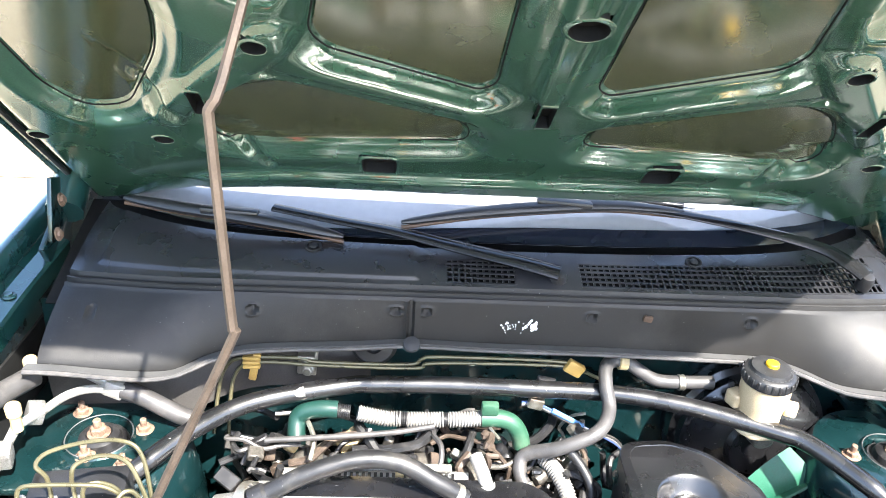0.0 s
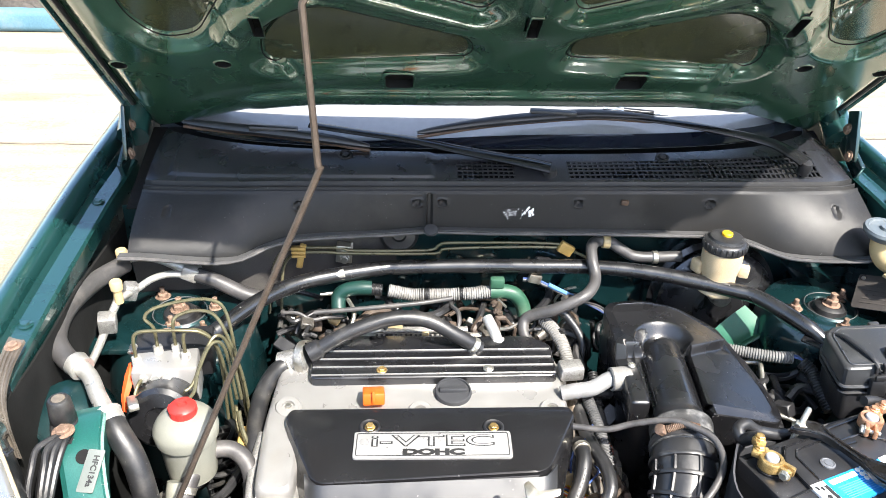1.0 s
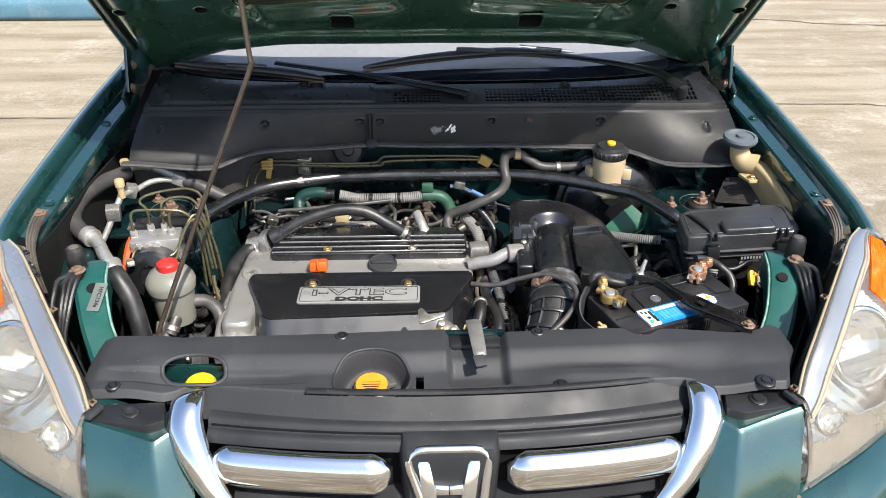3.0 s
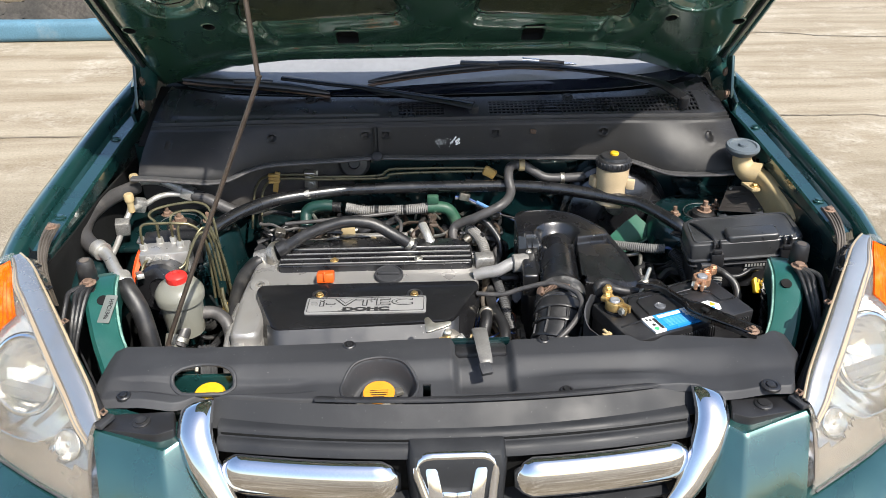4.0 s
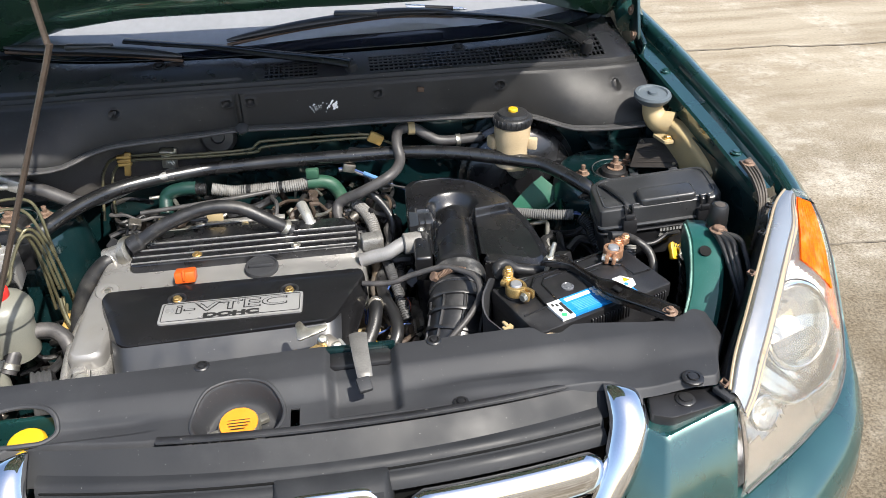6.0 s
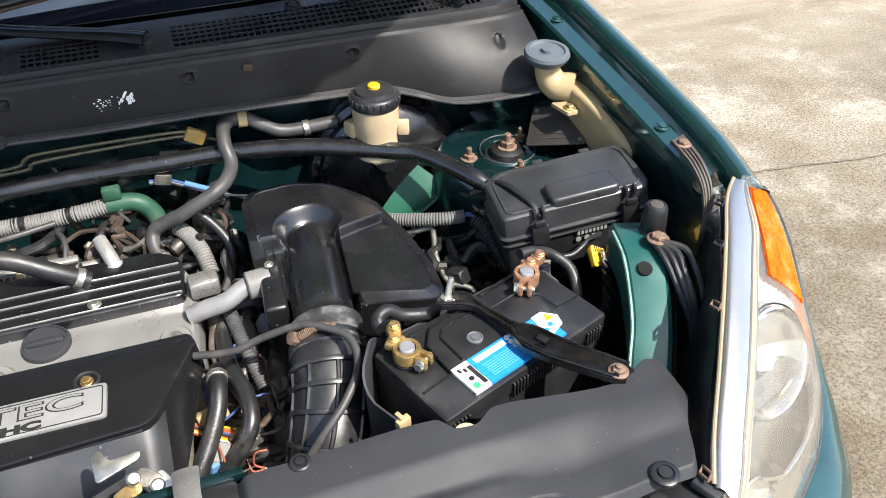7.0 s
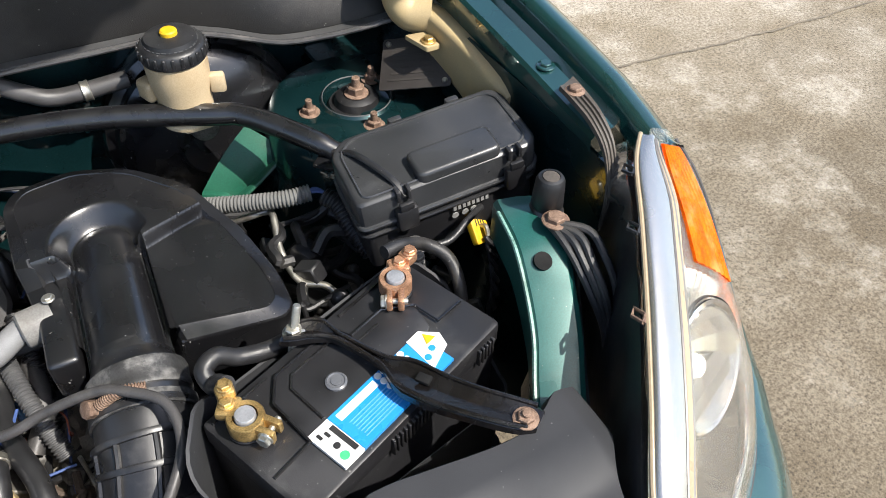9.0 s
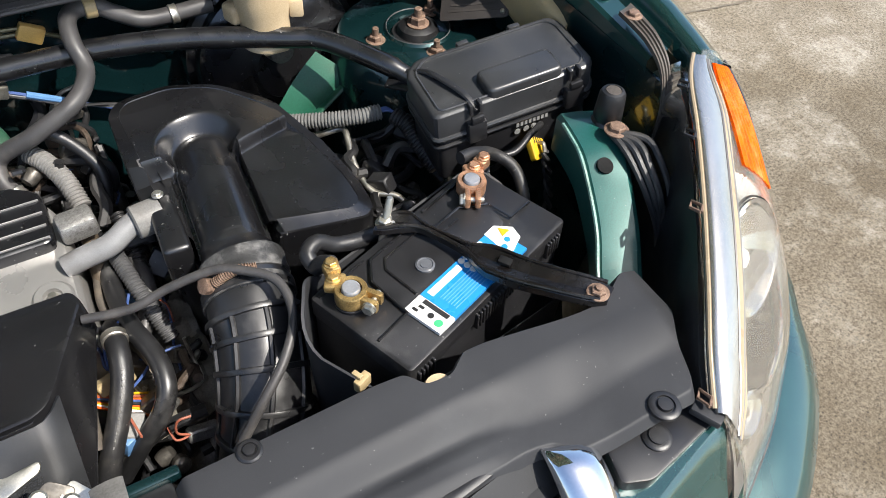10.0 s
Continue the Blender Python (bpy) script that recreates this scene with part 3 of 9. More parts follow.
RIBS = [[(0.634, 0.184, 0.935), (0.635, 0.158, 0.925), (0.636, 0.135, 0.9), (0.631, 0.114, 0.86)], [(0.623, 0.182, 0.934), (0.621, 0.156, 0.922), (0.621, 0.132, 0.9), (0.626, 0.116, 0.86)], [(0.616, 0.185, 0.932), (0.616, 0.161, 0.92), (0.617, 0.136, 0.898), (0.623, 0.118, 0.86)], [(0.609, 0.189, 0.93), (0.611, 0.168, 0.918), (0.613, 0.142, 0.896), (0.619, 0.12, 0.86)]]
for s in (-1, 1):
    bm = B()
    ring_loft(bm, [fender_section(y, s) for y in (0.205, 0.22, 0.25, 0.30, 0.36, 0.44, 0.52, 0.60, 0.69, 0.78, 0.87, 1.0, 1.3, 1.6)], False)
    part("fender", bm, PAINT, car, "green front fender", 50)
    # bolted flange beside the crest
    bm = B()
    rows = []
    for y in span(0.26, 0.86, 24):
        x, z = crest(y)
        w = 0.045 + 0.012 * sstep(0.5, 0.35, y)
        zf = 0.972 + (y - 0.28) * 0.085
        rows.append([Vector((s * (x - 0.052), y, zf - 0.035)), Vector((s * (x - 0.054), y, zf - 0.004)), Vector((s * (x - 0.050), y, zf)), Vector((s * (x - 0.026), y, zf + 0.003)),
                     Vector((s * (x - 0.021), y, zf + 0.012)), Vector((s * (x - 0.019), y, zf + 0.001)), Vector((s * (x - 0.016), y, z - 0.030))])
    ring_loft(bm, rows, False)
    part("fender_flange", bm, PAINT, car, "", 30)
    bm = B()
    for y in (0.372, 0.70):
        x, z = crest(y)
        hexbolt(bm, (s * (x - 0.036), y, 0.972 + (y - 0.28) * 0.085 + 0.002), 0.0065, 0.005)
        part("fender_bolt", bm, PAINT if y > 0.33 else RUST, car)
        bm = B()
    bm.free()
    # side wall of the bay
    bm = B()
    sheet(bm, span(0.22, 0.86, 30), span(0.40, 0.955, 12),
          lambda y, z: Vector((s * (0.685 + 0.012 * sstep(0.5, 0.95, z) + 0.008 * noise.noise(Vector((y * 4, z * 5, s)))), y, z)), 0.004)
    # left wall is coloured near-black to stand for the shaded gap there
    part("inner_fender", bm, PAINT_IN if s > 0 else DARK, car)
    # lower frame rail
    bm = B()
    box(bm, (s * 0.52, 0.36, 0.56), (0.09, 0.78, 0.11), bev=0.015, seg=3)
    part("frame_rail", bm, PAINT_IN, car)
    # curved rail from the tower side to the radiator support
    bm = B()
    rings = []
    RAIL = [(0, 0.612, 0.268, 0.918, 0.024), (0.15, 0.606, 0.240, 0.925, 0.028), (0.3, 0.598, 0.208, 0.923, 0.027), (0.5, 0.585, 0.170, 0.905, 0.0245), (0.72, 0.567, 0.127, 0.882, 0.0235), (0.88, 0.548, 0.094, 0.862, 0.024), (1, 0.532, 0.065, 0.846, 0.024)]
    for k in span(0, 1, 22):
        cx, y, z, w = lerp_table(RAIL, k)
        prof = [(-w, -0.05), (-w, -0.005), (-w + 0.004, 0), (0, 0.002), (w - 0.006, 0.001), (w, -0.005), (w + 0.001, -0.05)]
        rings.append([Vector((s * (cx + a * 0.92), y - a * 0.36, z + b)) for a, b in prof])
    ring_loft(bm, rings, False)
    bmesh.ops.solidify(bm, geom=bm.faces[:], thickness=0.002)
    part("support_rail", bm, BAY_PAINT, car, "", 34)
    # pale green folded edge on the inner side of the rail
    bm = B()
    edge_line = []
    for k in span(0.12, 1, 20):
        cx, y, z, w = lerp_table(RAIL, k)
        edge_line.append((s * (cx - w * 0.92), y + w * 0.36, z - 0.003))
    tube(bm, edge_line, 0.0022, 6, 1)
    part("rail_edge", bm, material("pale_green_edge", (0.16, 0.30, 0.25), 0.45, 0, 0.5, 60, 500, 0.2, dirt=(0.05, 0.10, 0.08), dirt_amount=0.5), car, "pale green rail edge")
    bm = B()
    RH = lerp_table(RAIL, 0.42)
    lathe(bm, [(0.0092, -0.002), (0.0092, 0.0004), (0.001, 0.0004)], Vector((s * 0.586, RH[1], RH[2] + 0.0026)), (0, -0.50, 1), 24)
    # flat dark disc, the shade of a hole put into its colour
    part("rail_hole_shade", bm, DARK, car)
    # bump stop on the rail
    bm = B()
    lathe(bm, [(0.017, 0), (0.018, 0.004), (0.014, 0.010), (0.0160, 0.014), (0.0142, 0.042), (0.012, 0.046), (0.009, 0.047), (0.008, 0.044)], (s * 0.624, 0.235, 0.920), (0, 0, 1), 24)
    stop = part("bump_stop", bm, RUBBER, car, "black rubber bonnet bump stop")
    bm = B()
    lathe(bm, [(0.0086, 0), (0.0080, 0.001), (0.001, 0.0012)], (s * 0.624, 0.235, 0.9660), (0, 0, 1), 20)
    part("stop_cap", bm, DUST_BROWN, stop)
    # strut tower
    tx, ty = (0.584, 0.583) if s > 0 else (-0.571, 0.586)
    bm = B()
    lathe(bm, [(0.150, -0.45), (0.135, -0.12), (0.120, -0.020), (0.112, -0.004), (0.102, 0.0), (0.049, 0.001), (0.046, 0.004), (0.043, 0.004), (0.041, -0.004), (0.038, -0.016), (0.010, -0.018)], (tx, ty, 0.853), (0, 0, 1), 40)
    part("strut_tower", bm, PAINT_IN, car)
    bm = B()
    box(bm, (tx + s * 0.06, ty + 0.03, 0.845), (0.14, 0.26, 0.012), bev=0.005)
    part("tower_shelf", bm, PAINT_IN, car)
    bm = B()
    lathe(bm, [(0.039, -0.012), (0.036, -0.006), (0.030, -0.006), (0.027, 0.003), (0.022, 0.006), (0.018, 0.007), (0.016, 0.004)], (tx, ty, 0.855), (0, 0, 1), 32)
    part("strut_mount", bm, RUBBER, car)
    bm = B()
    lathe(bm, [(0.0435, 0.0035), (0.0448, 0.0052), (0.0462, 0.0035)], (tx, ty, 0.853), (0, 0, 1), 40, caps=False)
    part("mount_seam", bm, DUSTY, car)
    bm = B()
    hexbolt(bm, (tx, ty, 0.861), 0.0105, 0.012, stud=0.012, washer=1.5)
    part("strut_nut", bm, RUST, car)
    for dx, dy in ((-0.066, 0.000), (0.036, 0.030), (-0.006, -0.062)) if s > 0 else ((0.056, 0.018), (-0.042, 0.052), (-0.006, -0.038), (0.050, -0.054)):
        bm = B()
        hexbolt(bm, (tx + dx, ty + dy, 0.853), 0.0085, 0.009, stud=0.011)
        part("tower_stud", bm, RUST, car)

# rounded inner panel below the pipes
bm = B()
lathe(bm, [(0.001, 0.020), (0.030, 0.017), (0.052, 0.006), (0.060, -0.012), (0.060, -0.06)], (-0.655, 0.318, 0.865), (0.25, -0.45, 0.86), 30)
part("inner_panel_bulge", bm, PAINT_IN, car)
# panel between the brake booster and the tower, its green brightened to look sunlit
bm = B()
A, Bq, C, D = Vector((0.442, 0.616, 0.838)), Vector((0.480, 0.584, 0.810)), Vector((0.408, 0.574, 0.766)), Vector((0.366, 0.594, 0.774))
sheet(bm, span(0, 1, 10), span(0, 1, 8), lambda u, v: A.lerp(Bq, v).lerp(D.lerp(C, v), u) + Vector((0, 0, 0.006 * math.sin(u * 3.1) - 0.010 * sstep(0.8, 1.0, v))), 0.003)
part("tower_gusset", bm, EMERALD, car, "green inner panel with sunlight put into its colour")
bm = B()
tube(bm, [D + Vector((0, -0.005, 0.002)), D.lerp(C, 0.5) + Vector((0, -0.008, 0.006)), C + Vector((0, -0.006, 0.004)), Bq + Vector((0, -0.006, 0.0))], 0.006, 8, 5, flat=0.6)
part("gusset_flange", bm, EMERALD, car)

# firewall, floor and front support
bm = B()
sheet(bm, span(-0.69, 0.69, 60), span(0.34, 0.985, 24), lambda x, z: Vector((x, 0.735 - 0.02 * sstep(0.8, 0.6, z) + 0.012 * noise.noise(Vector((x * 5, z * 6, 3))), z)), 0.004)
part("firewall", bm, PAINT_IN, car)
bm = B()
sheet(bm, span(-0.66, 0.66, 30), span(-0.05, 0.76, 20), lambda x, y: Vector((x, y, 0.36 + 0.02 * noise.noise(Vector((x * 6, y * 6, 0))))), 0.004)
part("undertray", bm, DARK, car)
bm = B()
box(bm, (0, 0.018, 0.835), (1.06, 0.055, 0.03), bev=0.006)
bmesh.ops.translate(bm, vec=(0, 0.01, -0.022), verts=bm.verts)
part("radiator_support", bm, PAINT_IN, car)
bm = B()
box(bm, (0.0, 0.035, 0.60), (0.78, 0.05, 0.44), bev=0.006)
radiator = thing("radiator", "radiator behind the grille with its pressure cap", "radiator", (0, 0.035, 0.38))
part("core", bm, DARK, radiator)


# front bumper skin under lamps and grille
def bumper_row(x):
    a = abs(x)
    yf = lerp_table([(0, -0.165), (0.30, -0.150), (0.45, -0.118), (0.53, -0.085), (0.62, -0.02), (0.72, 0.075), (0.79, 0.20)], a)[0]
    return yf


for s in (-1, 1):
    bm = B()
    rows = []
    for x, y, z in ((0.372, -0.082, 0.862), (0.390, -0.097, 0.857), (0.408, -0.1125, 0.8525), (0.413, -0.1155, 0.852), (0.419, -0.1140, 0.8525), (0.45, -0.1045, 0.857), (0.485, -0.095, 0.863), (0.514, -0.088, 0.869)):
        ya = lerp_table([(0.372, -0.132), (0.413, -0.168), (0.53, -0.138)], x)[0]
        rows.append([Vector((s * (x - 0.002), y + 0.055, z + 0.004)), Vector((s * x, y + 0.003, z)), Vector((s * x, y - 0.004, z - 0.005)), Vector((s * (x - 0.004), y * 0.6 + ya * 0.4 - 0.004, z - 0.045)),
                     Vector((s * (x - 0.012), ya - 0.01, z - 0.10)), Vector((s * (x - 0.035), ya - 0.03, z - 0.19)), Vector((s * (x - 0.04), ya - 0.05, z - 0.40))])
    ring_loft(bm, rows, False)
    bmesh.ops.solidify(bm, geom=bm.faces[:], thickness=0.003)
    part("bumper_corner", bm, PAINT, car, "green painted bumper corner", 30)
    # lower bumper sweep round the lamp
    bm = B()
    rows = []
    for k in span(0, 1, 26):
        x, y, z = lerp_table([(0, 0.508, -0.156, 0.756), (0.2, 0.610, -0.103, 0.767), (0.4, 0.690, -0.046, 0.766), (0.55, 0.740, 0.000, 0.768), (0.68, 0.772, 0.044, 0.785), (0.80, 0.783, 0.092, 0.826), (0.9, 0.784, 0.142, 0.885), (1.0, 0.776, 0.19, 0.94)], k)
        nx, ny = (0.35 + 0.60 * sstep(0, 0.8, k)), -(0.93 - 0.75 * sstep(0, 0.8, k))
        w = 0.055 * sstep(0.88, 0.35, k) + 0.006
        rows.append([Vector((s * (x - nx * 0.02), y - ny * 0.02, z + 0.002)), Vector((s * x, y, z)), Vector((s * (x + nx * w * 0.55), y + ny * w * 0.55, z - 0.010)), Vector((s * (x + nx * w * 0.9), y + ny * w * 0.9, z - 0.03)),
                     Vector((s * (x + nx * (w + 0.004)), y + ny * (w + 0.004), z - 0.08)), Vector((s * (x + nx * (w + 0.006)), y + ny * (w + 0.006), z - 0.22)), Vector((s * (x + nx * w), y + ny * w, z - 0.45))])
    ring_loft(bm, rows, False)
    part("bumper_side", bm, PAINT, car, "", 50)
    # black filler beside the lamp, with its fixings
    bm = B()
    rows = []
    for x, y, z in spline(((0.50, -0.080, 0.862), (0.515, -0.05, 0.878), (0.548, 0.0, 0.900), (0.59, 0.065, 0.922), (0.64, 0.14, 0.946), (0.69, 0.215, 0.960)), 6):
        o = 0.010 * sstep(0.52, 0.60, x)
        rows.append([Vector((s * (x - 0.014 + o), y + 0.012, z - 0.20)), Vector((s * (x - 0.008 + o), y + 0.010, z - 0.06)), Vector((s * (x - 0.003 + o), y + 0.006, z - 0.004)), Vector((s * (x + 0.000 + o), y + 0.003, z + 0.010)), Vector((s * (x + 0.005 + o), y, z + 0.008)), Vector((s * (x + 0.006 + o), y, z - 0.02))])
    ring_loft(bm, rows, False)
    part("lamp_filler", bm, PLASTIC, car, "", 40)
    bm = B()
    sheet(bm, span(0, 1, 20), span(0, 1, 6), lambda k, v: Vector((s * (0.50 + 0.19 * k - 0.03 + 0.02 * v - 0.0 * k), -0.06 + 0.29 * k + 0.03 - 0.03 * v, 0.55 + (0.80 + 0.02 * k - 0.55) * v)), 0.003)
    part("inner_splash", bm, PLASTIC, car)
    bm = B()
    box(bm, (s * 0.505, -0.074, 0.876), (0.024, 0.028, 0.008), (0, 8 * s, 25 * s), bev=0.002)
    part("lamp_corner_cap", bm, PLASTIC_GREY, car)
    # black bumper bracket strip with a push clip
    bm = B()
    prism(bm, rounded([(s * 0.40, -0.088), (s * 0.425, -0.098), (s * 0.515, -0.081), (s * 0.515, -0.052), (s * 0.41, -0.048)][::s], 0.006, 3), 0.845, 0.8685, 0.002)
    part("bumper_bracket", bm, PLASTIC, car)
    bm = B()
    lathe(bm, [(0.013, 0), (0.013, 0.002), (0.011, 0.0035), (0.008, 0.0035), (0.008, 0.0055), (0.002, 0.006)], (s * 0.452, -0.070, 0.868), (0, 0, 1), 22)
    part("push_clip", bm, RUBBER, car)
    # ribbed bracket from rail to lamp and fender brace
    for j in range(4):
        u = j / 3
        pts = [(0.608, 0.210, 0.934)] + RIBS[j] + [(RIBS[j][-1][0], RIBS[j][-1][1] - 0.02, 0.80)]
        bm = B()
        tube(bm, [(s * x, y, z) for x, y, z in pts], lambda t: 0.0046 - 0.001 * t, 8, 5, flat=0.9)
        part("bracket_rib", bm, RUBBER, car, "ribbed black plastic bracket" if j == 0 else "")
    bm = B()
    rows = []
    for k in span(0, 1, 14):
        a = Vector(lerp_table([(0, 0.604, 0.218, 0.930), (0.2, 0.622, 0.210, 0.931), (0.5, 0.636, 0.184, 0.916), (0.75, 0.640, 0.148, 0.870), (1, 0.634, 0.118, 0.80)], k))
        b = Vector(lerp_table([(0, 0.604, 0.200, 0.930), (0.2, 0.618, 0.194, 0.931), (0.5, 0.626, 0.152, 0.910), (0.75, 0.626, 0.110, 0.866), (1, 0.620, 0.078, 0.80)], k))
        rows.append([Vector((s * p.x, p.y, p.z)) for p in [a.lerp(b, i / 6) for i in range(7)]])
    ring_loft(bm, rows, False)
    bmesh.ops.translate(bm, vec=(0, 0, -0.007), verts=bm.verts)
    bmesh.ops.solidify(bm, geom=bm.faces[:], thickness=0.002)
    part("bracket_web", bm, PLASTIC, car, "", 30)
    bm = B()
    hexbolt(bm, (s * 0.614, 0.208, 0.936), 0.0085, 0.007)
    part("bracket_bolt", bm, RUST, car)
    BRACE = ((0.702, 0.322, 0.995), (0.700, 0.300, 0.994), (0.697, 0.266, 0.989), (0.694, 0.236, 0.972), (0.688, 0.218, 0.940), (0.682, 0.212, 0.89))
    bm = B()
    rows = []
    for i, q in enumerate(spline(BRACE, 5)):
        w = 0.0125 - 0.004 * sstep(0, 25, i)
        rows.append([Vector((s * (q.x + a * w), q.y + 0.35 * a * w, q.z + b)) for a, b in ((-1, -0.003), (-0.9, 0.0015), (-0.45, 0), (0, 0), (0.45, 0), (0.9, 0.0015), (1, -0.003))])
    ring_loft(bm, rows, False)
    bmesh.ops.solidify(bm, geom=bm.faces[:], thickness=0.002)
    brace_part = part("fender_brace", bm, DUST_BROWN, car, "dusty ribbed fender brace", 30)
    for a in (-0.45, 0.1, 0.6):
        bm = B()
        tube(bm, [Vector((s * (q.x + a * 0.0105), q.y + 0.35 * a * 0.0105, q.z + 0.001)) for q in spline(BRACE, 5)[5:]], 0.0016, 6, 1)
        part("brace_rib", bm, DUST_BROWN, brace_part)
    bm = B()
    hexbolt(bm, (s * 0.700, 0.305, 0.995), 0.0065, 0.006)
    part("brace_bolt", bm, RUST, brace_part)

# ---- windscreen and cabin ----
screen = thing("windscreen", "windscreen with dust and the sky's reflection put into its pale colour", "windscreen", (0, 0.9, 1.06))
bm = B()
sheet(bm, span(-0.70, 0.70, 30), span(0, 1.0, 8), lambda x, v: Vector((x, 0.825 + 0.05 * (x / 0.7) ** 2 + 0.14 * (x / 0.7) ** 6 + 0.62 * v + 0.05 * v * v, 1.062 + 0.40 * v)), 0.005)
part("glass", bm, GLASS, screen)
bm = B()
sheet(bm, span(-0.70, 0.70, 30), span(0, 1, 2), lambda x, v: Vector((x, 0.818 + 0.05 * (x / 0.7) ** 2 + 0.14 * (x / 0.7) ** 6 + (0.008 + 0.018 * sstep(-0.35, 0.1, x)) * v, 1.0650 + (0.0052 + 0.0116 * sstep(-0.35, 0.1, x)) * v)), 0.003)
part("frit_band", bm, SCREEN_BLACK, screen)
bm = B()
sheet(bm, span(-0.68, 0.68, 12), span(0, 1, 6), lambda x, v: Vector((x, 0.89 + 0.5 * v, 1.02 + 0.04 * math.sin(v * 2.5))), 0.01)
dash = part("dashboard", bm, PLASTIC_GREY, screen)
bm = B()
box(bm, (0, 2.05, 0.9), (1.36, 1.4, 0.9), bev=0.02)
part("cabin", bm, DARK, screen)
for s in (-1, 1):
    bm = B()
    tube(bm, [(s * 0.70, 0.88, 1.06), (s * 0.715, 1.15, 1.22), (s * 0.70, 1.50, 1.46)], 0.03, 10, 5)
    part("pillar", bm, PAINT, screen)

# ---- cowl ----
cowl = thing("cowl_cover", "black plastic cowl cover with dusty front face and grated vents", "cowl cover", (0, 0.75, 0.95))
LIP = [(-0.70, 0.605, 0.962), (-0.634, 0.610, 0.959), (-0.553, 0.615, 0.949), (-0.479, 0.630, 0.939), (-0.427, 0.655, 0.951), (-0.372, 0.670, 0.960), (-0.217, 0.682, 0.963), (-0.140, 0.685, 0.967), (0.0, 0.685, 0.963),
       (0.10, 0.684, 0.963), (0.171, 0.684, 0.962), (0.305, 0.684, 0.958), (0.40, 0.683, 0.955), (0.445, 0.676, 0.945), (0.520, 0.650, 0.928), (0.648, 0.620, 0.940), (0.70, 0.615, 0.948)]


DIMPLES = (-0.594, -0.369, -0.163, -0.119, 0.126, 0.367, 0.606)


def cowl_point(x, v):
    """v: 0 to 0.08 lip, to 0.5 front face, to 0.62 double groove, to 1 upper panel."""
    ly, lz = lerp_table(LIP, x)
    a = abs(x)
    gy = 0.690 + 0.030 * sstep(0.42, 0.66, a)
    gz = 1.030 - 0.012 * sstep(0.40, 0.64, a)
    ty, tz = 0.797 + 0.05 * (x / 0.7) ** 2 + 0.13 * (x / 0.7) ** 6, 1.064
    side = sstep(0.625, 0.70, a) * 0.060
    if v < 0.08:
        t = v / 0.08
        p = (ly - 0.016 * (1 - t), lz - 0.003 + 0.003 * t)
    elif v < 0.5:
        t = (v - 0.08) / 0.42
        p = (ly + (gy - ly) * t ** 1.5, lz + (gz - lz) * (t * 0.85 + 0.15 * math.sin(t * math.pi / 2)))
        for cx in DIMPLES:
            d = math.hypot(x - cx, (t - 0.72) * 0.07)
            p = (p[0] + 0.006 * sstep(0.009, 0.003, d) - 0.002 * sstep(0.013, 0.009, d) * sstep(0.006, 0.009, d), p[1])
        p = (p[0] + 0.005 * sstep(0.006, 0.002, abs(x + 0.141)) - 0.003 * sstep(0.013, 0.006, abs(x + 0.141)), p[1])
    elif v < 0.62:
        t = (v - 0.5) / 0.12
        p = (gy + 0.026 * t, gz + 0.012 * t + 0.003 * sstep(0, 0.12, t) - 0.011 * sstep(0.14, 0.26, t) + 0.010 * sstep(0.36, 0.46, t) - 0.009 * sstep(0.52, 0.62, t) + 0.009 * sstep(0.78, 0.92, t))
    else:
        t = (v - 0.62) / 0.38
        y0, z0 = gy + 0.026, gz + 0.014
        p = (y0 + (ty - y0) * t, z0 + (tz - z0) * t + 0.005 * math.sin(t * math.pi))
        # raised plate behind an L-shaped step on the long blank side, and the joint beside the grates
        up = sstep(-0.608, -0.603, x) * sstep(-0.130, -0.137, x) * sstep(0.10, 0.14, t)
        p = (p[0], p[1] + 0.0035 * up - 0.003)
    return Vector((x, p[0] + side * v, p[1] - side * 0.25 * v))


VENTS = ((-0.090, 0.014), (0.114, 0.605))
VENT_LO, VENT_HI = 0.655, 0.865


def vent_hole(x, v):
    return VENT_LO < v < VENT_HI and any(a < x < b for a, b in VENTS)


bm = B()
sheet(bm, span(-0.648, 0.675, 320), span(0, 0.62, 76), cowl_point, 0.003)
part("face_panel", bm, COWL, cowl, angle=30)
bm = B()
sheet(bm, span(-0.648, 0.675, 320), span(0.62, 1, 46), cowl_point, 0.003, vent_hole)
part("upper_panel", bm, COWL_TOP, cowl, "satin black upper panel", 30)
for a, b in VENTS:
    bm = B()
    nx, ny = round((b - a) / 0.0098), 5
    for i in range(nx):
        for j in range(ny + 1):
            v = VENT_LO + (VENT_HI - VENT_LO) * j / ny
            x0, x1 = a + (b - a) * i / nx, a + (b - a) * (i + 1) / nx
            p = (cowl_point(x0, v) + cowl_point(x1, v)) / 2
            box(bm, p + Vector((0, 0, -0.0002)), ((b - a) / nx, 0.0029, 0.0024), (14, 0, 0), bev=0)
    for i in range(nx + 1):
        x = a + (b - a) * i / nx
        p, q = cowl_point(x, VENT_LO), cowl_point(x, VENT_HI)
        box(bm, (p + q) / 2 + Vector((0, 0, -0.0006)), (0.0029, (q - p).length, 0.0024), (math.degrees(math.atan2(q.z - p.z, q.y - p.y)), 0, 0), bev=0)
    finish("vent_grate", bm, COWL_TOP, cowl, "", doubles=False)
bm = B()
sheet(bm, span(-0.68, 0.68, 20), span(0.725, 0.95, 6), lambda x, y: Vector((x, y, 0.985 + (y - 0.725) * 0.3)), 0.003)
part("plenum", bm, DARK, cowl)
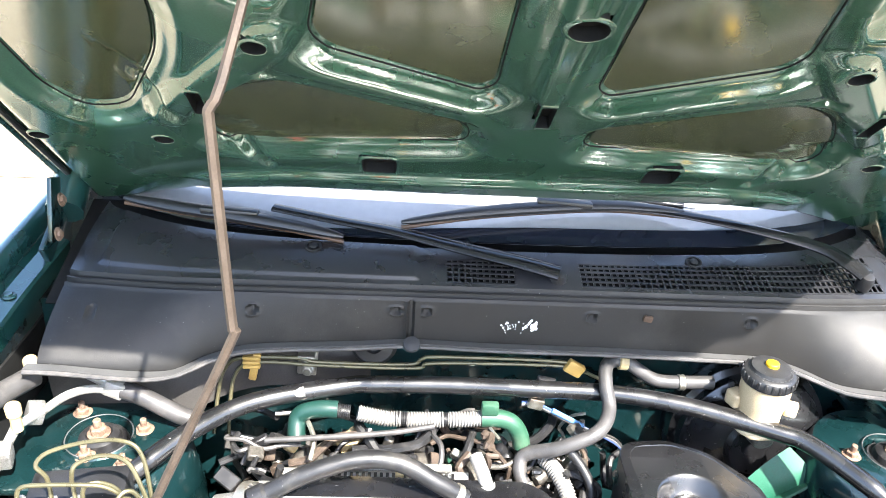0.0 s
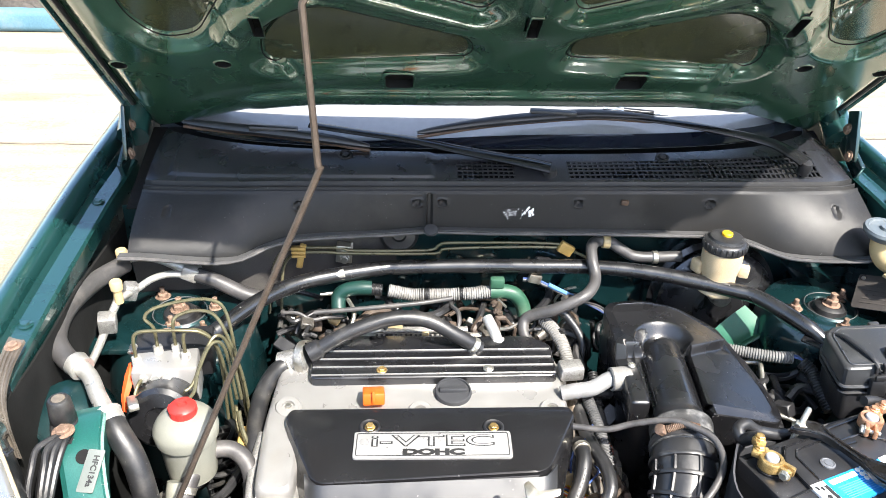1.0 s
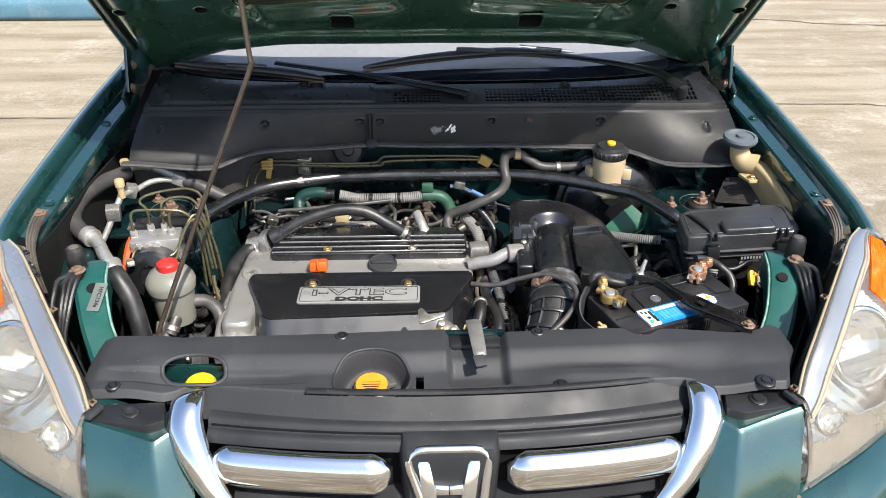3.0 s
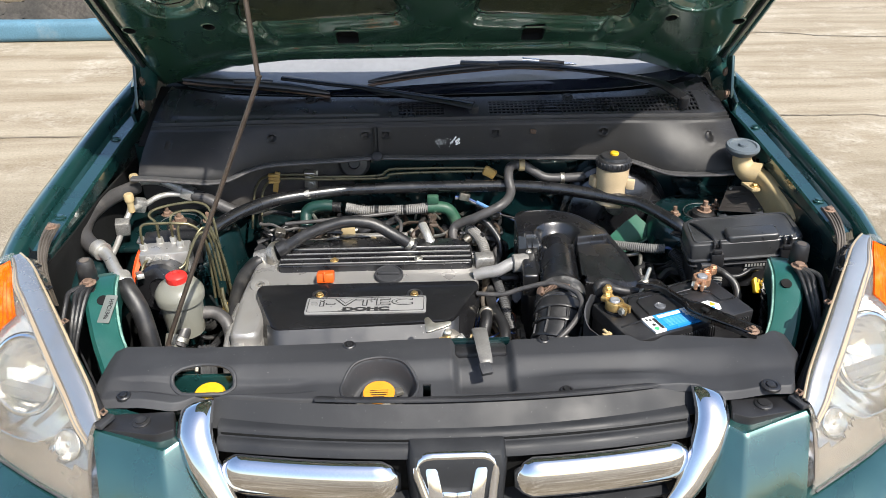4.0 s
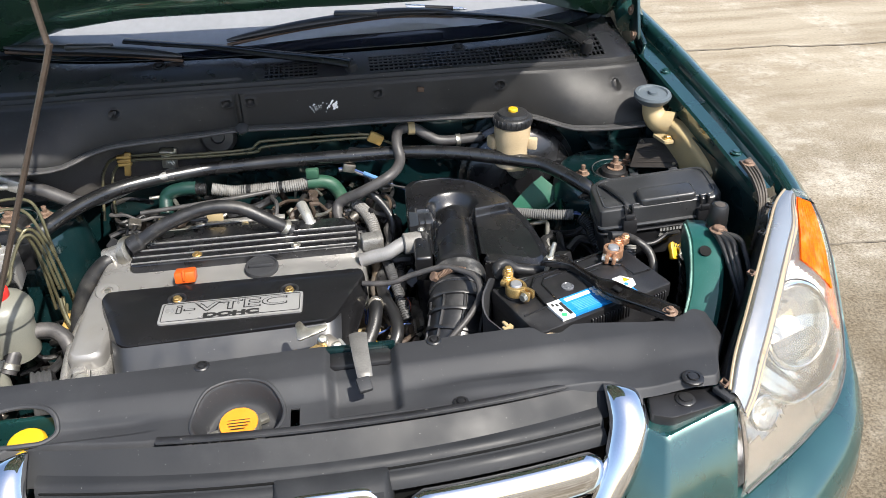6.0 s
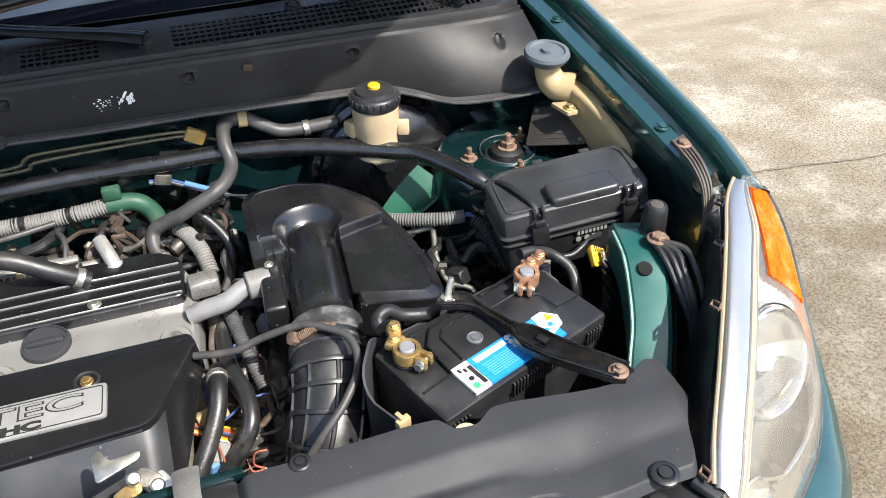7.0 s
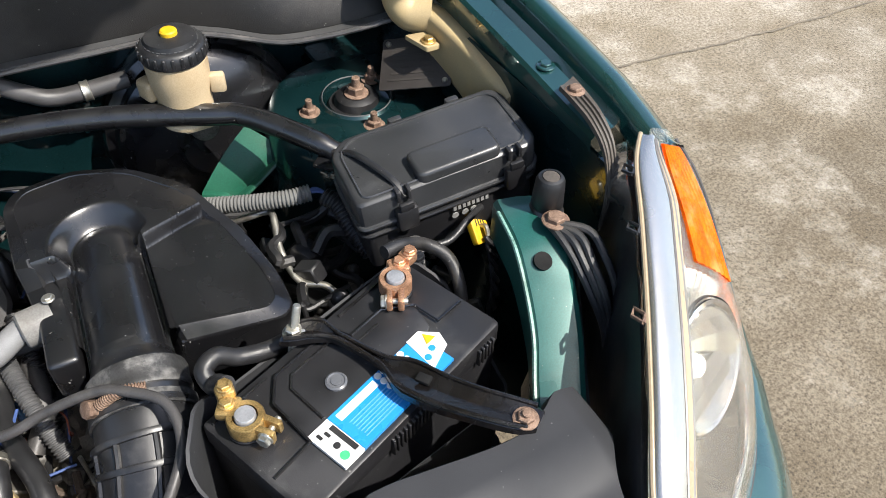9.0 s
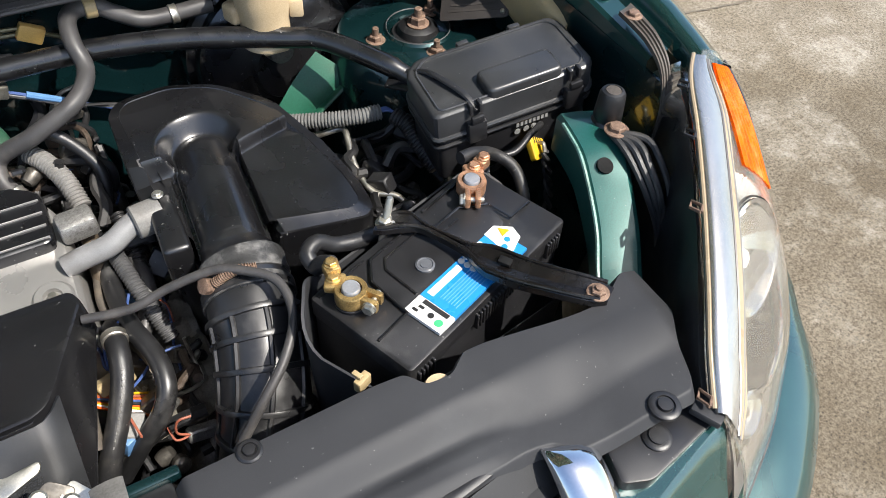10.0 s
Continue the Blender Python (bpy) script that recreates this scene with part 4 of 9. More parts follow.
for cx in (-0.292, 0.30):
    bm = B()
    p = cowl_point(cx, 0.90)
    lathe(bm, [(0.013, 0.001), (0.013, 0.004), (0.010, 0.0045), (0.009, 0.001), (0.006, 0.001), (0.006, 0.005), (0.003, 0.006)], p, (0, -0.3, 1), 22)
    part("cowl_clip", bm, PLASTIC, cowl)
bm = B()
p = cowl_point(0.209, 0.40)
box(bm, p + Vector((0, -0.003, 0)), (0.014, 0.006, 0.010), (0, 8, 0), bev=0.002)
part("face_clip", bm, BROWN_RUBBER, cowl, "brown clip on the cowl face")
bm = B()
lathe(bm, [(0.013, 0), (0.012, 0.004), (0.006, 0.006)], (-0.139, 0.666, 0.970), (0, -0.5, 1), 18)
part("seam_clip", bm, PLASTIC_GREY, cowl)
bm = B()
for k in range(46):
    streak = k < 20
    cx = 0.036 + 0.005 * random.gauss(0, 1) if streak else 0.014 + 0.012 * random.gauss(0, 1)
    p = cowl_point(cx, 0.26 + 0.028 * random.gauss(0, 1) + (cx - 0.036) * 2.2 * streak)
    box(bm, p + Vector((0, -0.0005, 0.0004)), (random.uniform(0.001, 0.003), 0.0008, random.uniform(0.002, 0.007) if streak else random.uniform(0.0008, 0.002)), (-18, random.uniform(10, 50), 0), bev=0)
part("scuff_mark", bm, WHITE, cowl, "white scuffed mark")
bm = B()
tube(bm, [(x, lerp_table(LIP, x)[0] - 0.016, lerp_table(LIP, x)[1] - 0.002) for x in span(-0.66, 0.67, 34)], 0.0034, 8, 2)
part("edge_seal", bm, RUBBER_GREY, cowl, "dusty rubber edge seal")
bm = B()
sheet(bm, span(-0.66, 0.67, 120), span(0, 1, 3), lambda x, v: Vector((x, lerp_table(LIP, x)[0] - 0.015 + 0.014 * v, lerp_table(LIP, x)[1] + 0.0022 - 0.001 * v)), 0.0015)
part("lip_flange", bm, LIP_GREY, cowl, "dusty grey lip")
bm = B()
sheet(bm, span(-0.66, -0.20, 20), span(0, 1, 8), lambda x, v: Vector((x, lerp_table(LIP, x)[0] + 0.046 + 0.008 * v, lerp_table(LIP, x)[1] - 0.012 - 0.10 * v + 0.004 * noise.noise(Vector((x * 20, v * 3, 1))))), 0.006)
part("felt_pad", bm, FELT, cowl, "dusty dark insulation pad")


def wiper(pivot, arm, blade, label):
    w = thing("wiper", label, "wiper", pivot, group="windscreen wipers")
    bm = B()
    lathe(bm, [(0.012, -0.012), (0.0125, 0.004), (0.010, 0.0125), (0.006, 0.0135)], pivot, (0, -0.3, 1), 20)
    part("pivot_cap", bm, PLASTIC, w)
    bm = B()
    tube(bm, arm, lambda t: 0.0200 - 0.0085 * sstep(0.05, 0.8, t), 12, 6, flat=0.4)
    part("arm", bm, GLOSS, w)
    bm = B()
    tube(bm, blade, lambda t: 0.004 + 0.0095 * math.sin(min(1, max(0, t)) * math.pi) ** 0.5, 12, 6, flat=0.7)
    part("blade_spine", bm, PLASTIC, w)
    bm = B()
    tube(bm, [(x, y, z - 0.009) for x, y, z in blade], 0.0036, 8, 6)
    part("rubber_edge", bm, BROWN_RUBBER, w, "browned rubber wiping edge")
    mid = Vector(blade[len(blade) // 2])
    bm = B()
    box(bm, mid + Vector((0.0, 0, 0.006)), (0.09, 0.018, 0.012), (0, 2, -3), bev=0.004)
    part("yoke", bm, PLASTIC, w)
    return w


wiper((0.079, 0.735, 1.050), [(0.079, 0.735, 1.060), (0.03, 0.750, 1.066), (-0.077, 0.783, 1.074), (-0.17, 0.803, 1.086), (-0.256, 0.818, 1.093), (-0.36, 0.842, 1.100)],
      [(-0.60, 0.875, 1.092), (-0.52, 0.850, 1.092), (-0.425, 0.828, 1.091), (-0.325, 0.812, 1.084), (-0.248, 0.800, 1.075)], "black wiper parked low across the cowl")
wiper((0.560, 0.745, 1.058), [(0.560, 0.745, 1.068), (0.545, 0.765, 1.075), (0.508, 0.802, 1.086), (0.404, 0.833, 1.100), (0.28, 0.862, 1.110), (0.18, 0.868, 1.116)],
      [(-0.160, 0.815, 1.096), (-0.037, 0.838, 1.108), (0.10, 0.855, 1.116), (0.19, 0.862, 1.118), (0.30, 0.862, 1.112)], "long black wiper with a browned rubber edge")

pen = thing("pen", "black pen with silver ends lying on the windscreen", "pen", (0.27, 0.895, 1.113))
PA, PB = Vector((0.205, 0.899, 1.1165)), Vector((0.335, 0.886, 1.1085))
for name, t0, t1, r, mt in (("barrel", 0.30, 0.78, 0.0060, GLOSS), ("cap", 0.02, 0.32, 0.0066, CHROME), ("tip", 0.77, 1.0, 0.0040, CHROME)):
    bm = B()
    tube(bm, [PA.lerp(PB, t0), PA.lerp(PB, (t0 + t1) / 2), PA.lerp(PB, t1)], (lambda t: r * (1 - 0.6 * sstep(0.5, 1, t))) if name == "tip" else r, 12, 3)
    part(name, bm, mt, pen)
bm = B()
box(bm, PA.lerp(PB, 0.16) + Vector((0, -0.002, 0.007)), (0.040, 0.004, 0.002), (0, 4, -6), bev=0.0008)
part("clip", bm, CHROME, pen)

# ---- bonnet ----
hood = thing("bonnet", "open dark green bonnet seen from its ribbed underside", "bonnet", (0, 0.81, 1.153))
HS = Vector((0, -0.72, 0.694)).normalized()
HN = Vector((1, 0, 0)).cross(HS)
if HN.y > 0:
    HN = -HN
HO = Vector((0, 0.81, 1.153))


def hood_pt(x, u, w=0.0):
    return HO + Vector((1, 0, 0)) * x + HS * u + HN * w


POCKETS = [rounded(p, 0.035, 4) for p in (
    [(0.058, 0.31), (0.075, 0.292), (0.25, 0.365), (0.265, 0.395), (0.215, 0.66), (0.10, 0.70), (0.058, 0.55)],
    [(0.075, 0.152), (0.080, 0.205), (0.31, 0.288), (0.375, 0.255), (0.415, 0.18), (0.418, 0.105)],
    [(0.572, 0.165), (0.51, 0.185), (0.435, 0.33), (0.415, 0.42), (0.44, 0.66), (0.60, 0.66), (0.615, 0.40), (0.605, 0.22)],
    [(0.30, 0.47), (0.335, 0.50), (0.37, 0.72), (0.26, 0.80), (0.24, 0.75)])]


def shrunk(poly, d):
    cx, cy = sum(p[0] for p in poly) / len(poly), sum(p[1] for p in poly) / len(poly)
    return [(cx + (x - cx) * (1 - d / max(math.hypot(x - cx, y - cy), d * 2)), cy + (y - cy) * (1 - d / max(math.hypot(x - cx, y - cy), d * 2))) for x, y in poly]


def hood_rear(x):
    return lerp_table([(0.0, -0.010), (0.30, -0.022), (0.43, -0.052), (0.61, -0.150), (0.72, -0.205)], abs(x))[0]


def hood_height(x, u):
    a = abs(x)
    h = 0.0
    for p in POCKETS:
        d = inside(p, a, u)
        if d > -0.035:
            h = min(h, -0.012 * sstep(-0.035, -0.004, d) - 0.010 * sstep(-0.008, 0.008, d))
    # channel along the two diagonal ribs and the middle rib
    for (x1, u1), (x2, u2), wd, dep in (((0.30, 0.40), (0.455, 0.20), 0.032, 0.010), ((0.0, 0.32), (0.0, 0.75), 0.022, 0.012), ((0.10, 0.245), (0.33, 0.325), 0.014, -0.006), ((0.35, 0.06), (0.50, 0.30), 0.012, -0.008)):
        t = min(1, max(0, ((a - x1) * (x2 - x1) + (u - u1) * (u2 - u1)) / ((x2 - x1) ** 2 + (u2 - u1) ** 2)))
        d = math.hypot(a - x1 - t * (x2 - x1), u - u1 - t * (u2 - u1))
        h += dep * sstep(wd, wd * 0.45, d)
    r = u - hood_rear(x)
    h += 0.010 * sstep(0.016, 0.028, r) * sstep(0.070, 0.060, r) * sstep(0.50, 0.44, a)
    h -= 0.012 * sstep(0.018, 0.0, r)
    h -= 0.020 * sstep(0.66, 0.70, a)
    return h


HOLES = [(-0.194, 0.085, 0.024, 0.024), (0.207, 0.087, 0.024, 0.024), (0.002, 0.285, 0.0085, 0.026), (-0.317, 0.395, 0.013, 0.012), (0.317, 0.395, 0.013, 0.012), (0.007, 0.469, 0.020, 0.017),
         (-0.483, 0.118, 0.013, 0.011), (0.50, 0.124, 0.013, 0.011), (-0.405, 0.258, 0.008, 0.026), (0.405, 0.279, 0.008, 0.026), (-0.66, 0.09, 0.013, 0.011), (0.66, 0.09, 0.013, 0.011)]


SQUARE = (0, 1, 2, 8, 9)


def hood_skin(x, u, w=0.0):
    return hood_pt(x, u, hood_height(x, u) + 0.045 * (1 - (x / 0.9) ** 2) - 0.045 + w)


def hood_place(x, v):
    r = hood_rear(x)
    u = r + (1.03 - 0.05 * (x / 0.72) ** 2 - r) * v
    return u


def hood_hole(x, v):
    u = hood_place(x, v)
    for k, (cx, cu, rx, ru) in enumerate(HOLES):
        a, b = abs(x - cx) / (rx + 0.002), abs(u - cu) / (ru + 0.002)
        if (max(a, b) < 1 if k in SQUARE else math.hypot(a, b) < 1):
            return True
    return False


bm = B()
xs, vs = span(-0.725, 0.725, 300), span(0, 1, 230)
sheet(bm, xs, vs, lambda x, v: hood_skin(x, hood_place(x, v)), 0.0, hood_hole)
part("inner_panel", bm, HOOD_IN, hood, "embossed green inner panel with stamped ribs", 50)
bm = B()
sheet(bm, span(-0.74, 0.74, 60), span(0, 1, 40), lambda x, v: hood_pt(x, hood_place(x, v) - 0.006 + 0.012 * v, -0.036 + 0.05 * (1 - (x / 0.9) ** 2) - 0.045 - 0.01 * math.sin(v * 3)), 0.002)
part("outer_skin", bm, PAINT, hood, "", 50)
for p in POCKETS:
    for s in (-1, 1):
        bm = B()
        pcx, pcu = sum(q[0] for q in p) / len(p), sum(q[1] for q in p) / len(p)
        fine = [(q[0] + (r[0] - q[0]) * i / 6, q[1] + (r[1] - q[1]) * i / 6) for q, r in zip(p, p[1:] + p[:1]) for i in range(6)]
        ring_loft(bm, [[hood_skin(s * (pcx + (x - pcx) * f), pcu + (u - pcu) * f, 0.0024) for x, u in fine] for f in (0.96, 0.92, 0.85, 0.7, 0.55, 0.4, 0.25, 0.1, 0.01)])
        # olive base holds the ground's reflection besides the real gloss
        part("pocket_floor", bm, HOOD_SKIN, hood, "glossy outer skin seen through the frame, reflected ground in its olive colour")
        bm = B()
        tube(bm, [hood_skin(s * x, u, 0.0004) for x, u in p + p[:1]], 0.0011, 6, 1, smooth=False, caps=False)
        part("pocket_seam", bm, DARK, hood, "dark seam line")
for i, (cx, cu, rx, ru) in enumerate(HOLES):
    square = i in SQUARE
    shape = rounded([(-rx, -ru), (rx, -ru), (rx, ru), (-rx, ru)], min(rx, ru) * 0.4, 3) if square else [(rx * math.cos(a), ru * math.sin(a)) for a in [2 * math.pi * k / 24 for k in range(24)]]
    base = hood_skin(cx, cu)
    base += HN * max(0.0, max(hood_height(cx + 1.1 * x, cu + 1.1 * u) for x, u in shape) - hood_height(cx, cu))

    def at_hole(x, u, w):
        return base + Vector((1, 0, 0)) * x + HS * u + HN * w

    bm = B()
    rings = []
    for f, w in ((1.30 if not square else 1.22, -0.001), (1.16 if not square else 1.14, 0.0010), (1.05, 0.0012), (1.0, 0.0006)):
        rings.append([at_hole(x * f, u * f, w) for x, u in shape])
    ring_loft(bm, rings, True, False)
    part("hole_flange", bm, HOOD_IN, hood)
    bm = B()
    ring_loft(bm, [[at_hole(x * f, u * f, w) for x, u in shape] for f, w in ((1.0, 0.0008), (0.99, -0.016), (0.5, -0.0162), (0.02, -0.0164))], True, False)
    # cup coloured near-black so that the hole looks shaded inside
    part("hole_shade_cup", bm, DARK, hood)
for s in (-1, 1):
    bm = B()
    tube(bm, [hood_pt(s * 0.722, u, -0.052) for u in span(-0.2, 0.97, 12)], 0.007, 8, 2)
    part("side_hem", bm, PAINT, hood)
    bm = B()
    tube(bm, [hood_pt(s * 0.700, u, -0.044) for u in span(-0.12, 0.92, 12)], 0.005, 8, 2)
    part("edge_seal", bm, RUBBER, hood)
    bm = B()
    box(bm, (s * 0.700, 0.83, 1.045), (0.010, 0.09, 0.035), (25, 0, 0), bev=0.003)
    box(bm, (s * 0.694, 0.835, 1.085), (0.008, 0.035, 0.10), (-20, 0, 0), bev=0.003)
    hg = part("hinge", bm, PAINT_IN, hood, "dark steel hinge")
    for dy, dz in ((0, 0), (0.03, 0.045)):
        bm = B()
        hexbolt(bm, (s * 0.688, 0.82 + dy, 1.05 + dz), 0.007, 0.006, (-s, 0, 0.2))
        part("hinge_bolt", bm, RUST, hg)

rod = thing("prop_rod", "grey steel bonnet prop rod", "prop rod", (-0.479, 0.166, 0.86))
bm = B()
tube(bm, [(-0.480, 0.160, 0.835), (-0.4755, 0.1665, 0.858), (-0.36, 0.202, 1.115), (-0.2885, 0.219, 1.272), (-0.2845, 0.220, 1.286), (-0.2855, 0.222, 1.300), (-0.2925, 0.234, 1.435), (-0.292, 0.236, 1.452), (-0.285, 0.245, 1.468), (-0.262, 0.31, 1.57), (-0.255, 0.335, 1.602)], 0.0046, 6, 3, flat=0.8)
part("shaft", bm, ROD, rod)

# ---- grille and lamps ----
grille = thing("grille", "black slatted grille with chrome surround and chrome bars", "grille", (0, -0.11, 0.78))


def gy(x):
    return -0.135 + 0.25 * x * x


bm = B()
sheet(bm, span(-0.36, 0.36, 40), span(0, 1, 6), lambda x, v: Vector((x, gy(x) + 0.075 - 0.035 * v, 0.874 + 0.004 * (1 - (x / 0.36) ** 2) - 0.026 * v)), 0.004)
part("upper_lip", bm, GRILLE, grille)
bm = B()
tube(bm, [(x, gy(x) + 0.082, 0.876 + 0.004 * (1 - (x / 0.36) ** 2)) for x in span(-0.205, 0.352, 14)], lambda t: 0.0058 - 0.004 * sstep(0.9, 1.0, t), 10, 3, flat=0.7)
part("edge_strip", bm, PLASTIC, grille)
for k, (dz, dy) in enumerate(((-0.010, 0.046), (-0.022, 0.030))):
    bm = B()
    sheet(bm, span(-0.345, 0.345, 36), span(0, 1, 6), lambda x, v: Vector((x, gy(x) + dy + 0.012 - 0.030 * v, 0.868 + dz - 0.010 * sstep(0.25, 0, v) * 0 - 0.003 * v - 0.012 * sstep(0.75, 1, v))), 0.003)
    part("slat", bm, GRILLE, grille)
bm = B()
sheet(bm, span(-0.34, 0.34, 36), span(0, 1, 5), lambda x, v: Vector((x, gy(x) + 0.03, 0.85 - 0.16 * v)), 0.003)
part("backing", bm, DARK, grille)
for dz in (-0.105, -0.135):
    bm = B()
    sheet(bm, span(-0.31, 0.31, 36), span(0, 1, 4), lambda x, v: Vector((x, gy(x) + 0.02 - 0.04 * v, 0.868 + dz - 0.006 * v)), 0.004)
    part("slat", bm, GRILLE, grille)
bm = B()
rows = []
for y, z, w in ((-0.092, 0.848, 0.074), (-0.104, 0.852, 0.068), (-0.114, 0.853, 0.066), (-0.126, 0.852, 0.065), (-0.136, 0.848, 0.065), (-0.142, 0.836, 0.065), (-0.146, 0.815, 0.064), (-0.152, 0.78, 0.062), (-0.16, 0.74, 0.06)):
    rows.append([Vector((w * a, y + b, z + e)) for a, b, e in ((-1.12, 0.03, -0.022), (-1.06, 0.012, -0.009), (-1.0, 0.004, -0.002), (-0.92, 0, 0), (-0.5, 0, 0), (0, 0, 0), (0.5, 0, 0), (0.92, 0, 0), (1.0, 0.004, -0.002), (1.06, 0.012, -0.009), (1.12, 0.03, -0.022))])
ring_loft(bm, rows, False)
bmesh.ops.solidify(bm, geom=bm.faces[:], thickness=0.003)
part("emblem_mount", bm, GRILLE, grille)
for s in (-1, 1):
    # thick chrome bar beside the emblem
    bm = B()
    rings = []
    for k in span(0, 1, 20):
        x = 0.080 + 0.262 * k
        r = 0.034 * (1 - 0.9 * max(0, (k - 0.86) / 0.14) ** 3) * (0.35 + 0.65 * min(1, (k + 0.001) / 0.10) ** 0.5)
        c = Vector((s * x, gy(x) - 0.006, 0.806 - 0.004 * k + 0.006 * k * k))
        rings.append([c + Vector((0, -math.cos(a) * r * 0.62, math.sin(a) * r)) for a in [2 * math.pi * i / 18 for i in range(18)]])
    ring_loft(bm, rings)
    part("chrome_bar", bm, CHROME, grille, "thick polished chrome bar", 60)
    # chrome side of the surround
    bm = B()
    rings = []
    for k in span(0, 1, 36):
        x, y, z, w = lerp_table([(0, 0.368, -0.034, 0.876, 0.012), (0.03, 0.372, -0.040, 0.878, 0.019), (0.08, 0.375, -0.050, 0.877, 0.024), (0.25, 0.374, -0.080, 0.863, 0.0255), (0.5, 0.360, -0.112, 0.832, 0.024), (0.8, 0.335, -0.138, 0.785, 0.020), (1.0, 0.30, -0.155, 0.74, 0.018)], k)
        t = Vector((-0.25, -0.55, -0.8)).normalized()
        out, nrm = Vector((1, -0.1, -0.2)).normalized(), Vector((0.1, -0.75, 0.62)).normalized()
        rings.append([Vector((s, 1, 1)) * Vector((x, y, z)) + Vector(((out.x * math.cos(a) * w + nrm.x * math.sin(a) * w * 0.7) * s, out.y * math.cos(a) * w + nrm.y * math.sin(a) * w * 0.7, out.z * math.cos(a) * w + nrm.z * math.sin(a) * w * 0.7)) for a in [2 * math.pi * i / 16 for i in range(16)]])
    ring_loft(bm, rings)
    part("chrome_surround", bm, CHROME, grille, "chrome corner of the surround", 60)
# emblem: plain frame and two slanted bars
EM = Matrix.Translation((-0.002, -0.147, 0.803)) @ Euler((radians(90 - 22), 0, 0)).to_matrix().to_4x4()
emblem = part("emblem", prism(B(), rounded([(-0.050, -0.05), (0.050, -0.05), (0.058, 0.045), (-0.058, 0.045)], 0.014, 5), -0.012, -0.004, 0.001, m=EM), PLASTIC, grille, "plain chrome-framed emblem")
bm = B()
tube(bm, [EM @ Vector((x, y, 0.001)) for x, y in rounded([(-0.046, -0.055), (0.046, -0.055), (0.058, 0.045), (-0.058, 0.045)], 0.026, 6)] + [EM @ Vector((-0.030, -0.055, 0.001))], 0.0070, 12, 1)
part("emblem_ring", bm, CHROME, emblem)
for s in (-1, 1):
    bm = B()
    prism(bm, [(s * 0.012, -0.052), (s * 0.034, -0.052), (s * 0.046, 0.040), (s * 0.029, 0.040), (s * 0.020, -0.006)][::s], -0.004, 0.007, 0.003, m=EM)
    prism(bm, [(0.0, -0.022), (0.0, -0.008), (s * 0.020, -0.006), (s * 0.018, -0.022)][::s], -0.004, 0.005, 0.002, m=EM)
    part("emblem_bar", bm, CHROME, emblem)


def headlamp(s):
    lamp = thing("headlamp", "large hazy clear headlamp with amber indicator beside the grille", "headlamp", (s * 0.64, 0.05, 0.85), group="headlamps")
    # inner edge (top) and outer edge (bottom) of the lens, from the rear tip to the front tip
    INN = [(0, 0.735, 0.228, 0.988), (0.10, 0.702, 0.196, 0.984), (0.25, 0.662, 0.140, 0.976), (0.45, 0.612, 0.068, 0.956), (0.65, 0.566, 0.002, 0.930), (0.83, 0.530, -0.050, 0.904), (1.0, 0.508, -0.090, 0.880)]
    OUT = [(0, 0.757, 0.222, 0.980), (0.10, 0.769, 0.186, 0.948), (0.22, 0.777, 0.142, 0.892), (0.35, 0.776, 0.092, 0.832), (0.47, 0.766, 0.046, 0.790), (0.58, 0.738, 0.004, 0.774), (0.68, 0.704, -0.030, 0.771), (0.78, 0.662, -0.060, 0.773), (0.88, 0.610, -0.095, 0.774), (1.0, 0.512, -0.148, 0.762)]

    def at(k, v, push=0.0):
        a, b = Vector(lerp_table(INN, k)), Vector(lerp_table(OUT, k))
        p = a.lerp(b, v)
        n = Vector((0.55, -0.62, 0.56)).normalized()
        d = (b - a).length
        p += n * (0.11 * d * math.sin(math.pi * min(1, v * 1.02)) ** 0.8 if 0 < v < 0.98 else 0.0) + n * push
        return Vector((s * p.x, p.y, p.z))

    def strip(k):
        return (0.004 + 0.0175 * sstep(0.0, 0.22, k)) / (Vector(lerp_table(INN, k)) - Vector(lerp_table(OUT, k))).length

    bm = B()
    sheet(bm, span(0, 1, 48), span(0, 1, 24), lambda k, v: at(k, v), 0.0025)
    lens = part("lens", bm, LENS, lamp, "weathered clear lens", 60)
    lens.visible_shadow = False
    bm = B()
    sheet(bm, span(0.02, 0.99, 60), span(0.05, 0.98, 30), lambda k, v: at(k, v, -0.006 - 0.066 * math.sin(math.pi * min(1, max(0, v))) ** 0.7 - 0.006 * math.sin(math.pi * v) * sstep(-0.2, 0.2, math.sin(k * 60))), 0.002)
    part("housing", bm, REFLECTOR, lamp, "silvered lamp housing", 30)
    # silver upper edge strip, the seam lines beside it and the tan outer bead
    bm = B()
    rows = []
    for k in span(0.03, 0.985, 40):
        p, q = at(k, 0.0), at(k, strip(k))
        n = Vector((s * -0.5, 0.45, 0.3)).normalized()
        rows.append([p + n * 0.009 - Vector((0, 0, 0.016)), p + n * 0.008 - Vector((0, 0, 0.003)), p + n * 0.006 + Vector((0, 0, 0.0)), p + Vector((0, 0, 0.0025)), p.lerp(q, 0.5) + Vector((0, 0, 0.0035)), q + Vector((0, 0, 0.0012))])
    ring_loft(bm, rows, False)
    part("edge_trim", bm, TRIM, lamp, "bright silver edge strip", 50)
    bm = B()
    sheet(bm, span(0.04, 0.985, 60), span(0, 1, 3), lambda k, w: at(k, strip(k) * (1.0 + 0.42 * w), 0.0016 - 0.0004 * w), 0.001)
    part("seal_band", bm, TAN, lamp, "yellowed seal band")
    for v, r, mat in ((0.004, 0.0014, BEZEL), (0.040, 0.0012, LOOM_GREY)):
        bm = B()
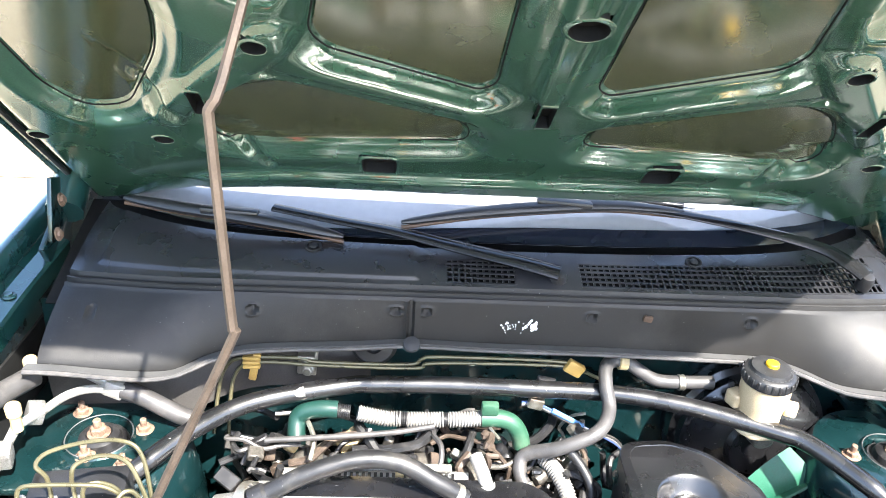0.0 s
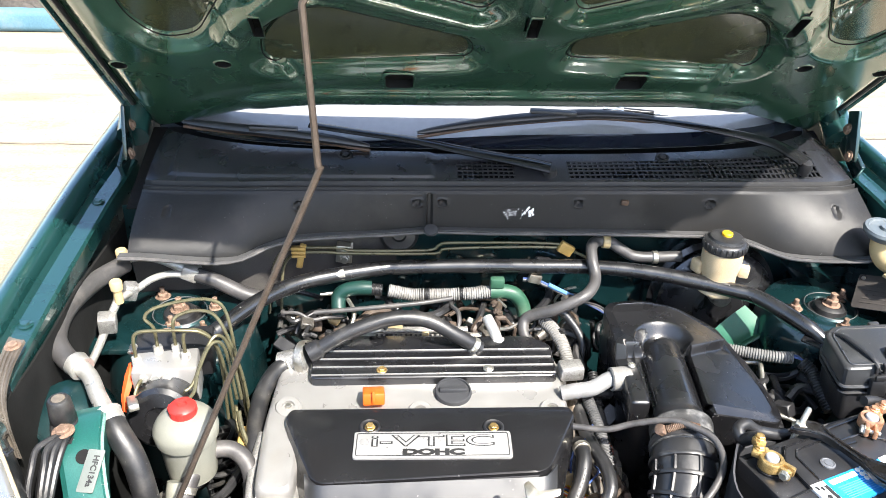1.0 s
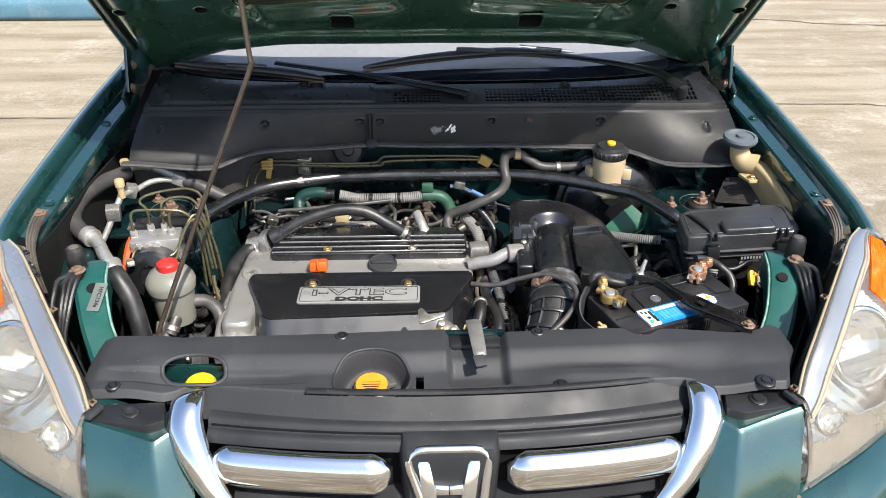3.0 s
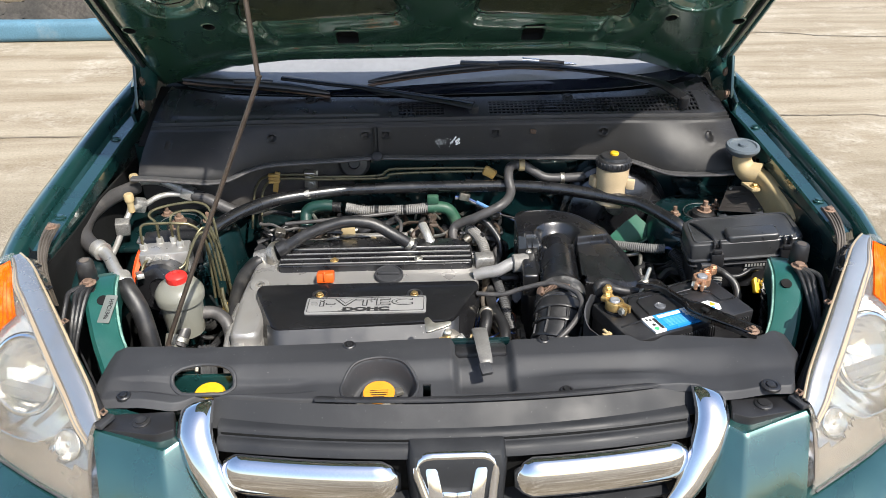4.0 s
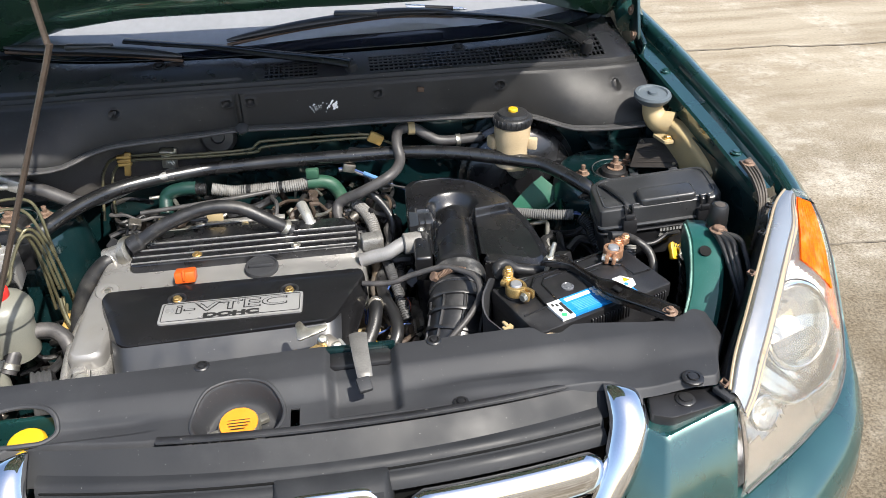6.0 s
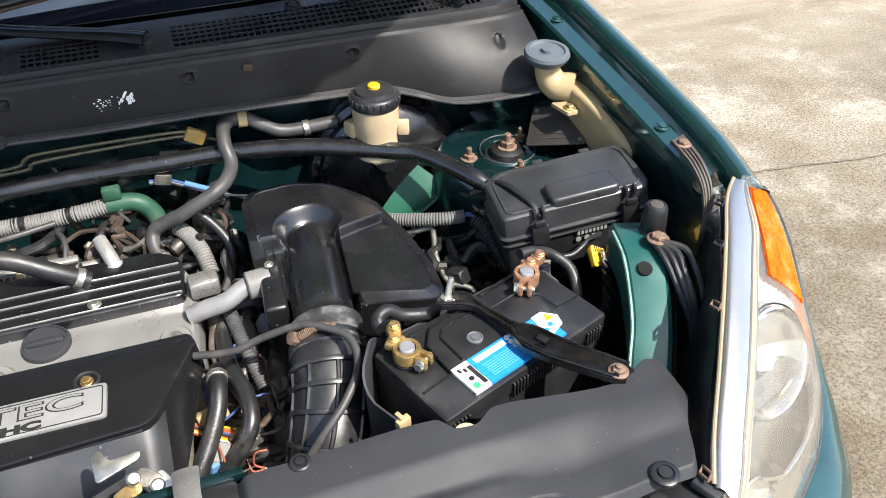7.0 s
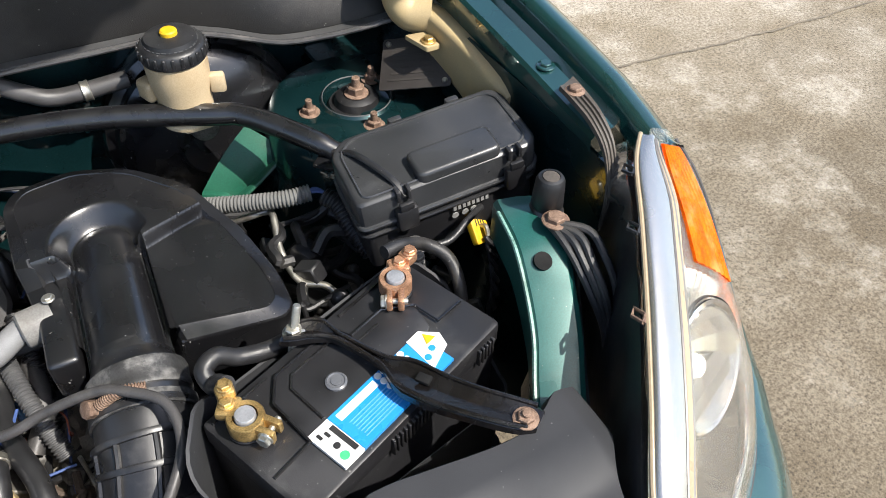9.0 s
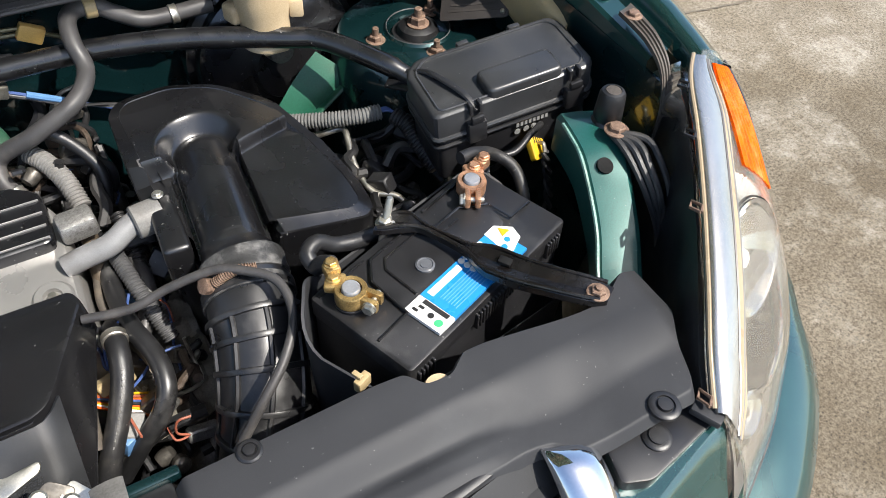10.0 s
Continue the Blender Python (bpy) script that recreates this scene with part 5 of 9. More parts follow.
        tube(bm, [at(k, strip(k) + v) + Vector((0, 0, 0.001)) for k in span(0.04, 0.99, 30)], r, 6, 1)
        part("lens_seam", bm, mat, lamp, "yellowed seam" if v < 0.02 else "")
    bm = B()
    tube(bm, [at(k, 0.0) + Vector((-s * 0.006, 0.006, -0.001)) for k in span(0.02, 0.97, 30)], 0.0024, 8, 1)
    part("edge_bead", bm, TAN, lamp, "aged tan bead along the strip")
    bm = B()
    tube(bm, [at(k, 0.992) for k in span(0.02, 0.99, 30)], 0.0022, 6, 1)
    part("lens_rim", bm, RUBBER_GREY, lamp)
    # bowls: faceted reflectors with a bright rim, a bulb and a shield
    for k, v, r in ((0.53, 0.40, 0.057), (0.90, 0.44, 0.021)):
        big = r > 0.04
        c = at(k, v, -0.020 if big else -0.010)
        ax = Vector((s * 0.30, -0.80, 0.46))
        bm = B()
        lathe(bm, [(r, 0.0), (r * 0.93, -r * 0.10), (r * 0.84, -r * 0.26), (r * 0.70, -r * 0.42), (r * 0.52, -r * 0.56), (r * 0.32, -r * 0.66), (r * 0.14, -r * 0.70)], c, ax, 14 if big else 10, caps=False)
        bowl = part("reflector_bowl", bm, REFLECTOR, lamp, "faceted mirror bowl", 4)
        bm = B()
        lathe(bm, [(r * 0.97, -0.002), (r * 1.04, 0.001), (r * 1.10, 0.000), (r * 1.10, -0.006), (r * 0.98, -0.006)], c, ax, 44, caps=False)
        part("bowl_rim", bm, CHROME, bowl)
        bm = B()
        lathe(bm, [(r * 1.115, -0.004), (r * 1.14, -0.002), (r * 1.15, -0.006)], c, ax, 44, caps=False)
        # black ring drawn in place of the shadow round the bowl's rim
        part("bowl_shadow_gap", bm, PLASTIC, bowl)
        bm = B()
        q = r * (0.20 if big else 0.3)
        lathe(bm, [(q * 0.5, -r * 0.70), (q * 0.7, -r * 0.45), (q, -r * 0.38), (q * 1.05, -r * 0.24), (q * 0.8, -r * 0.12), (q * 0.3, -r * 0.07), (0.0003, -r * 0.065)], c, ax, 20)
        part("bulb_cap", bm, WHITE if big else REFLECTOR, bowl, "white bulb cap" if big else "")
        if big:
            bm = B()
            side = Vector((s * 0.8, 0.3, 0.0)).normalized()
            up = ax.normalized().cross(side) * s
            if up.z < 0:
                up = -up
            rows = [[c + side * (r * a) - up * (r * b) - ax.normalized() * (r * e) for a in span(-0.85, 0.85, 12)] for b, e in ((0.30, 0.30), (0.42, 0.10), (0.62, 0.06), (0.72, 0.16))]
            ring_loft(bm, rows, False)
            bmesh.ops.solidify(bm, geom=bm.faces[:], thickness=0.002)
            part("bulb_shield", bm, DUSTY, bowl, "grey shield across the bowl")
    # fluted mirror strip between indicator and bowl
    bm = B()
    sheet(bm, span(0.325, 0.405, 20), span(0.16, 0.80, 60), lambda k, v: at(k, v, -0.012 - 0.016 * sstep(0.325, 0.405, k) + 0.0016 * math.sin(v * 120)), 0.002)
    part("fluted_strip", bm, REFLECTOR, lamp, "fluted mirror strip", 30)
    # chrome arc under the bowls and the beige lower bezel
    bm = B()
    tube(bm, [at(k, lerp_table([(0.36, 0.91), (0.5, 0.86), (0.66, 0.75), (0.80, 0.62), (0.86, 0.40)], k)[0], -0.008) for k in span(0.36, 0.86, 30)], 0.0022, 8, 1)
    part("bezel_edge", bm, CHROME, lamp)
    bm = B()
    edge = [(0.36, 0.92), (0.5, 0.87), (0.66, 0.76), (0.80, 0.63), (0.86, 0.42), (0.875, 0.24), (0.99, 0.15)]
    sheet(bm, span(0.36, 0.985, 50), span(0, 1, 10), lambda k, w: at(k, lerp_table(edge, k)[0] * (1 - w) + 0.975 * w, -0.007 - 0.006 * math.sin(w * math.pi)), 0.002, lambda k, w: math.hypot((k - 0.90) / 0.075, (lerp_table(edge, k)[0] * (1 - w) + 0.975 * w - 0.44) / 0.20) < 1)
    part("lower_bezel", bm, BEZEL, lamp, "pinkish beige lower bezel")
    # fluted amber indicator at the rear corner, a second amber patch on its outer side
    bm = B()
    sheet(bm, span(0.05, 0.33, 40), span(0.25, 0.68, 60), lambda k, v: at(k, v, 0.0022 - 0.0015 * math.sin(math.pi * (v - 0.25) / 0.43) + 0.0007 * math.cos(v * 100)), 0.003)
    part("indicator", bm, AMBER, lamp, "fluted amber indicator")
    bm = B()
    sheet(bm, span(0.26, 0.40, 16), span(0.72, 0.93, 14), lambda k, v: at(k, v, -0.005), 0.003)
    part("side_marker", bm, AMBER, lamp, "small amber side marker")
    bm = B()
    sheet(bm, span(0.03, 0.25, 14), span(0.68, 0.975, 8), lambda k, v: at(k, v, -0.005), 0.003)
    part("rear_bezel", bm, TAN, lamp, "yellowed tan rear edge")
    # square fixing tabs along the inner edge
    for k in (0.12, 0.27, 0.46, 0.93):
        bm = B()
        p = at(k, 0.0) + Vector((-s * 0.013, 0.008, -0.004))
        tube(bm, [p + Vector((s * a * 0.6, a * 0.5 + b * 0.8, b * -0.3)) for a, b in ((-0.006, -0.008), (0.006, -0.008), (0.006, 0.008), (-0.006, 0.008), (-0.006, -0.008))], 0.0018, 6, 1, smooth=False)
        part("fixing_tab", bm, RUST if k in (0.46, 0.93) else PLASTIC, lamp)
    return lamp


headlamp(-1)
headlamp(1)

# ---- radiator cover ----
cover = thing("radiator_cover", "matt grey-black plastic cover over the radiator support", "radiator cover", (0, 0.01, 0.86))
RC_REAR = [(-0.553, 0.085), (-0.545, 0.096), (-0.45, 0.094), (-0.41, 0.086), (-0.30, 0.087), (-0.20, 0.090), (-0.01, 0.098), (0.10, 0.082), (0.24, 0.082), (0.283, 0.079), (0.300, 0.060), (0.318, 0.058), (0.345, 0.073), (0.47, 0.058), (0.50, 0.068), (0.52, 0.076), (0.553, 0.074)]
RC_FRONT = [(-0.553, -0.042), (-0.42, -0.043), (-0.40, -0.036), (-0.372, -0.018), (-0.33, -0.026), (-0.20, -0.042), (0.0, -0.047), (0.20, -0.044), (0.34, -0.038), (0.365, -0.042), (0.385, -0.060), (0.494, -0.064), (0.501, -0.058), (0.520, -0.015), (0.548, 0.030), (0.553, 0.045)]


def cover_xy(x, v):
    return lerp_table(RC_FRONT, x)[0], lerp_table(RC_REAR, x)[0]


def cover_z(x, y):
    z = 0.872 + 0.010 * sstep(-0.1, 0.5, x)
    a = abs(x - 0.0)
    z += 0.018 * sstep(-0.002 - 0.02 * sstep(0.30, 0.40, a), 0.034, y)
    z -= 0.006 * sstep(0.06, 0.12, y)
    z += 0.010 * sstep(0.40, 0.47, a) * sstep(0.036, -0.01, y)
    z -= 0.012 * sstep(0.515, 0.55, a)
    # dish round the radiator cap
    d = math.hypot((x + 0.112) / 0.057, (y + 0.012) / 0.050)
    z -= 0.034 * sstep(1.0, 0.82, d) 
    # rib on the right half
    z += 0.005 * sstep(0.022, 0.004, abs(y + 0.014 + 0.04 * (x - 0.25))) * sstep(0.12, 0.20, x) * sstep(0.36, 0.28, x)
    z -= 0.005 * sstep(0.016, 0.008, abs(y + 0.004)) * sstep(-0.52, -0.48, x) * sstep(-0.20, -0.25, x)
    # latch well
    z -= 0.016 * sstep(0.050, 0.036, abs(x - 0.048)) * sstep(-0.034, -0.02, y)
    return z


def cover_place(x, v):
    a, b = cover_xy(x, v)
    y = a + (b - a) * v
    edge = 0.010 * max(0, 1 - v / 0.06) + 0.016 * max(0, (v - 0.95) / 0.05)
    side = 0.025 * max(0, (abs(x) - 0.540) / 0.012)
    return Vector((x, y, cover_z(x, y) - edge - side))


def cover_hole(x, v):
    a, b = cover_xy(x, v)
    y = a + (b - a) * v
    if ((x + 0.380) / 0.046) ** 2 + ((y - 0.008) / 0.024) ** 2 < 1:
        return True
    if abs(x + 0.041) < 0.0055 and abs(y + 0.024) < 0.017:
        return True
    if y > 0.052 and abs(x - 0.046) < 0.040:
        return True
    return False


bm = B()
sheet(bm, span(-0.553, 0.553, 380), span(0, 1, 90), cover_place, 0.003, cover_hole)
part("moulding", bm, PLASTIC_GREY, cover, angle=40)
for cx, cy, rx, ry, rr in ((-0.112, -0.012, 0.058, 0.051, 0.0026), (-0.380, 0.008, 0.047, 0.025, 0.0034)):
    bm = B()
    ring = [(cx + rx * math.cos(a), max(cy + ry * math.sin(a), -0.043)) for a in [2 * math.pi * i / 60 for i in range(61)]]
    tube(bm, [Vector((x, y, cover_z(x + (x - cx) * 0.06, y + (y - cy) * 0.06) + 0.0003)) for x, y in ring], rr, 8, 1, smooth=False, caps=False)
    part("opening_rim", bm, PLASTIC_GREY, cover)
bm = B()
box(bm, (-0.385, 0.012, 0.838), (0.13, 0.050, 0.006), (-12, 0, 0), bev=0.002)
box(bm, (-0.385, 0.040, 0.848), (0.13, 0.008, 0.034), bev=0.003)
part("support_plate", bm, PAINT, car)
for x, y, big in ((0.464, -0.057, 1), (-0.172, -0.044, 0), (0.168, -0.036, 0), (-0.163, 0.074, 0), (0.148, 0.070, 0), (-0.488, -0.028, 0)):
    bm = B()
    r = 0.014 if big else 0.0105
    lathe(bm, [(r, -0.002), (r, 0.0015), (r * 0.85, 0.003), (r * 0.62, 0.003), (r * 0.6, 0.0015), (r * 0.5, 0.0015), (r * 0.45, 0.0042), (0.002, 0.0045)], (x, y, cover_z(x, y)), (0, 0, 1), 24)
    part("push_clip", bm, PLASTIC, cover)
bm = B()
lathe(bm, [(0.026, -0.012), (0.027, 0.004), (0.024, 0.008), (0.020, 0.0085), (0.0198, 0.0075)], (-0.114, -0.004, 0.848), (0, -0.1, 1), 32)
for a in (20, 200):
    box(bm, (-0.114 + 0.028 * math.cos(radians(a)), -0.004 + 0.028 * math.sin(radians(a)), 0.848), (0.02, 0.014, 0.007), (0, 0, a), bev=0.002)
cap = part("pressure_cap", bm, STEEL, radiator, "steel cap with an orange warning label")
bm = B()
lathe(bm, [(0.0245, 0.0088), (0.0240, 0.0098), (0.001, 0.0100)], (-0.114, -0.004, 0.848), (0, -0.1, 1), 32)
lab = part("label", bm, material("orange_label", (0.72, 0.26, 0.02), 0.5, 0, 0.1, 60, 700, 0.02), cap, "round orange warning label")
for k in range(6):
    bm = B()
    w = 0.036 - 0.0035 * abs(k - 2.5) ** 1.5
    box(bm, (-0.114, -0.018 + 0.0056 * k, 0.8583 - 0.00055 * k + 0.0016), (w * 0.8, 0.0012, 0.0004), bev=0)
    part("print_bar", bm, INK, lab)
filler = thing("reserve_tank_filler", "yellow washer cap under an oval opening of the cover", "filler cap", (-0.365, 0.02, 0.82))
bm = B()
lathe(bm, [(0.024, -0.03), (0.024, 0.006), (0.021, 0.010), (0.001, 0.011)], (-0.372, 0.000, 0.854), (0, -0.1, 1), 28)
part("cap", bm, CAP_YELLOW, filler)
bm = B()
lathe(bm, [(0.009, 0), (0.009, 0.012), (0.005, 0.014)], (-0.412, -0.004, 0.848), (0, 0, 1), 14)
part("screw", bm, STEEL, filler)

latch = thing("bonnet_latch", "dull steel bonnet latch lever in its cover well", "latch", (0.05, 0.04, 0.84))
bm = B()
box(bm, (0.046, 0.070, 0.856), (0.086, 0.03, 0.05), bev=0.006)
part("latch_body", bm, PLASTIC, latch)
bm = B()
box(bm, (0.046, 0.088, 0.880), (0.10, 0.010, 0.012), bev=0.003)
part("latch_beam", bm, PAINT_IN, latch)
bm = B()
tube(bm, [(0.046, 0.092, 0.902), (0.047, 0.055, 0.908), (0.050, 0.018, 0.902), (0.051, 0.008, 0.897)], lambda t: 0.0125 - 0.003 * t, 12, 5, flat=0.22)
part("lever", bm, material("dusty_steel", (0.16, 0.155, 0.145), 0.5, 0.3, 0.3, 40, 500, 0.2, dirt=(0.08, 0.075, 0.065), dirt_amount=0.4), latch, "dusty steel lever")
bm = B()
box(bm, (0.049, -0.004, 0.896), (0.018, 0.02, 0.008), (20, 0, 14), bev=0.002)
part("lever_tip", bm, PLASTIC_GREY, latch)
for (x, y, z), poly, rot, mat in (
        ((-0.018, 0.140, 0.874), [(-0.024, -0.006), (0.020, -0.002), (0.024, 0.006), (-0.006, 0.010), (-0.012, 0.026), (-0.020, 0.024)], (20, -8, 10), STEEL),
        ((0.004, 0.122, 0.872), [(-0.016, -0.008), (0.014, -0.010), (0.018, 0.004), (-0.004, 0.010)], (30, 14, -20), GREASE),
        ((-0.012, 0.112, 0.866), [(-0.018, -0.007), (0.012, -0.008), (0.016, 0.006), (-0.012, 0.009)], (18, -16, 25), BRASS),
        ((0.018, 0.114, 0.864), [(-0.012, -0.012), (0.012, -0.010), (0.010, 0.012), (-0.010, 0.010)], (34, 6, 40), STEEL),
        ((-0.034, 0.108, 0.862), [(-0.016, -0.006), (0.014, -0.006), (0.016, 0.005), (-0.014, 0.008)], (12, 10, -12), GREASE)):
    bm = B()
    prism(bm, rounded(poly, 0.005, 3), -0.0015, 0.0015, 0.0008, m=Matrix.Translation((x, y, z)) @ Euler([radians(a) for a in rot]).to_matrix().to_4x4())
    part("latch_plate", bm, mat, latch)
for x, y, z in ((-0.004, 0.118, 0.878), (0.016, 0.108, 0.871)):
    bm = B()
    lathe(bm, [(0.007, -0.012), (0.007, 0.002), (0.005, 0.004), (0.001, 0.0045)], (x, y, z), (0.2, -0.5, 1), 16)
    part("latch_rivet", bm, STEEL, latch)

# ---- engine ----
engine = thing("engine", "aluminium twin-cam engine with black front cover and ribbed coil cover", "engine", (-0.15, 0.4, 0.5))
bm = B()
prism(bm, rounded([(-0.398, 0.22), (-0.345, 0.22), (-0.34, 0.34), (0.066, 0.33), (0.074, 0.49), (0.05, 0.545), (-0.36, 0.56), (-0.392, 0.50), (-0.402, 0.36)], 0.02, 4), 0.60, 0.812, 0.012, 3)
part("valve_cover", bm, ALU_COVER, engine, "silver cast valve cover", 30)
bm = B()
prism(bm, rounded([(-0.340, 0.437), (0.060, 0.437), (0.062, 0.520), (0.03, 0.545), (-0.30, 0.552), (-0.343, 0.530)], 0.012, 3), 0.79, 0.828, 0.005, 3)
coil = part("coil_cover", bm, SATIN, engine, "dark coil cover with bright ribs", 30)
for y in (0.443, 0.463, 0.484, 0.505):
    bm = B()
    box(bm, (-0.140, y, 0.8280), (0.394, 0.0013, 0.0045), bev=0.0003, seg=1)
    part("rib", bm, ALU_COVER, coil)
for x in (-0.225, -0.052):
    bm = B()
    hexbolt(bm, (x, 0.453, 0.829), 0.0055, 0.005)
    part("coil_bolt", bm, BRASS if x < -0.1 else STEEL, coil)
for x, y in ((-0.368, 0.388), (-0.165, 0.372), (0.040, 0.372)):
    bm = B()
    lathe(bm, [(0.022, -0.02), (0.021, 0.006), (0.018, 0.010), (0.010, 0.0105), (0.009, 0.004), (0.001, 0.004)], (x, y, 0.806), (0, -0.2, 1), 26)
    boss = part("bolt_boss", bm, ALU_COVER, engine)
    bm = B()
    hexbolt(bm, (x, y, 0.81), 0.005, 0.007, washer=0)
    part("boss_bolt", bm, STEEL, boss)
# oil filler cap
bm = B()
prof = [(0.028, 0.0), (0.0295, 0.008), (0.028, 0.012), (0.026, 0.0125), (0.025, 0.010), (0.001, 0.010)]
lathe(bm, prof, (-0.112, 0.412, 0.810), (0, -0.12, 1), 36)
oil = part("oil_cap", bm, PLASTIC_GREY, engine, "black oil filler cap")
bm = B()
box(bm, (-0.112, 0.411, 0.822), (0.044, 0.009, 0.007), (-7, 0, 0), bev=0.002)
part("grip", bm, PLASTIC_GREY, oil)
bm = B()
box(bm, (-0.237, 0.392, 0.828), (0.034, 0.030, 0.020), (-16, 0, 2), bev=0.003)
plug = part("orange_plug", bm, ORANGE, engine, "bright orange dipstick plug")
bm = B()
box(bm, (-0.237, 0.378, 0.838), (0.004, 0.008, 0.018), (-16, 0, 2), bev=0.001)
part("plug_rib", bm, ORANGE, plug)
# black front cover
COVER_TOP = [(-0.362, 0.366), (0.060, 0.352), (0.066, 0.335), (0.012, 0.236), (-0.004, 0.228), (-0.306, 0.222), (-0.322, 0.232), (-0.368, 0.345)]
bm = B()
rings = []
TOPP = rounded(COVER_TOP, 0.022, 5)
cxm, cym = -0.15, 0.29


def cov_z(x, y):
    return 0.828 + (x + 0.36) * 0.022 + (y - 0.36) * 0.06


outer = [(cxm + (x - cxm) * 1.0, cym + (y - cym) * 1.0) for x, y in TOPP]
low = []
for x, y in TOPP:
    f = sstep(0.29, 0.225, y)
    low.append((cxm + (x - cxm) * (1.015 - 0.03 * f), y - 0.085 * f))
rings = [[Vector((x, y, 0.735 if y < 0.25 else 0.79)) for x, y in low],
         [Vector((x, y, cov_z(x, y) - 0.006)) for x, y in outer],
         [Vector((cxm + (x - cxm) * 0.994, cym + (y - cym) * 0.988, cov_z(x, y) - 0.0015)) for x, y in outer],
         [Vector((cxm + (x - cxm) * 0.98, cym + (y - cym) * 0.955, cov_z(x, y))) for x, y in outer]]
ring_loft(bm, rings)
fcov = part("front_cover", bm, GLOSS, engine, "black front cover with a silver nameplate", 30)
bm = B()


def dust_pt(k, v):
    x = -0.330 + 0.352 * k
    e = max(0.0, abs(k - 0.5) * 2 - 0.86) / 0.14
    y = 0.2235 + 0.022 * e * e - 0.085 * v
    return Vector((x + (0.008 if k < 0.5 else -0.008) * v, y - 0.004, cov_z(x, 0.225) - 0.003 - 0.088 * v + 0.002))


sheet(bm, span(0, 1, 40), span(0, 1, 8), dust_pt, 0.003)
part("cover_face", bm, FRONT, fcov, "gloss black speckled front face")
for x, r in ((-0.305, 0.020), (-0.262, 0.018), (-0.222, 0.022), (-0.175, 0.026)):
    bm = B()
    tube(bm, [Vector((x + r * math.cos(a), 0.138 - 0.004 * math.sin(a), 0.744 + r * math.sin(a))) for a in span(0.15, math.pi - 0.15, 12)], 0.0022, 6, 1)
    part("cover_arch", bm, RUBBER_GREY, fcov)
PM = Matrix.Translation((-0.151, 0.2815, cov_z(-0.151, 0.2815) + 0.001)) @ Euler((radians(3.4), radians(-1.3), radians(-2.4))).to_matrix().to_4x4()
bm = B()
prism(bm, rounded([(-0.113, -0.025), (0.113, -0.025), (0.113, 0.025), (-0.113, 0.025)], 0.006, 4), -0.001, 0.003, 0.0012, m=PM)
plate = part("nameplate", bm, PLATE, fcov, "silver engine nameplate")
bm = B()
edge = rounded([(-0.1085, -0.0210), (0.1085, -0.0210), (0.1085, 0.0210), (-0.1085, 0.0210)], 0.004, 4)
tube(bm, [PM @ Vector((x, y, 0.0031)) for x, y in edge + edge[:1]], 0.0007, 6, 1, smooth=False, caps=False)
part("plate_border", bm, INK, plate)
lettering("plate_text", "i-VTEC", 0.0285, PM @ Matrix.Translation((0.0, 0.0055, 0.0032)), INK, plate, 0.0003, 0.0009, 2.12)
lettering("plate_text", "i-VTEC", 0.0285, PM @ Matrix.Translation((0.0, 0.0055, 0.0036)), PLATE, plate, 0.0003, -0.0002, 2.12)
lettering("plate_text", "DOHC", 0.0138, PM @ Matrix.Translation((0.001, -0.0150, 0.0034)), INK, plate, 0.0003, 0.0009, 2.1)
for x, y in ((-0.241, 0.322), (-0.060, 0.313)):
    z = cov_z(x, y)
    bm = B()
    lathe(bm, [(0.0155, -0.002), (0.0155, 0.002), (0.0135, 0.0035), (0.0115, 0.0025), (0.0105, -0.001), (0.001, -0.001)], (x, y, z), (0, 0, 1), 26)
    gro = part("grommet", bm, RUBBER, fcov)
    bm = B()
    hexbolt(bm, (x, y, z - 0.001), 0.006, 0.006, washer=1.3)
    part("cover_bolt", bm, BRASS, gro)
# left end of the engine and the block below
bm = B()
prism(bm, rounded([(-0.404, 0.17), (-0.345, 0.17), (-0.335, 0.26), (-0.36, 0.36), (-0.404, 0.36)], 0.012, 3), 0.62, 0.785, 0.014, 3)
part("chain_case", bm, ALU, engine, "cast aluminium chain case")
bm = B()
box(bm, (-0.19, 0.36, 0.60), (0.43, 0.28, 0.34), bev=0.02)
part("block", bm, GREASE, engine)
for k in range(5):
    bm = B()
    box(bm, (-0.385 + 0.02 * random.random(), 0.18 + 0.035 * k, 0.785), (0.02, 0.014, 0.018), (0, 0, random.uniform(-20, 20)), bev=0.002)
    part("case_lug", bm, ALU, engine)

for x, y, z, r in ((-0.372, 0.196, 0.787, 0.007), (-0.388, 0.262, 0.788, 0.006), (-0.356, 0.176, 0.770, 0.008), (-0.396, 0.330, 0.790, 0.006)):
    bm = B()
    hexbolt(bm, (x, y, z), r, 0.008, (0, -0.25, 1), washer=1.7)
    part("case_bolt", bm, STEEL, engine)
for k in range(4):
    bm = B()
    box(bm, (-0.350 + 0.003 * k, 0.164, 0.70 + 0.022 * k), (0.050 - 0.006 * k, 0.012, 0.006), (0, 12, 0), bev=0.002)
    part("case_rib", bm, ALU, engine)
bm = B()
tube(bm, [(-0.404, 0.205, 0.775), (-0.408, 0.26, 0.782), (-0.408, 0.31, 0.786), (-0.404, 0.352, 0.79)], 0.007, 10, 4)
part("case_flange", bm, ALU, engine)
pulley = thing("drive_pulley", "grey grooved drive pulley beside the chain case", "pulley", (-0.445, 0.215, 0.70))
bm = B()
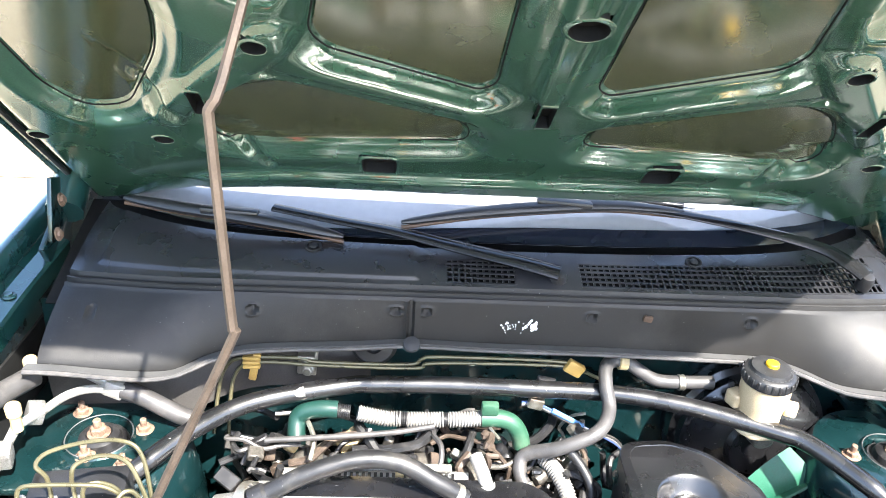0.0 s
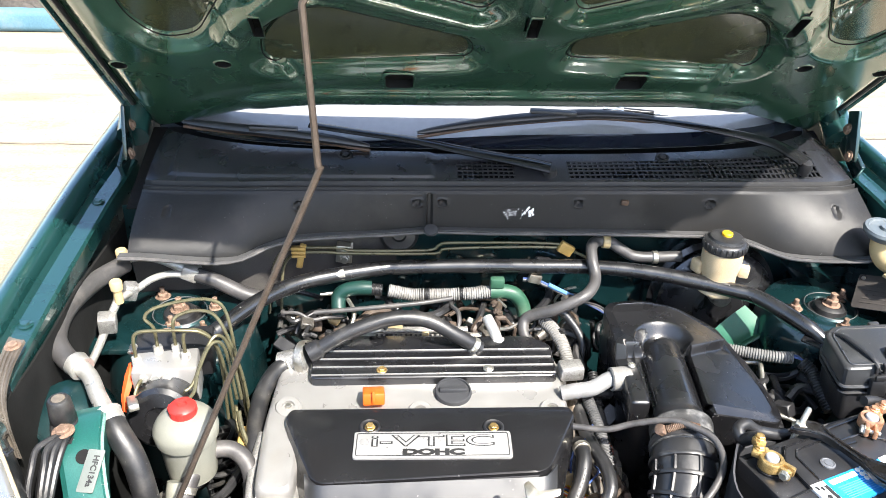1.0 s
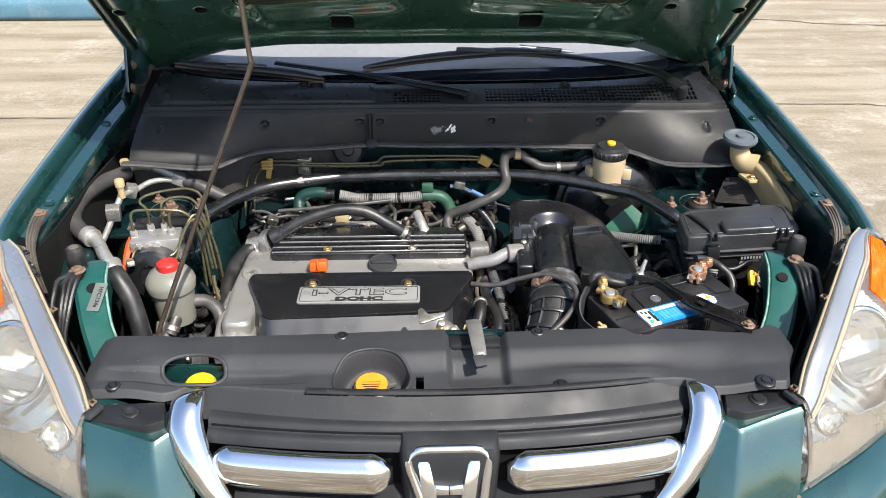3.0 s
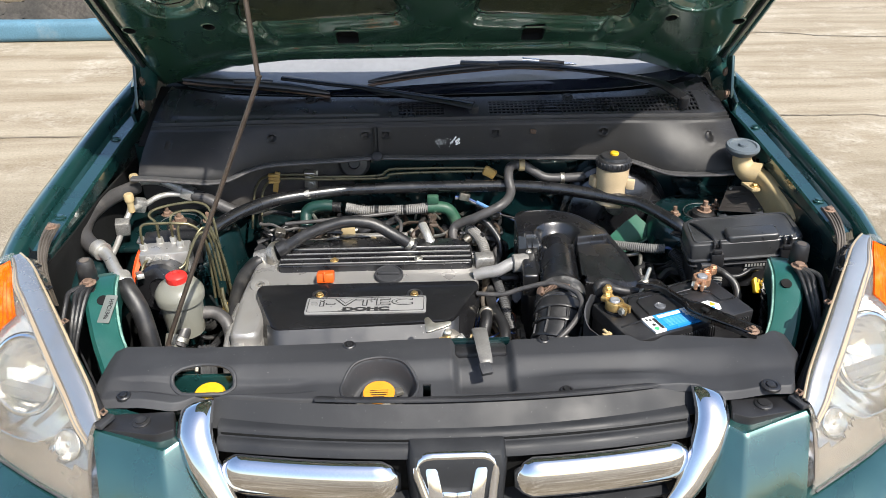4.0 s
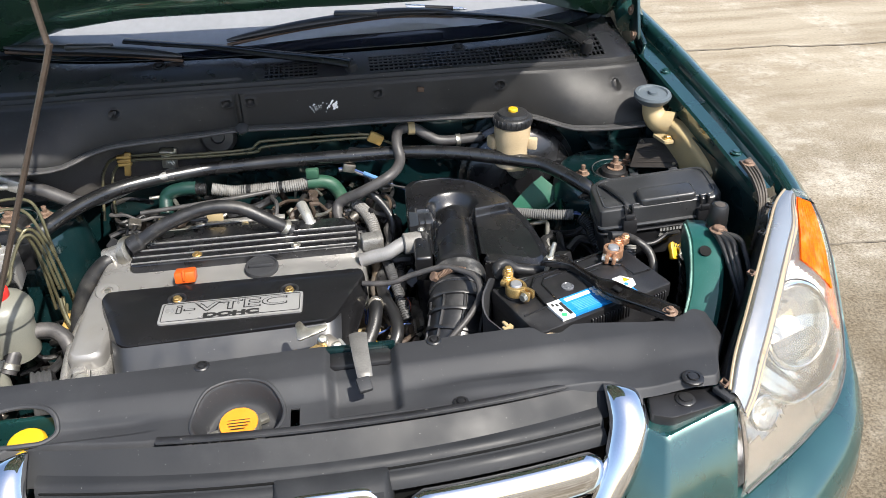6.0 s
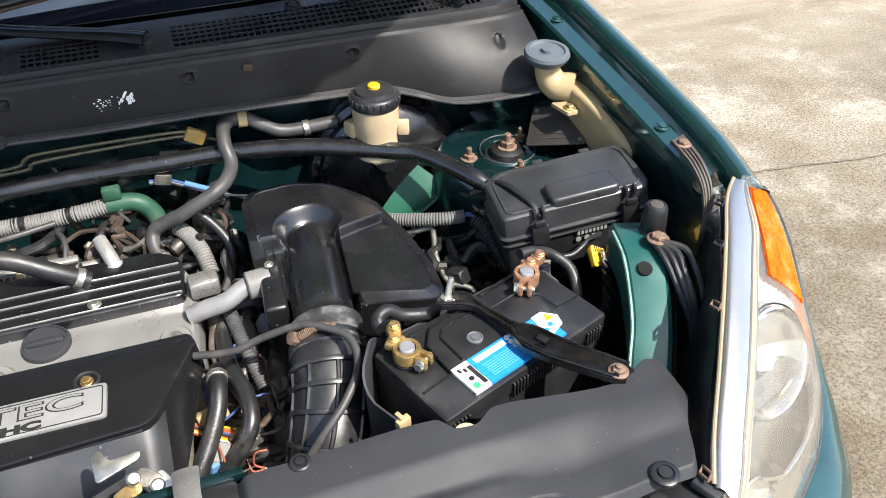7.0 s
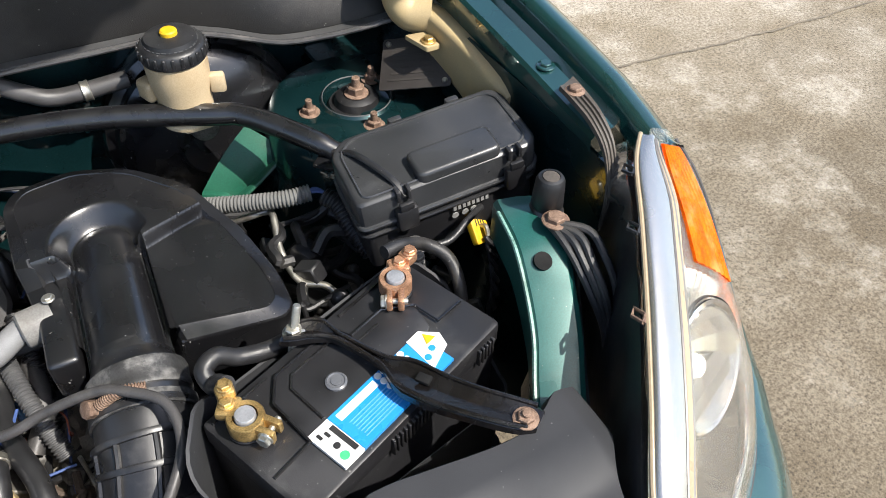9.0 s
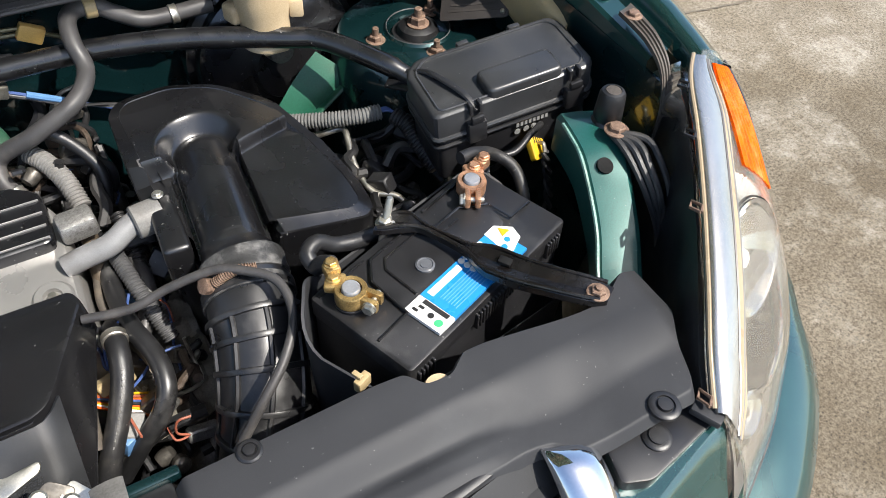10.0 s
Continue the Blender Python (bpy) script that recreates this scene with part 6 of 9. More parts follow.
lathe(bm, [(0.012, -0.016), (0.040, -0.016), (0.042, -0.014), (0.039, -0.010), (0.042, -0.006), (0.039, -0.002), (0.042, 0.002), (0.039, 0.006), (0.042, 0.010), (0.041, 0.013), (0.034, 0.014), (0.030, 0.006), (0.014, 0.005), (0.012, 0.014), (0.001, 0.014)], (-0.445, 0.215, 0.745), (-0.9, -0.3, 0.15), 40)
part("wheel", bm, DUSTY, pulley)
bm = B()
hexbolt(bm, (-0.457, 0.211, 0.747), 0.008, 0.008, (-0.9, -0.3, 0.15))
part("hub_bolt", bm, STEEL, pulley)

# ---- air box ----
air = thing("air_cleaner_box", "satin black plastic air cleaner box with an arched duct", "air box", (0.26, 0.42, 0.6))
AIRP = rounded([(0.157, 0.555), (0.172, 0.580), (0.230, 0.588), (0.290, 0.562), (0.338, 0.515), (0.372, 0.445), (0.385, 0.365), (0.383, 0.322), (0.370, 0.309), (0.266, 0.313), (0.255, 0.326), (0.188, 0.335), (0.166, 0.352), (0.156, 0.40), (0.153, 0.46)], 0.014, 3)


def air_z(x, y):
    return 0.866 - 0.17 * max(0, x - 0.27) - 0.09 * max(0, 0.45 - y) - 0.10 * max(0, y - 0.54)


def shrink(poly, d):
    cx, cy = sum(p[0] for p in poly) / len(poly), sum(p[1] for p in poly) / len(poly)
    out = []
    for x, y in poly:
        r = math.hypot(x - cx, y - cy)
        f = (r - d) / r
        out.append((cx + (x - cx) * f, cy + (y - cy) * f))
    return out


def duct_dx(x, y):
    return x - (0.219 + 0.018 * (y - 0.29) / 0.2)


def crease_d(x, y):
    return (y - 0.438) - (x - 0.272) * 0.46 if x > 0.225 else y - 0.450


def rim_z(x, y):
    low = 0.0 if x > 0.2 else 0.012
    dc = crease_d(x, y)
    z = air_z(x, y) + 0.014 * sstep(-0.004, 0.004, dc) - low * sstep(0.004, -0.004, dc)
    return z - 0.034 * sstep(0.048, 0.040, abs(duct_dx(x, y))) * sstep(0.42, 0.40, y)


bm = B()
rings = [[Vector((x, y, 0.62)) for x, y in shrink(AIRP, 0.012)], [Vector((x, y, air_z(x, y) - 0.045)) for x, y in AIRP], [Vector((x, y, rim_z(x, y) - 0.0060)) for x, y in AIRP],
         [Vector((x, y, rim_z(x, y) - 0.0040)) for x, y in shrink(AIRP, 0.0014)], [Vector((x, y, rim_z(x, y) - 0.0010)) for x, y in shrink(AIRP, 0.013)], [Vector((x, y, rim_z(x, y) + 0.0004)) for x, y in shrink(AIRP, 0.017)]]
for f in (0.023, 0.030):
    rings.append([Vector((x, y, rim_z(x, y) - 0.01)) for x, y in shrink(AIRP, f)])
ring_loft(bm, rings)
lid = part("lid", bm, SATIN, air, "", 20)
# top of the lid: raised rear, lower front panels, half-round duct under a horseshoe shoulder


def lid_z(x, y):
    low = 0.0 if x > 0.2 else 0.012
    dc = crease_d(x, y)
    z = air_z(x, y) + 0.014 * sstep(-0.004, 0.004, dc) - low * sstep(0.004, -0.004, dc)
    dx = abs(duct_dx(x, y))
    r = 0.036
    crest = 0.874 - 0.05 * max(0, 0.42 - y)
    duct = crest - r + math.sqrt(max(r * r - dx * dx, 0.0002))
    groove = crest - 0.030
    if y < 0.445:
        if dx < 0.0345:
            return duct
        return max(groove, z - 0.04) + (z - max(groove, z - 0.04)) * sstep(0.0385, 0.0405, dx)
    d = dx if y < 0.462 else math.hypot(dx, y - 0.462)
    back = sstep(0.445, 0.462, y)
    inner = duct if y < 0.462 else crest - r + math.sqrt(max(r * r - d * d, 0.0002))
    if d < 0.030:
        return inner
    floor = crest - r + math.sqrt(r * r - 0.030 ** 2)
    return floor + (z - floor) * sstep(0.030, 0.0405 + 0.010 * back, d)


bm = B()
LIDP = shrink(AIRP, 0.0155)
lean = lambda u, y: u + 0.018 * (y - 0.29) / 0.2
sheet(bm, span(0.122, 0.390, 268), span(0.300, 0.595, 180), lambda u, y: Vector((lean(u, y), y, lid_z(lean(u, y), y) - 0.0006)), 0, lambda u, y: inside(LIDP, lean(u, y), y) < 0 and not (abs(u - 0.219) < 0.0385 and 0.31 < y < 0.42))
part("lid_top", bm, SATIN, air, "", 32)
bm = B()
tube(bm, [(0.2222, 0.335, 0.8338), (0.2210, 0.318, 0.8305), (0.2195, 0.303, 0.8270), (0.2165, 0.280, 0.8200)], lambda t: 0.0362 + 0.0085 * sstep(0.1, 0.6, t), 36, 6)
part("outlet", bm, SATIN, air, "duct outlet")
bm = B()
tube(bm, [(0.2200, 0.310, 0.8285), (0.2190, 0.298, 0.8255), (0.2175, 0.288, 0.8225)], lambda t: 0.0462 + 0.0006 * math.sin(t * 9), 36, 6)
part("scuffed_rim", bm, SCUFF, air, "scuffed grey outlet rim")
bm = B()
hexbolt(bm, (0.172, 0.420, 0.858), 0.004, 0.004)
part("lid_screw", bm, STEEL, air)
bm = B()
box(bm, (0.170, 0.385, 0.826), (0.030, 0.09, 0.05), (0, 0, -4), bev=0.006, seg=3)
part("resonator_boss", bm, SATIN, air)
bm = B()
lathe(bm, [(0.019, -0.01), (0.019, 0.02), (0.016, 0.022), (0.015, 0.006)], (0.160, 0.415, 0.836), (-1, -0.1, 0), 20)
part("breather_port", bm, LOOM_GREY, air, "bright hose end ring")

boot = thing("intake_boot", "ribbed black rubber intake boot with a rusty clamp", "intake hose", (0.19, 0.22, 0.7))
BP = [(0.218, 0.292, 0.820), (0.213, 0.265, 0.812), (0.205, 0.225, 0.792), (0.190, 0.185, 0.760), (0.170, 0.155, 0.715), (0.150, 0.14, 0.66)]
bm = B()
tube(bm, BP, lambda t: 0.0455 + (0.003 if 0.10 < t < 0.15 else 0), 36, 14)
part("sleeve", bm, BOOT, boot)
bm = B()
tube(bm, [Vector((0.2165, 0.283, 0.817)), Vector((0.2140, 0.270, 0.8135))], 0.0485, 36, 2)
part("clamp_band", bm, SCUFF, boot, "scuffed grey clamp zone")
bm = B()
lathe(bm, [(0.0085, -0.010), (0.0085, 0.006), (0.005, 0.007)], (0.178, 0.279, 0.852), (-0.8, -0.2, 0.6), 8)
part("clamp_screw", bm, RUST, boot)
bm = B()
ribbed(bm, [(0.184, 0.276, 0.856), (0.205, 0.270, 0.870), (0.226, 0.266, 0.868)], 0.0055, 0.0024, 0.0014, 10)
part("clamp_spring", bm, RUST, boot)
c = spline(BP, 14)
for k in (0.26, 0.36, 0.48, 0.60, 0.72, 0.84):
    p = c[int(k * (len(c) - 1))]
    t = (c[int(k * (len(c) - 1)) + 2] - p).normalized()
    side = t.cross(Vector((0, 0, 1))).normalized()
    up = side.cross(t)
    bm = B()
    rings = []
    for i in range(36):
        a = 2 * math.pi * i / 36
        o = side * math.cos(a) + up * math.sin(a)
        rings.append([p + o * 0.0445 - t * 0.0035, p + o * 0.0498 - t * 0.0028, p + o * 0.0505, p + o * 0.0498 + t * 0.0028, p + o * 0.0445 + t * 0.0035])
    ring_loft(bm, rings, True, False, True)
    part("hoop_rib", bm, BOOT, boot)
for ang in (20, 62, 105, 148):
    bm = B()
    pts = []
    for k in span(0.27, 0.86, 14):
        i = int(k * (len(c) - 3))
        p, t = c[i], (c[i + 2] - c[i]).normalized()
        side = t.cross(Vector((0, 0, 1))).normalized()
        up = side.cross(t)
        pts.append(p + (side * math.cos(radians(ang)) + up * math.sin(radians(ang))) * 0.0465)
    tube(bm, pts, 0.0028, 6, 2)
    part("spine_rib", bm, BOOT, boot)

# ---- battery ----
bat = thing("battery", "black car battery with a blue and white label", "battery", (0.403, 0.191, 0.67))
BM = Matrix.Translation((0.395, 0.188, 0.0)) @ Euler((0, 0, radians(20.5))).to_matrix().to_4x4()
bm = B()
prism(bm, rounded([(-0.124, -0.062), (0.122, -0.062), (0.122, 0.062), (-0.124, 0.062)], 0.004, 3), 0.665, 0.850, 0.002, m=BM)
part("case", bm, PLASTIC, bat)
bm = B()
prism(bm, rounded([(-0.126, -0.064), (0.124, -0.064), (0.124, 0.064), (-0.126, 0.064)], 0.006, 3), 0.848, 0.872, 0.003, m=BM)
blid = part("lid", bm, PLASTIC, bat)
bm = B()
prism(bm, rounded([(-0.080, -0.020), (0.075, -0.020), (0.085, 0.010), (0.060, 0.030), (0.02, 0.030), (0.014, 0.050), (-0.055, 0.050), (-0.075, 0.030)], 0.006, 3), 0.870, 0.8755, 0.0015, m=BM)
part("vent_cover", bm, PLASTIC, blid)
for pts in ([(-0.120, -0.020), (-0.080, -0.020), (-0.075, 0.030), (-0.055, 0.050), (0.014, 0.050), (0.020, 0.030), (0.060, 0.030), (0.085, 0.010), (0.085, -0.020), (0.118, -0.020)],
            [(-0.120, 0.056), (-0.060, 0.056)], [(0.030, 0.056), (0.118, 0.056)], [(-0.058, -0.012), (-0.055, 0.030), (-0.045, 0.040), (0.004, 0.040), (0.010, 0.022), (0.045, 0.020)]):
    bm = B()
    tube(bm, [BM @ Vector((x, y, 0.8735 if abs(y) > 0.055 or abs(x) > 0.09 else 0.8762)) for x, y in pts], 0.0016, 6, 1, smooth=False)
    part("lid_ridge", bm, SATIN, blid)
for sy in (-1, 1):
    for x0, x1 in ((-0.116, -0.090), (-0.03, 0.045) if sy < 0 else (-0.01, 0.03), (0.090, 0.116)):
        bm = B()
        k = int((x1 - x0) / 0.005)
        for i in range(k):
            box(bm, BM @ Vector((x0 + 0.005 * i, sy * 0.0655, 0.852)), (0.0028, 0.005, 0.022), (0, 0, 20.5), bev=0.0008, seg=1)
        finish("edge_ribs", bm, PLASTIC, blid, doubles=False)
bm = B()
lathe(bm, [(0.0098, 0), (0.0098, 0.002), (0.008, 0.0030), (0.007, 0.0020), (0.005, 0.0020), (0.0048, 0.003), (0.001, 0.0031)], BM @ Vector((-0.025, 0.005, 0.8755)), (0, 0, 1), 28)
part("charge_eye", bm, material("grey_indicator", (0.10, 0.105, 0.115), 0.25, 0, 0.1, 40, 500, 0.02), blid)
LZ = 0.8765
PALE_BLUE = material("pale_blue_print", (0.10, 0.34, 0.68), 0.4, 0, 0.1, 50, 600, 0.02)
bm = B()
prism(bm, [(-0.056, -0.058), (0.060, -0.058), (0.060, -0.015), (-0.056, -0.015)], LZ - 0.004, LZ, 0, m=BM)
blab = part("label", bm, BLUE_LABEL, bat, "blue printed battery label")
bm = B()
prism(bm, [(-0.079, -0.058), (-0.0565, -0.058), (-0.0565, -0.015), (-0.079, -0.015)], LZ - 0.004, LZ, 0, m=BM)
prism(bm, [(-0.050, -0.026), (-0.004, -0.026), (-0.004, -0.0185), (-0.050, -0.0185)], LZ, LZ + 0.0004, 0, m=BM)
part("label_white", bm, WHITE, blab)
bm = B()
prism(bm, [(0.040, -0.052), (0.068, -0.044), (0.074, -0.030), (0.062, -0.014), (0.046, -0.014)], LZ, LZ + 0.0006, 0, m=BM)
part("label_corner", bm, WHITE, blab, "white corner with warning signs")
for i, (x, y) in enumerate([(0.012 + 0.0075 * (k % 5), -0.019 - 0.0075 * (k // 5)) for k in range(13)] + [(0.056, -0.040), (0.066, -0.036)]):
    bm = B()
    lathe(bm, [(0.0034, 0), (0.0034, 0.0012), (0.001, 0.0013)], BM @ Vector((x - 0.01, y, LZ)), (0, 0, 1), 12)
    part("warning_dot", bm, WHITE if i < 13 else BLUE_LABEL, blab)
bm = B()
prism(bm, [(0.056, -0.030), (0.068, -0.030), (0.062, -0.019)], LZ + 0.0007, LZ + 0.0012, 0, m=BM)
part("warning_sign", bm, CAP_YELLOW, blab)
bm = B()
lathe(bm, [(0.0042, 0), (0.0042, 0.0008), (0.001, 0.0009)], BM @ Vector((-0.071, -0.050, LZ)), (0, 0, 1), 14)
part("green_dot", bm, material("green_print", (0.05, 0.5, 0.16), 0.5), blab)
bm = B()
lathe(bm, [(0.0032, 0), (0.0032, 0.0008), (0.001, 0.0009)], BM @ Vector((-0.069, -0.039, LZ)), (0, 0, 1), 14)
part("black_dot", bm, INK, blab)
for x, y, w, h in ((-0.0600, -0.038, 0.005, 0.030), (-0.067, -0.026, 0.003, 0.006), (-0.073, -0.023, 0.003, 0.006)):
    bm = B()
    box(bm, BM @ Vector((x, y, LZ + 0.0004)), (w, h, 0.0008), (0, 0, 20.5), bev=0)
    part("print_bar", bm, INK, blab)
for k in range(7):
    bm = B()
    box(bm, BM @ Vector((-0.012 - 0.004 * (k % 3), -0.032 - 0.0032 * k, LZ + 0.0003)), (0.070 - 0.009 * (k % 3), 0.0009, 0.0006), (0, 0, 20.5), bev=0)
    part("print_bar", bm, PALE_BLUE, blab)


def terminal(lx, ly, mat, label, ang):
    c = BM @ Vector((lx, ly, 0.872))
    t = thing("battery_terminal", label, "terminal clamp", c, group="battery terminals")
    bm = B()
    lathe(bm, [(0.016, 0), (0.0165, 0.004), (0.012, 0.006)], c, (0, 0, 1), 24)
    part("post_base", bm, PLASTIC, t)
    bm = B()
    lathe(bm, [(0.0098, 0), (0.0090, 0.022), (0.0080, 0.0235), (0.001, 0.0235)], c, (0, 0, 1), 24)
    part("lead_post", bm, LEAD, t)
    bm = B()
    lathe(bm, [(0.0102, 0.006), (0.0160, 0.006), (0.0162, 0.019), (0.0150, 0.021), (0.0104, 0.021)], c, (0, 0, 1), 28, caps=False)
    r = Euler((0, 0, radians(ang))).to_matrix()
    for k in (-1, 1):
        box(bm, c + r @ Vector((0.021, k * 0.0055, 0.0135)), (0.018, 0.006, 0.014), (0, 0, ang), bev=0.0015)
    box(bm, c + r @ Vector((-0.018, 0.003, 0.016)), (0.020, 0.020, 0.010), (0, 0, ang + 20), bev=0.003)
    box(bm, c + r @ Vector((-0.026, 0.012, 0.022)), (0.016, 0.014, 0.012), (0, 0, ang + 50), bev=0.003)
    part("clamp", bm, mat, t)
    bm = B()
    hexbolt(bm, c + r @ Vector((0.023, -0.008, 0.0135)), 0.0058, 0.006, r @ Vector((0, -1, 0)), washer=1.2, stud=0.0)
    lathe(bm, [(0.003, 0), (0.003, 0.024)], c + r @ Vector((0.023, 0.012, 0.0135)), r @ Vector((0, -1, 0)), 10)
    part("clamp_bolt", bm, STEEL, t)
    for k, (a, b, z) in enumerate(((-0.020, 0.004, 0.021), (-0.027, 0.014, 0.028))):
        bm = B()
        hexbolt(bm, c + r @ Vector((a, b, z)), 0.0055, 0.005, washer=1.3)
        part("eyelet_nut", bm, mat, t)


terminal(-0.103, 0.030, BRASS, "yellow brass battery clamp on the lead post", -52)
terminal(0.088, 0.036, COPPER, "coppery corroded battery clamp with white residue", -118)

tray = thing("battery_tray", "dusty black plastic battery tray", "battery tray", (0.40, 0.19, 0.64))
bm = B()
prism(bm, rounded([(-0.140, -0.082), (0.135, -0.085), (0.150, 0.05), (0.135, 0.078), (-0.10, 0.080), (-0.15, 0.03)], 0.02, 4), 0.640, 0.662, 0.004, m=BM)
part("base", bm, PLASTIC, tray)
bm = B()
wallp = rounded([(-0.142, -0.074), (0.128, -0.078), (0.152, 0.02), (0.138, 0.076), (0.04, 0.078), (-0.105, 0.078), (-0.158, 0.03)], 0.02, 4)
rings = []
for (x, y) in wallp + wallp[:1]:
    h = 0.815 + 0.045 * sstep(-0.06, -0.13, x) + 0.03 * sstep(0.0, 0.06, y) - 0.05 * sstep(0.02, 0.1, x) * sstep(0.0, -0.05, y)
    c = Vector((x, y)).normalized()
    rings.append([BM @ Vector((x, y, 0.655)), BM @ Vector((x + c.x * 0.006, y + c.y * 0.006, h)), BM @ Vector((x + c.x * 0.009, y + c.y * 0.009, h + 0.001)), BM @ Vector((x - c.x * 0.001, y - c.y * 0.001, 0.655))])
ring_loft(bm, rings, False)
part("side_wall", bm, PLASTIC_GREY, tray)

hold = thing("battery_hold_down", "greasy black steel battery hold-down bar with rusty bolt", "battery bracket", (0.41, 0.16, 0.89))
bm = B()
rows = []
HP = [(0, 0.350, 0.246, 0.886, 0.014), (0.08, 0.364, 0.241, 0.887, 0.019), (0.17, 0.376, 0.234, 0.888, 0.015), (0.25, 0.388, 0.219, 0.887, 0.0042), (0.40, 0.400, 0.198, 0.886, 0.0042), (0.49, 0.411, 0.174, 0.888, 0.007), (0.56, 0.422, 0.148, 0.892, 0.024), (0.68, 0.436, 0.118, 0.898, 0.023), (0.80, 0.452, 0.093, 0.903, 0.021), (0.92, 0.472, 0.068, 0.906, 0.020), (0.98, 0.484, 0.056, 0.906, 0.018), (1, 0.489, 0.051, 0.906, 0.012)]
for k in span(0, 1, 30):
    x, y, z, w = lerp_table(HP, k)
    d = Vector((0.13, -0.20, 0)).normalized()
    n = Vector((-d.y, d.x, 0))
    rows.append([Vector((x, y, z)) + n * w * a + Vector((0, 0, b)) for a, b in ((-0.78, -0.005), (-0.72, 0.001), (-0.5, 0.004), (0, 0.0), (0.5, 0.004), (0.72, 0.001), (0.78, -0.005))])
ring_loft(bm, rows, False)
bmesh.ops.solidify(bm, geom=bm.faces[:], thickness=0.002)
part("bar", bm, material("greasy_black_steel", (0.009, 0.008, 0.008), 0.24, 0.2, 0.5, 40, 300, 0.5, spec=0.9, dirt=(0.05, 0.035, 0.025), dirt_amount=0.3), hold, "", 30)
for a in (-0.62, 0.62):
    bm = B()
    pts = []
    for k in span(0.02, 0.98, 24):
        x, y, z, w = lerp_table(HP, k)
        pts.append(Vector((x, y, z + 0.004)) + Vector((0.84, 0.545, 0)) * w * a)
    tube(bm, pts, 0.0022, 8, 2)
    part("bar_flange", bm, bpy.data.materials["greasy_black_steel"], hold)
bm = B()
hexbolt(bm, (0.478, 0.057, 0.909), 0.0068, 0.006, washer=1.6, stud=0.003)
part("bolt", bm, RUST, hold)
bm = B()
lathe(bm, [(0.004, -0.03), (0.004, 0.030), (0.003, 0.032)], (0.357, 0.244, 0.886), (0.25, 0.1, 1), 12)
hexbolt(bm, (0.357, 0.244, 0.886), 0.007, 0.008, washer=1.5)
part("j_bolt", bm, STEEL, hold)
bm = B()
box(bm, (0.430, 0.136, 0.8985), (0.013, 0.009, 0.004), (0, 0, -56), bev=0.001)
# dark block on the bar, painted as the shade of a slot
part("slot", bm, DARK, hold)

# ---- fuse box ----
fuse = thing("fuse_box", "dusty black under-bonnet fuse box with clipped lid", "fuse box", (0.58, 0.38, 0.83))
FM = Matrix.Translation((0.580, 0.381, 0.905)) @ Euler((radians(2), radians(-7.0), radians(-6.5))).to_matrix().to_4x4()
FP = rounded([(-0.105, -0.052), (0.095, -0.052), (0.105, -0.040), (0.105, 0.040), (0.095, 0.055), (-0.085, 0.055), (-0.105, 0.035)], 0.010, 3)
bm = B()
prism(bm, shrink(FP, 0.004), -0.085, -0.018, 0.001, m=FM)
part("base", bm, PLASTIC, fuse)
bm = B()
prism(bm, FP, -0.020, 0.018, 0.006, 3, m=FM)
flid = part("lid", bm, FUSE, fuse, "", 30)
bm = B()
tube(bm, [FM @ Vector((x, y, 0.0185)) for x, y in [(x * 0.90, y * 0.84) for x, y in FP + FP[:1]]], 0.0016, 6, 1, smooth=False, caps=False)
part("lid_bead", bm, FUSE, flid)
for x in (-0.02, 0.05):
    bm = B()
    box(bm, (x, 0.058, 0.006), (0.016, 0.008, 0.022), bev=0.002, m=FM)
    part("hinge_lug", bm, FUSE, flid)
bm = B()
prism(bm, rounded([(-0.035, -0.0505), (0.060, -0.0505), (0.060, -0.010), (-0.035, -0.010)], 0.009, 4), 0.010, 0.029, 0.005, 3, m=FM)
part("raised_bay", bm, FUSE, flid)
bm = B()
tube(bm, [FM @ Vector((x, y, -0.018)) for x, y in FP + FP[:1]], 0.0036, 8, 1, smooth=False, caps=False)
part("lid_rim", bm, FUSE, flid)
bm = B()
tube(bm, [FM @ Vector((x, y, -0.030)) for x, y in FP + FP[:1]], 0.0026, 8, 1, smooth=False, caps=False)
part("base_rim", bm, PLASTIC, fuse)
for x in (-0.055, 0.072):
    bm = B()
    box(bm, (x, -0.056, -0.016), (0.024, 0.012, 0.030), bev=0.003, m=FM)
    box(bm, (x, -0.060, 0.004), (0.016, 0.006, 0.010), bev=0.002, m=FM)
    box(bm, (x - 0.006, -0.052, 0.016), (0.004, 0.010, 0.014), bev=0.001, m=FM)
    box(bm, (x + 0.006, -0.052, 0.016), (0.004, 0.010, 0.014), bev=0.001, m=FM)
    part("latch_clip", bm, PLASTIC, fuse)
bm = B()
tube(bm, [FM @ Vector(p) for p in ((-0.098, 0.045, 0.012), (-0.080, 0.018, 0.022), (-0.060, -0.03, 0.022), (-0.052, -0.054, 0.012))], 0.0042, 8, 5, flat=0.6)
part("strap", bm, RUBBER, fuse)
for k in range(8):
    bm = B()
    box(bm, (0.0 + 0.0055 * k, -0.0535, -0.034), (0.0035, 0.001, 0.008), bev=0, m=FM)
    part("print_bar", bm, material("grey_print", (0.25, 0.25, 0.24), 0.6) if k == 0 else bpy.data.materials["grey_print"], fuse)
for x in (0.0, 0.012, 0.022):
    bm = B()
    lathe(bm, [(0.004, 0), (0.004, 0.001), (0.001, 0.001)], FM @ Vector((x, -0.0525, -0.046)), FM.to_3x3() @ Vector((0, -1, 0)), 12)
    part("print_mark", bm, bpy.data.materials["grey_print"], fuse)

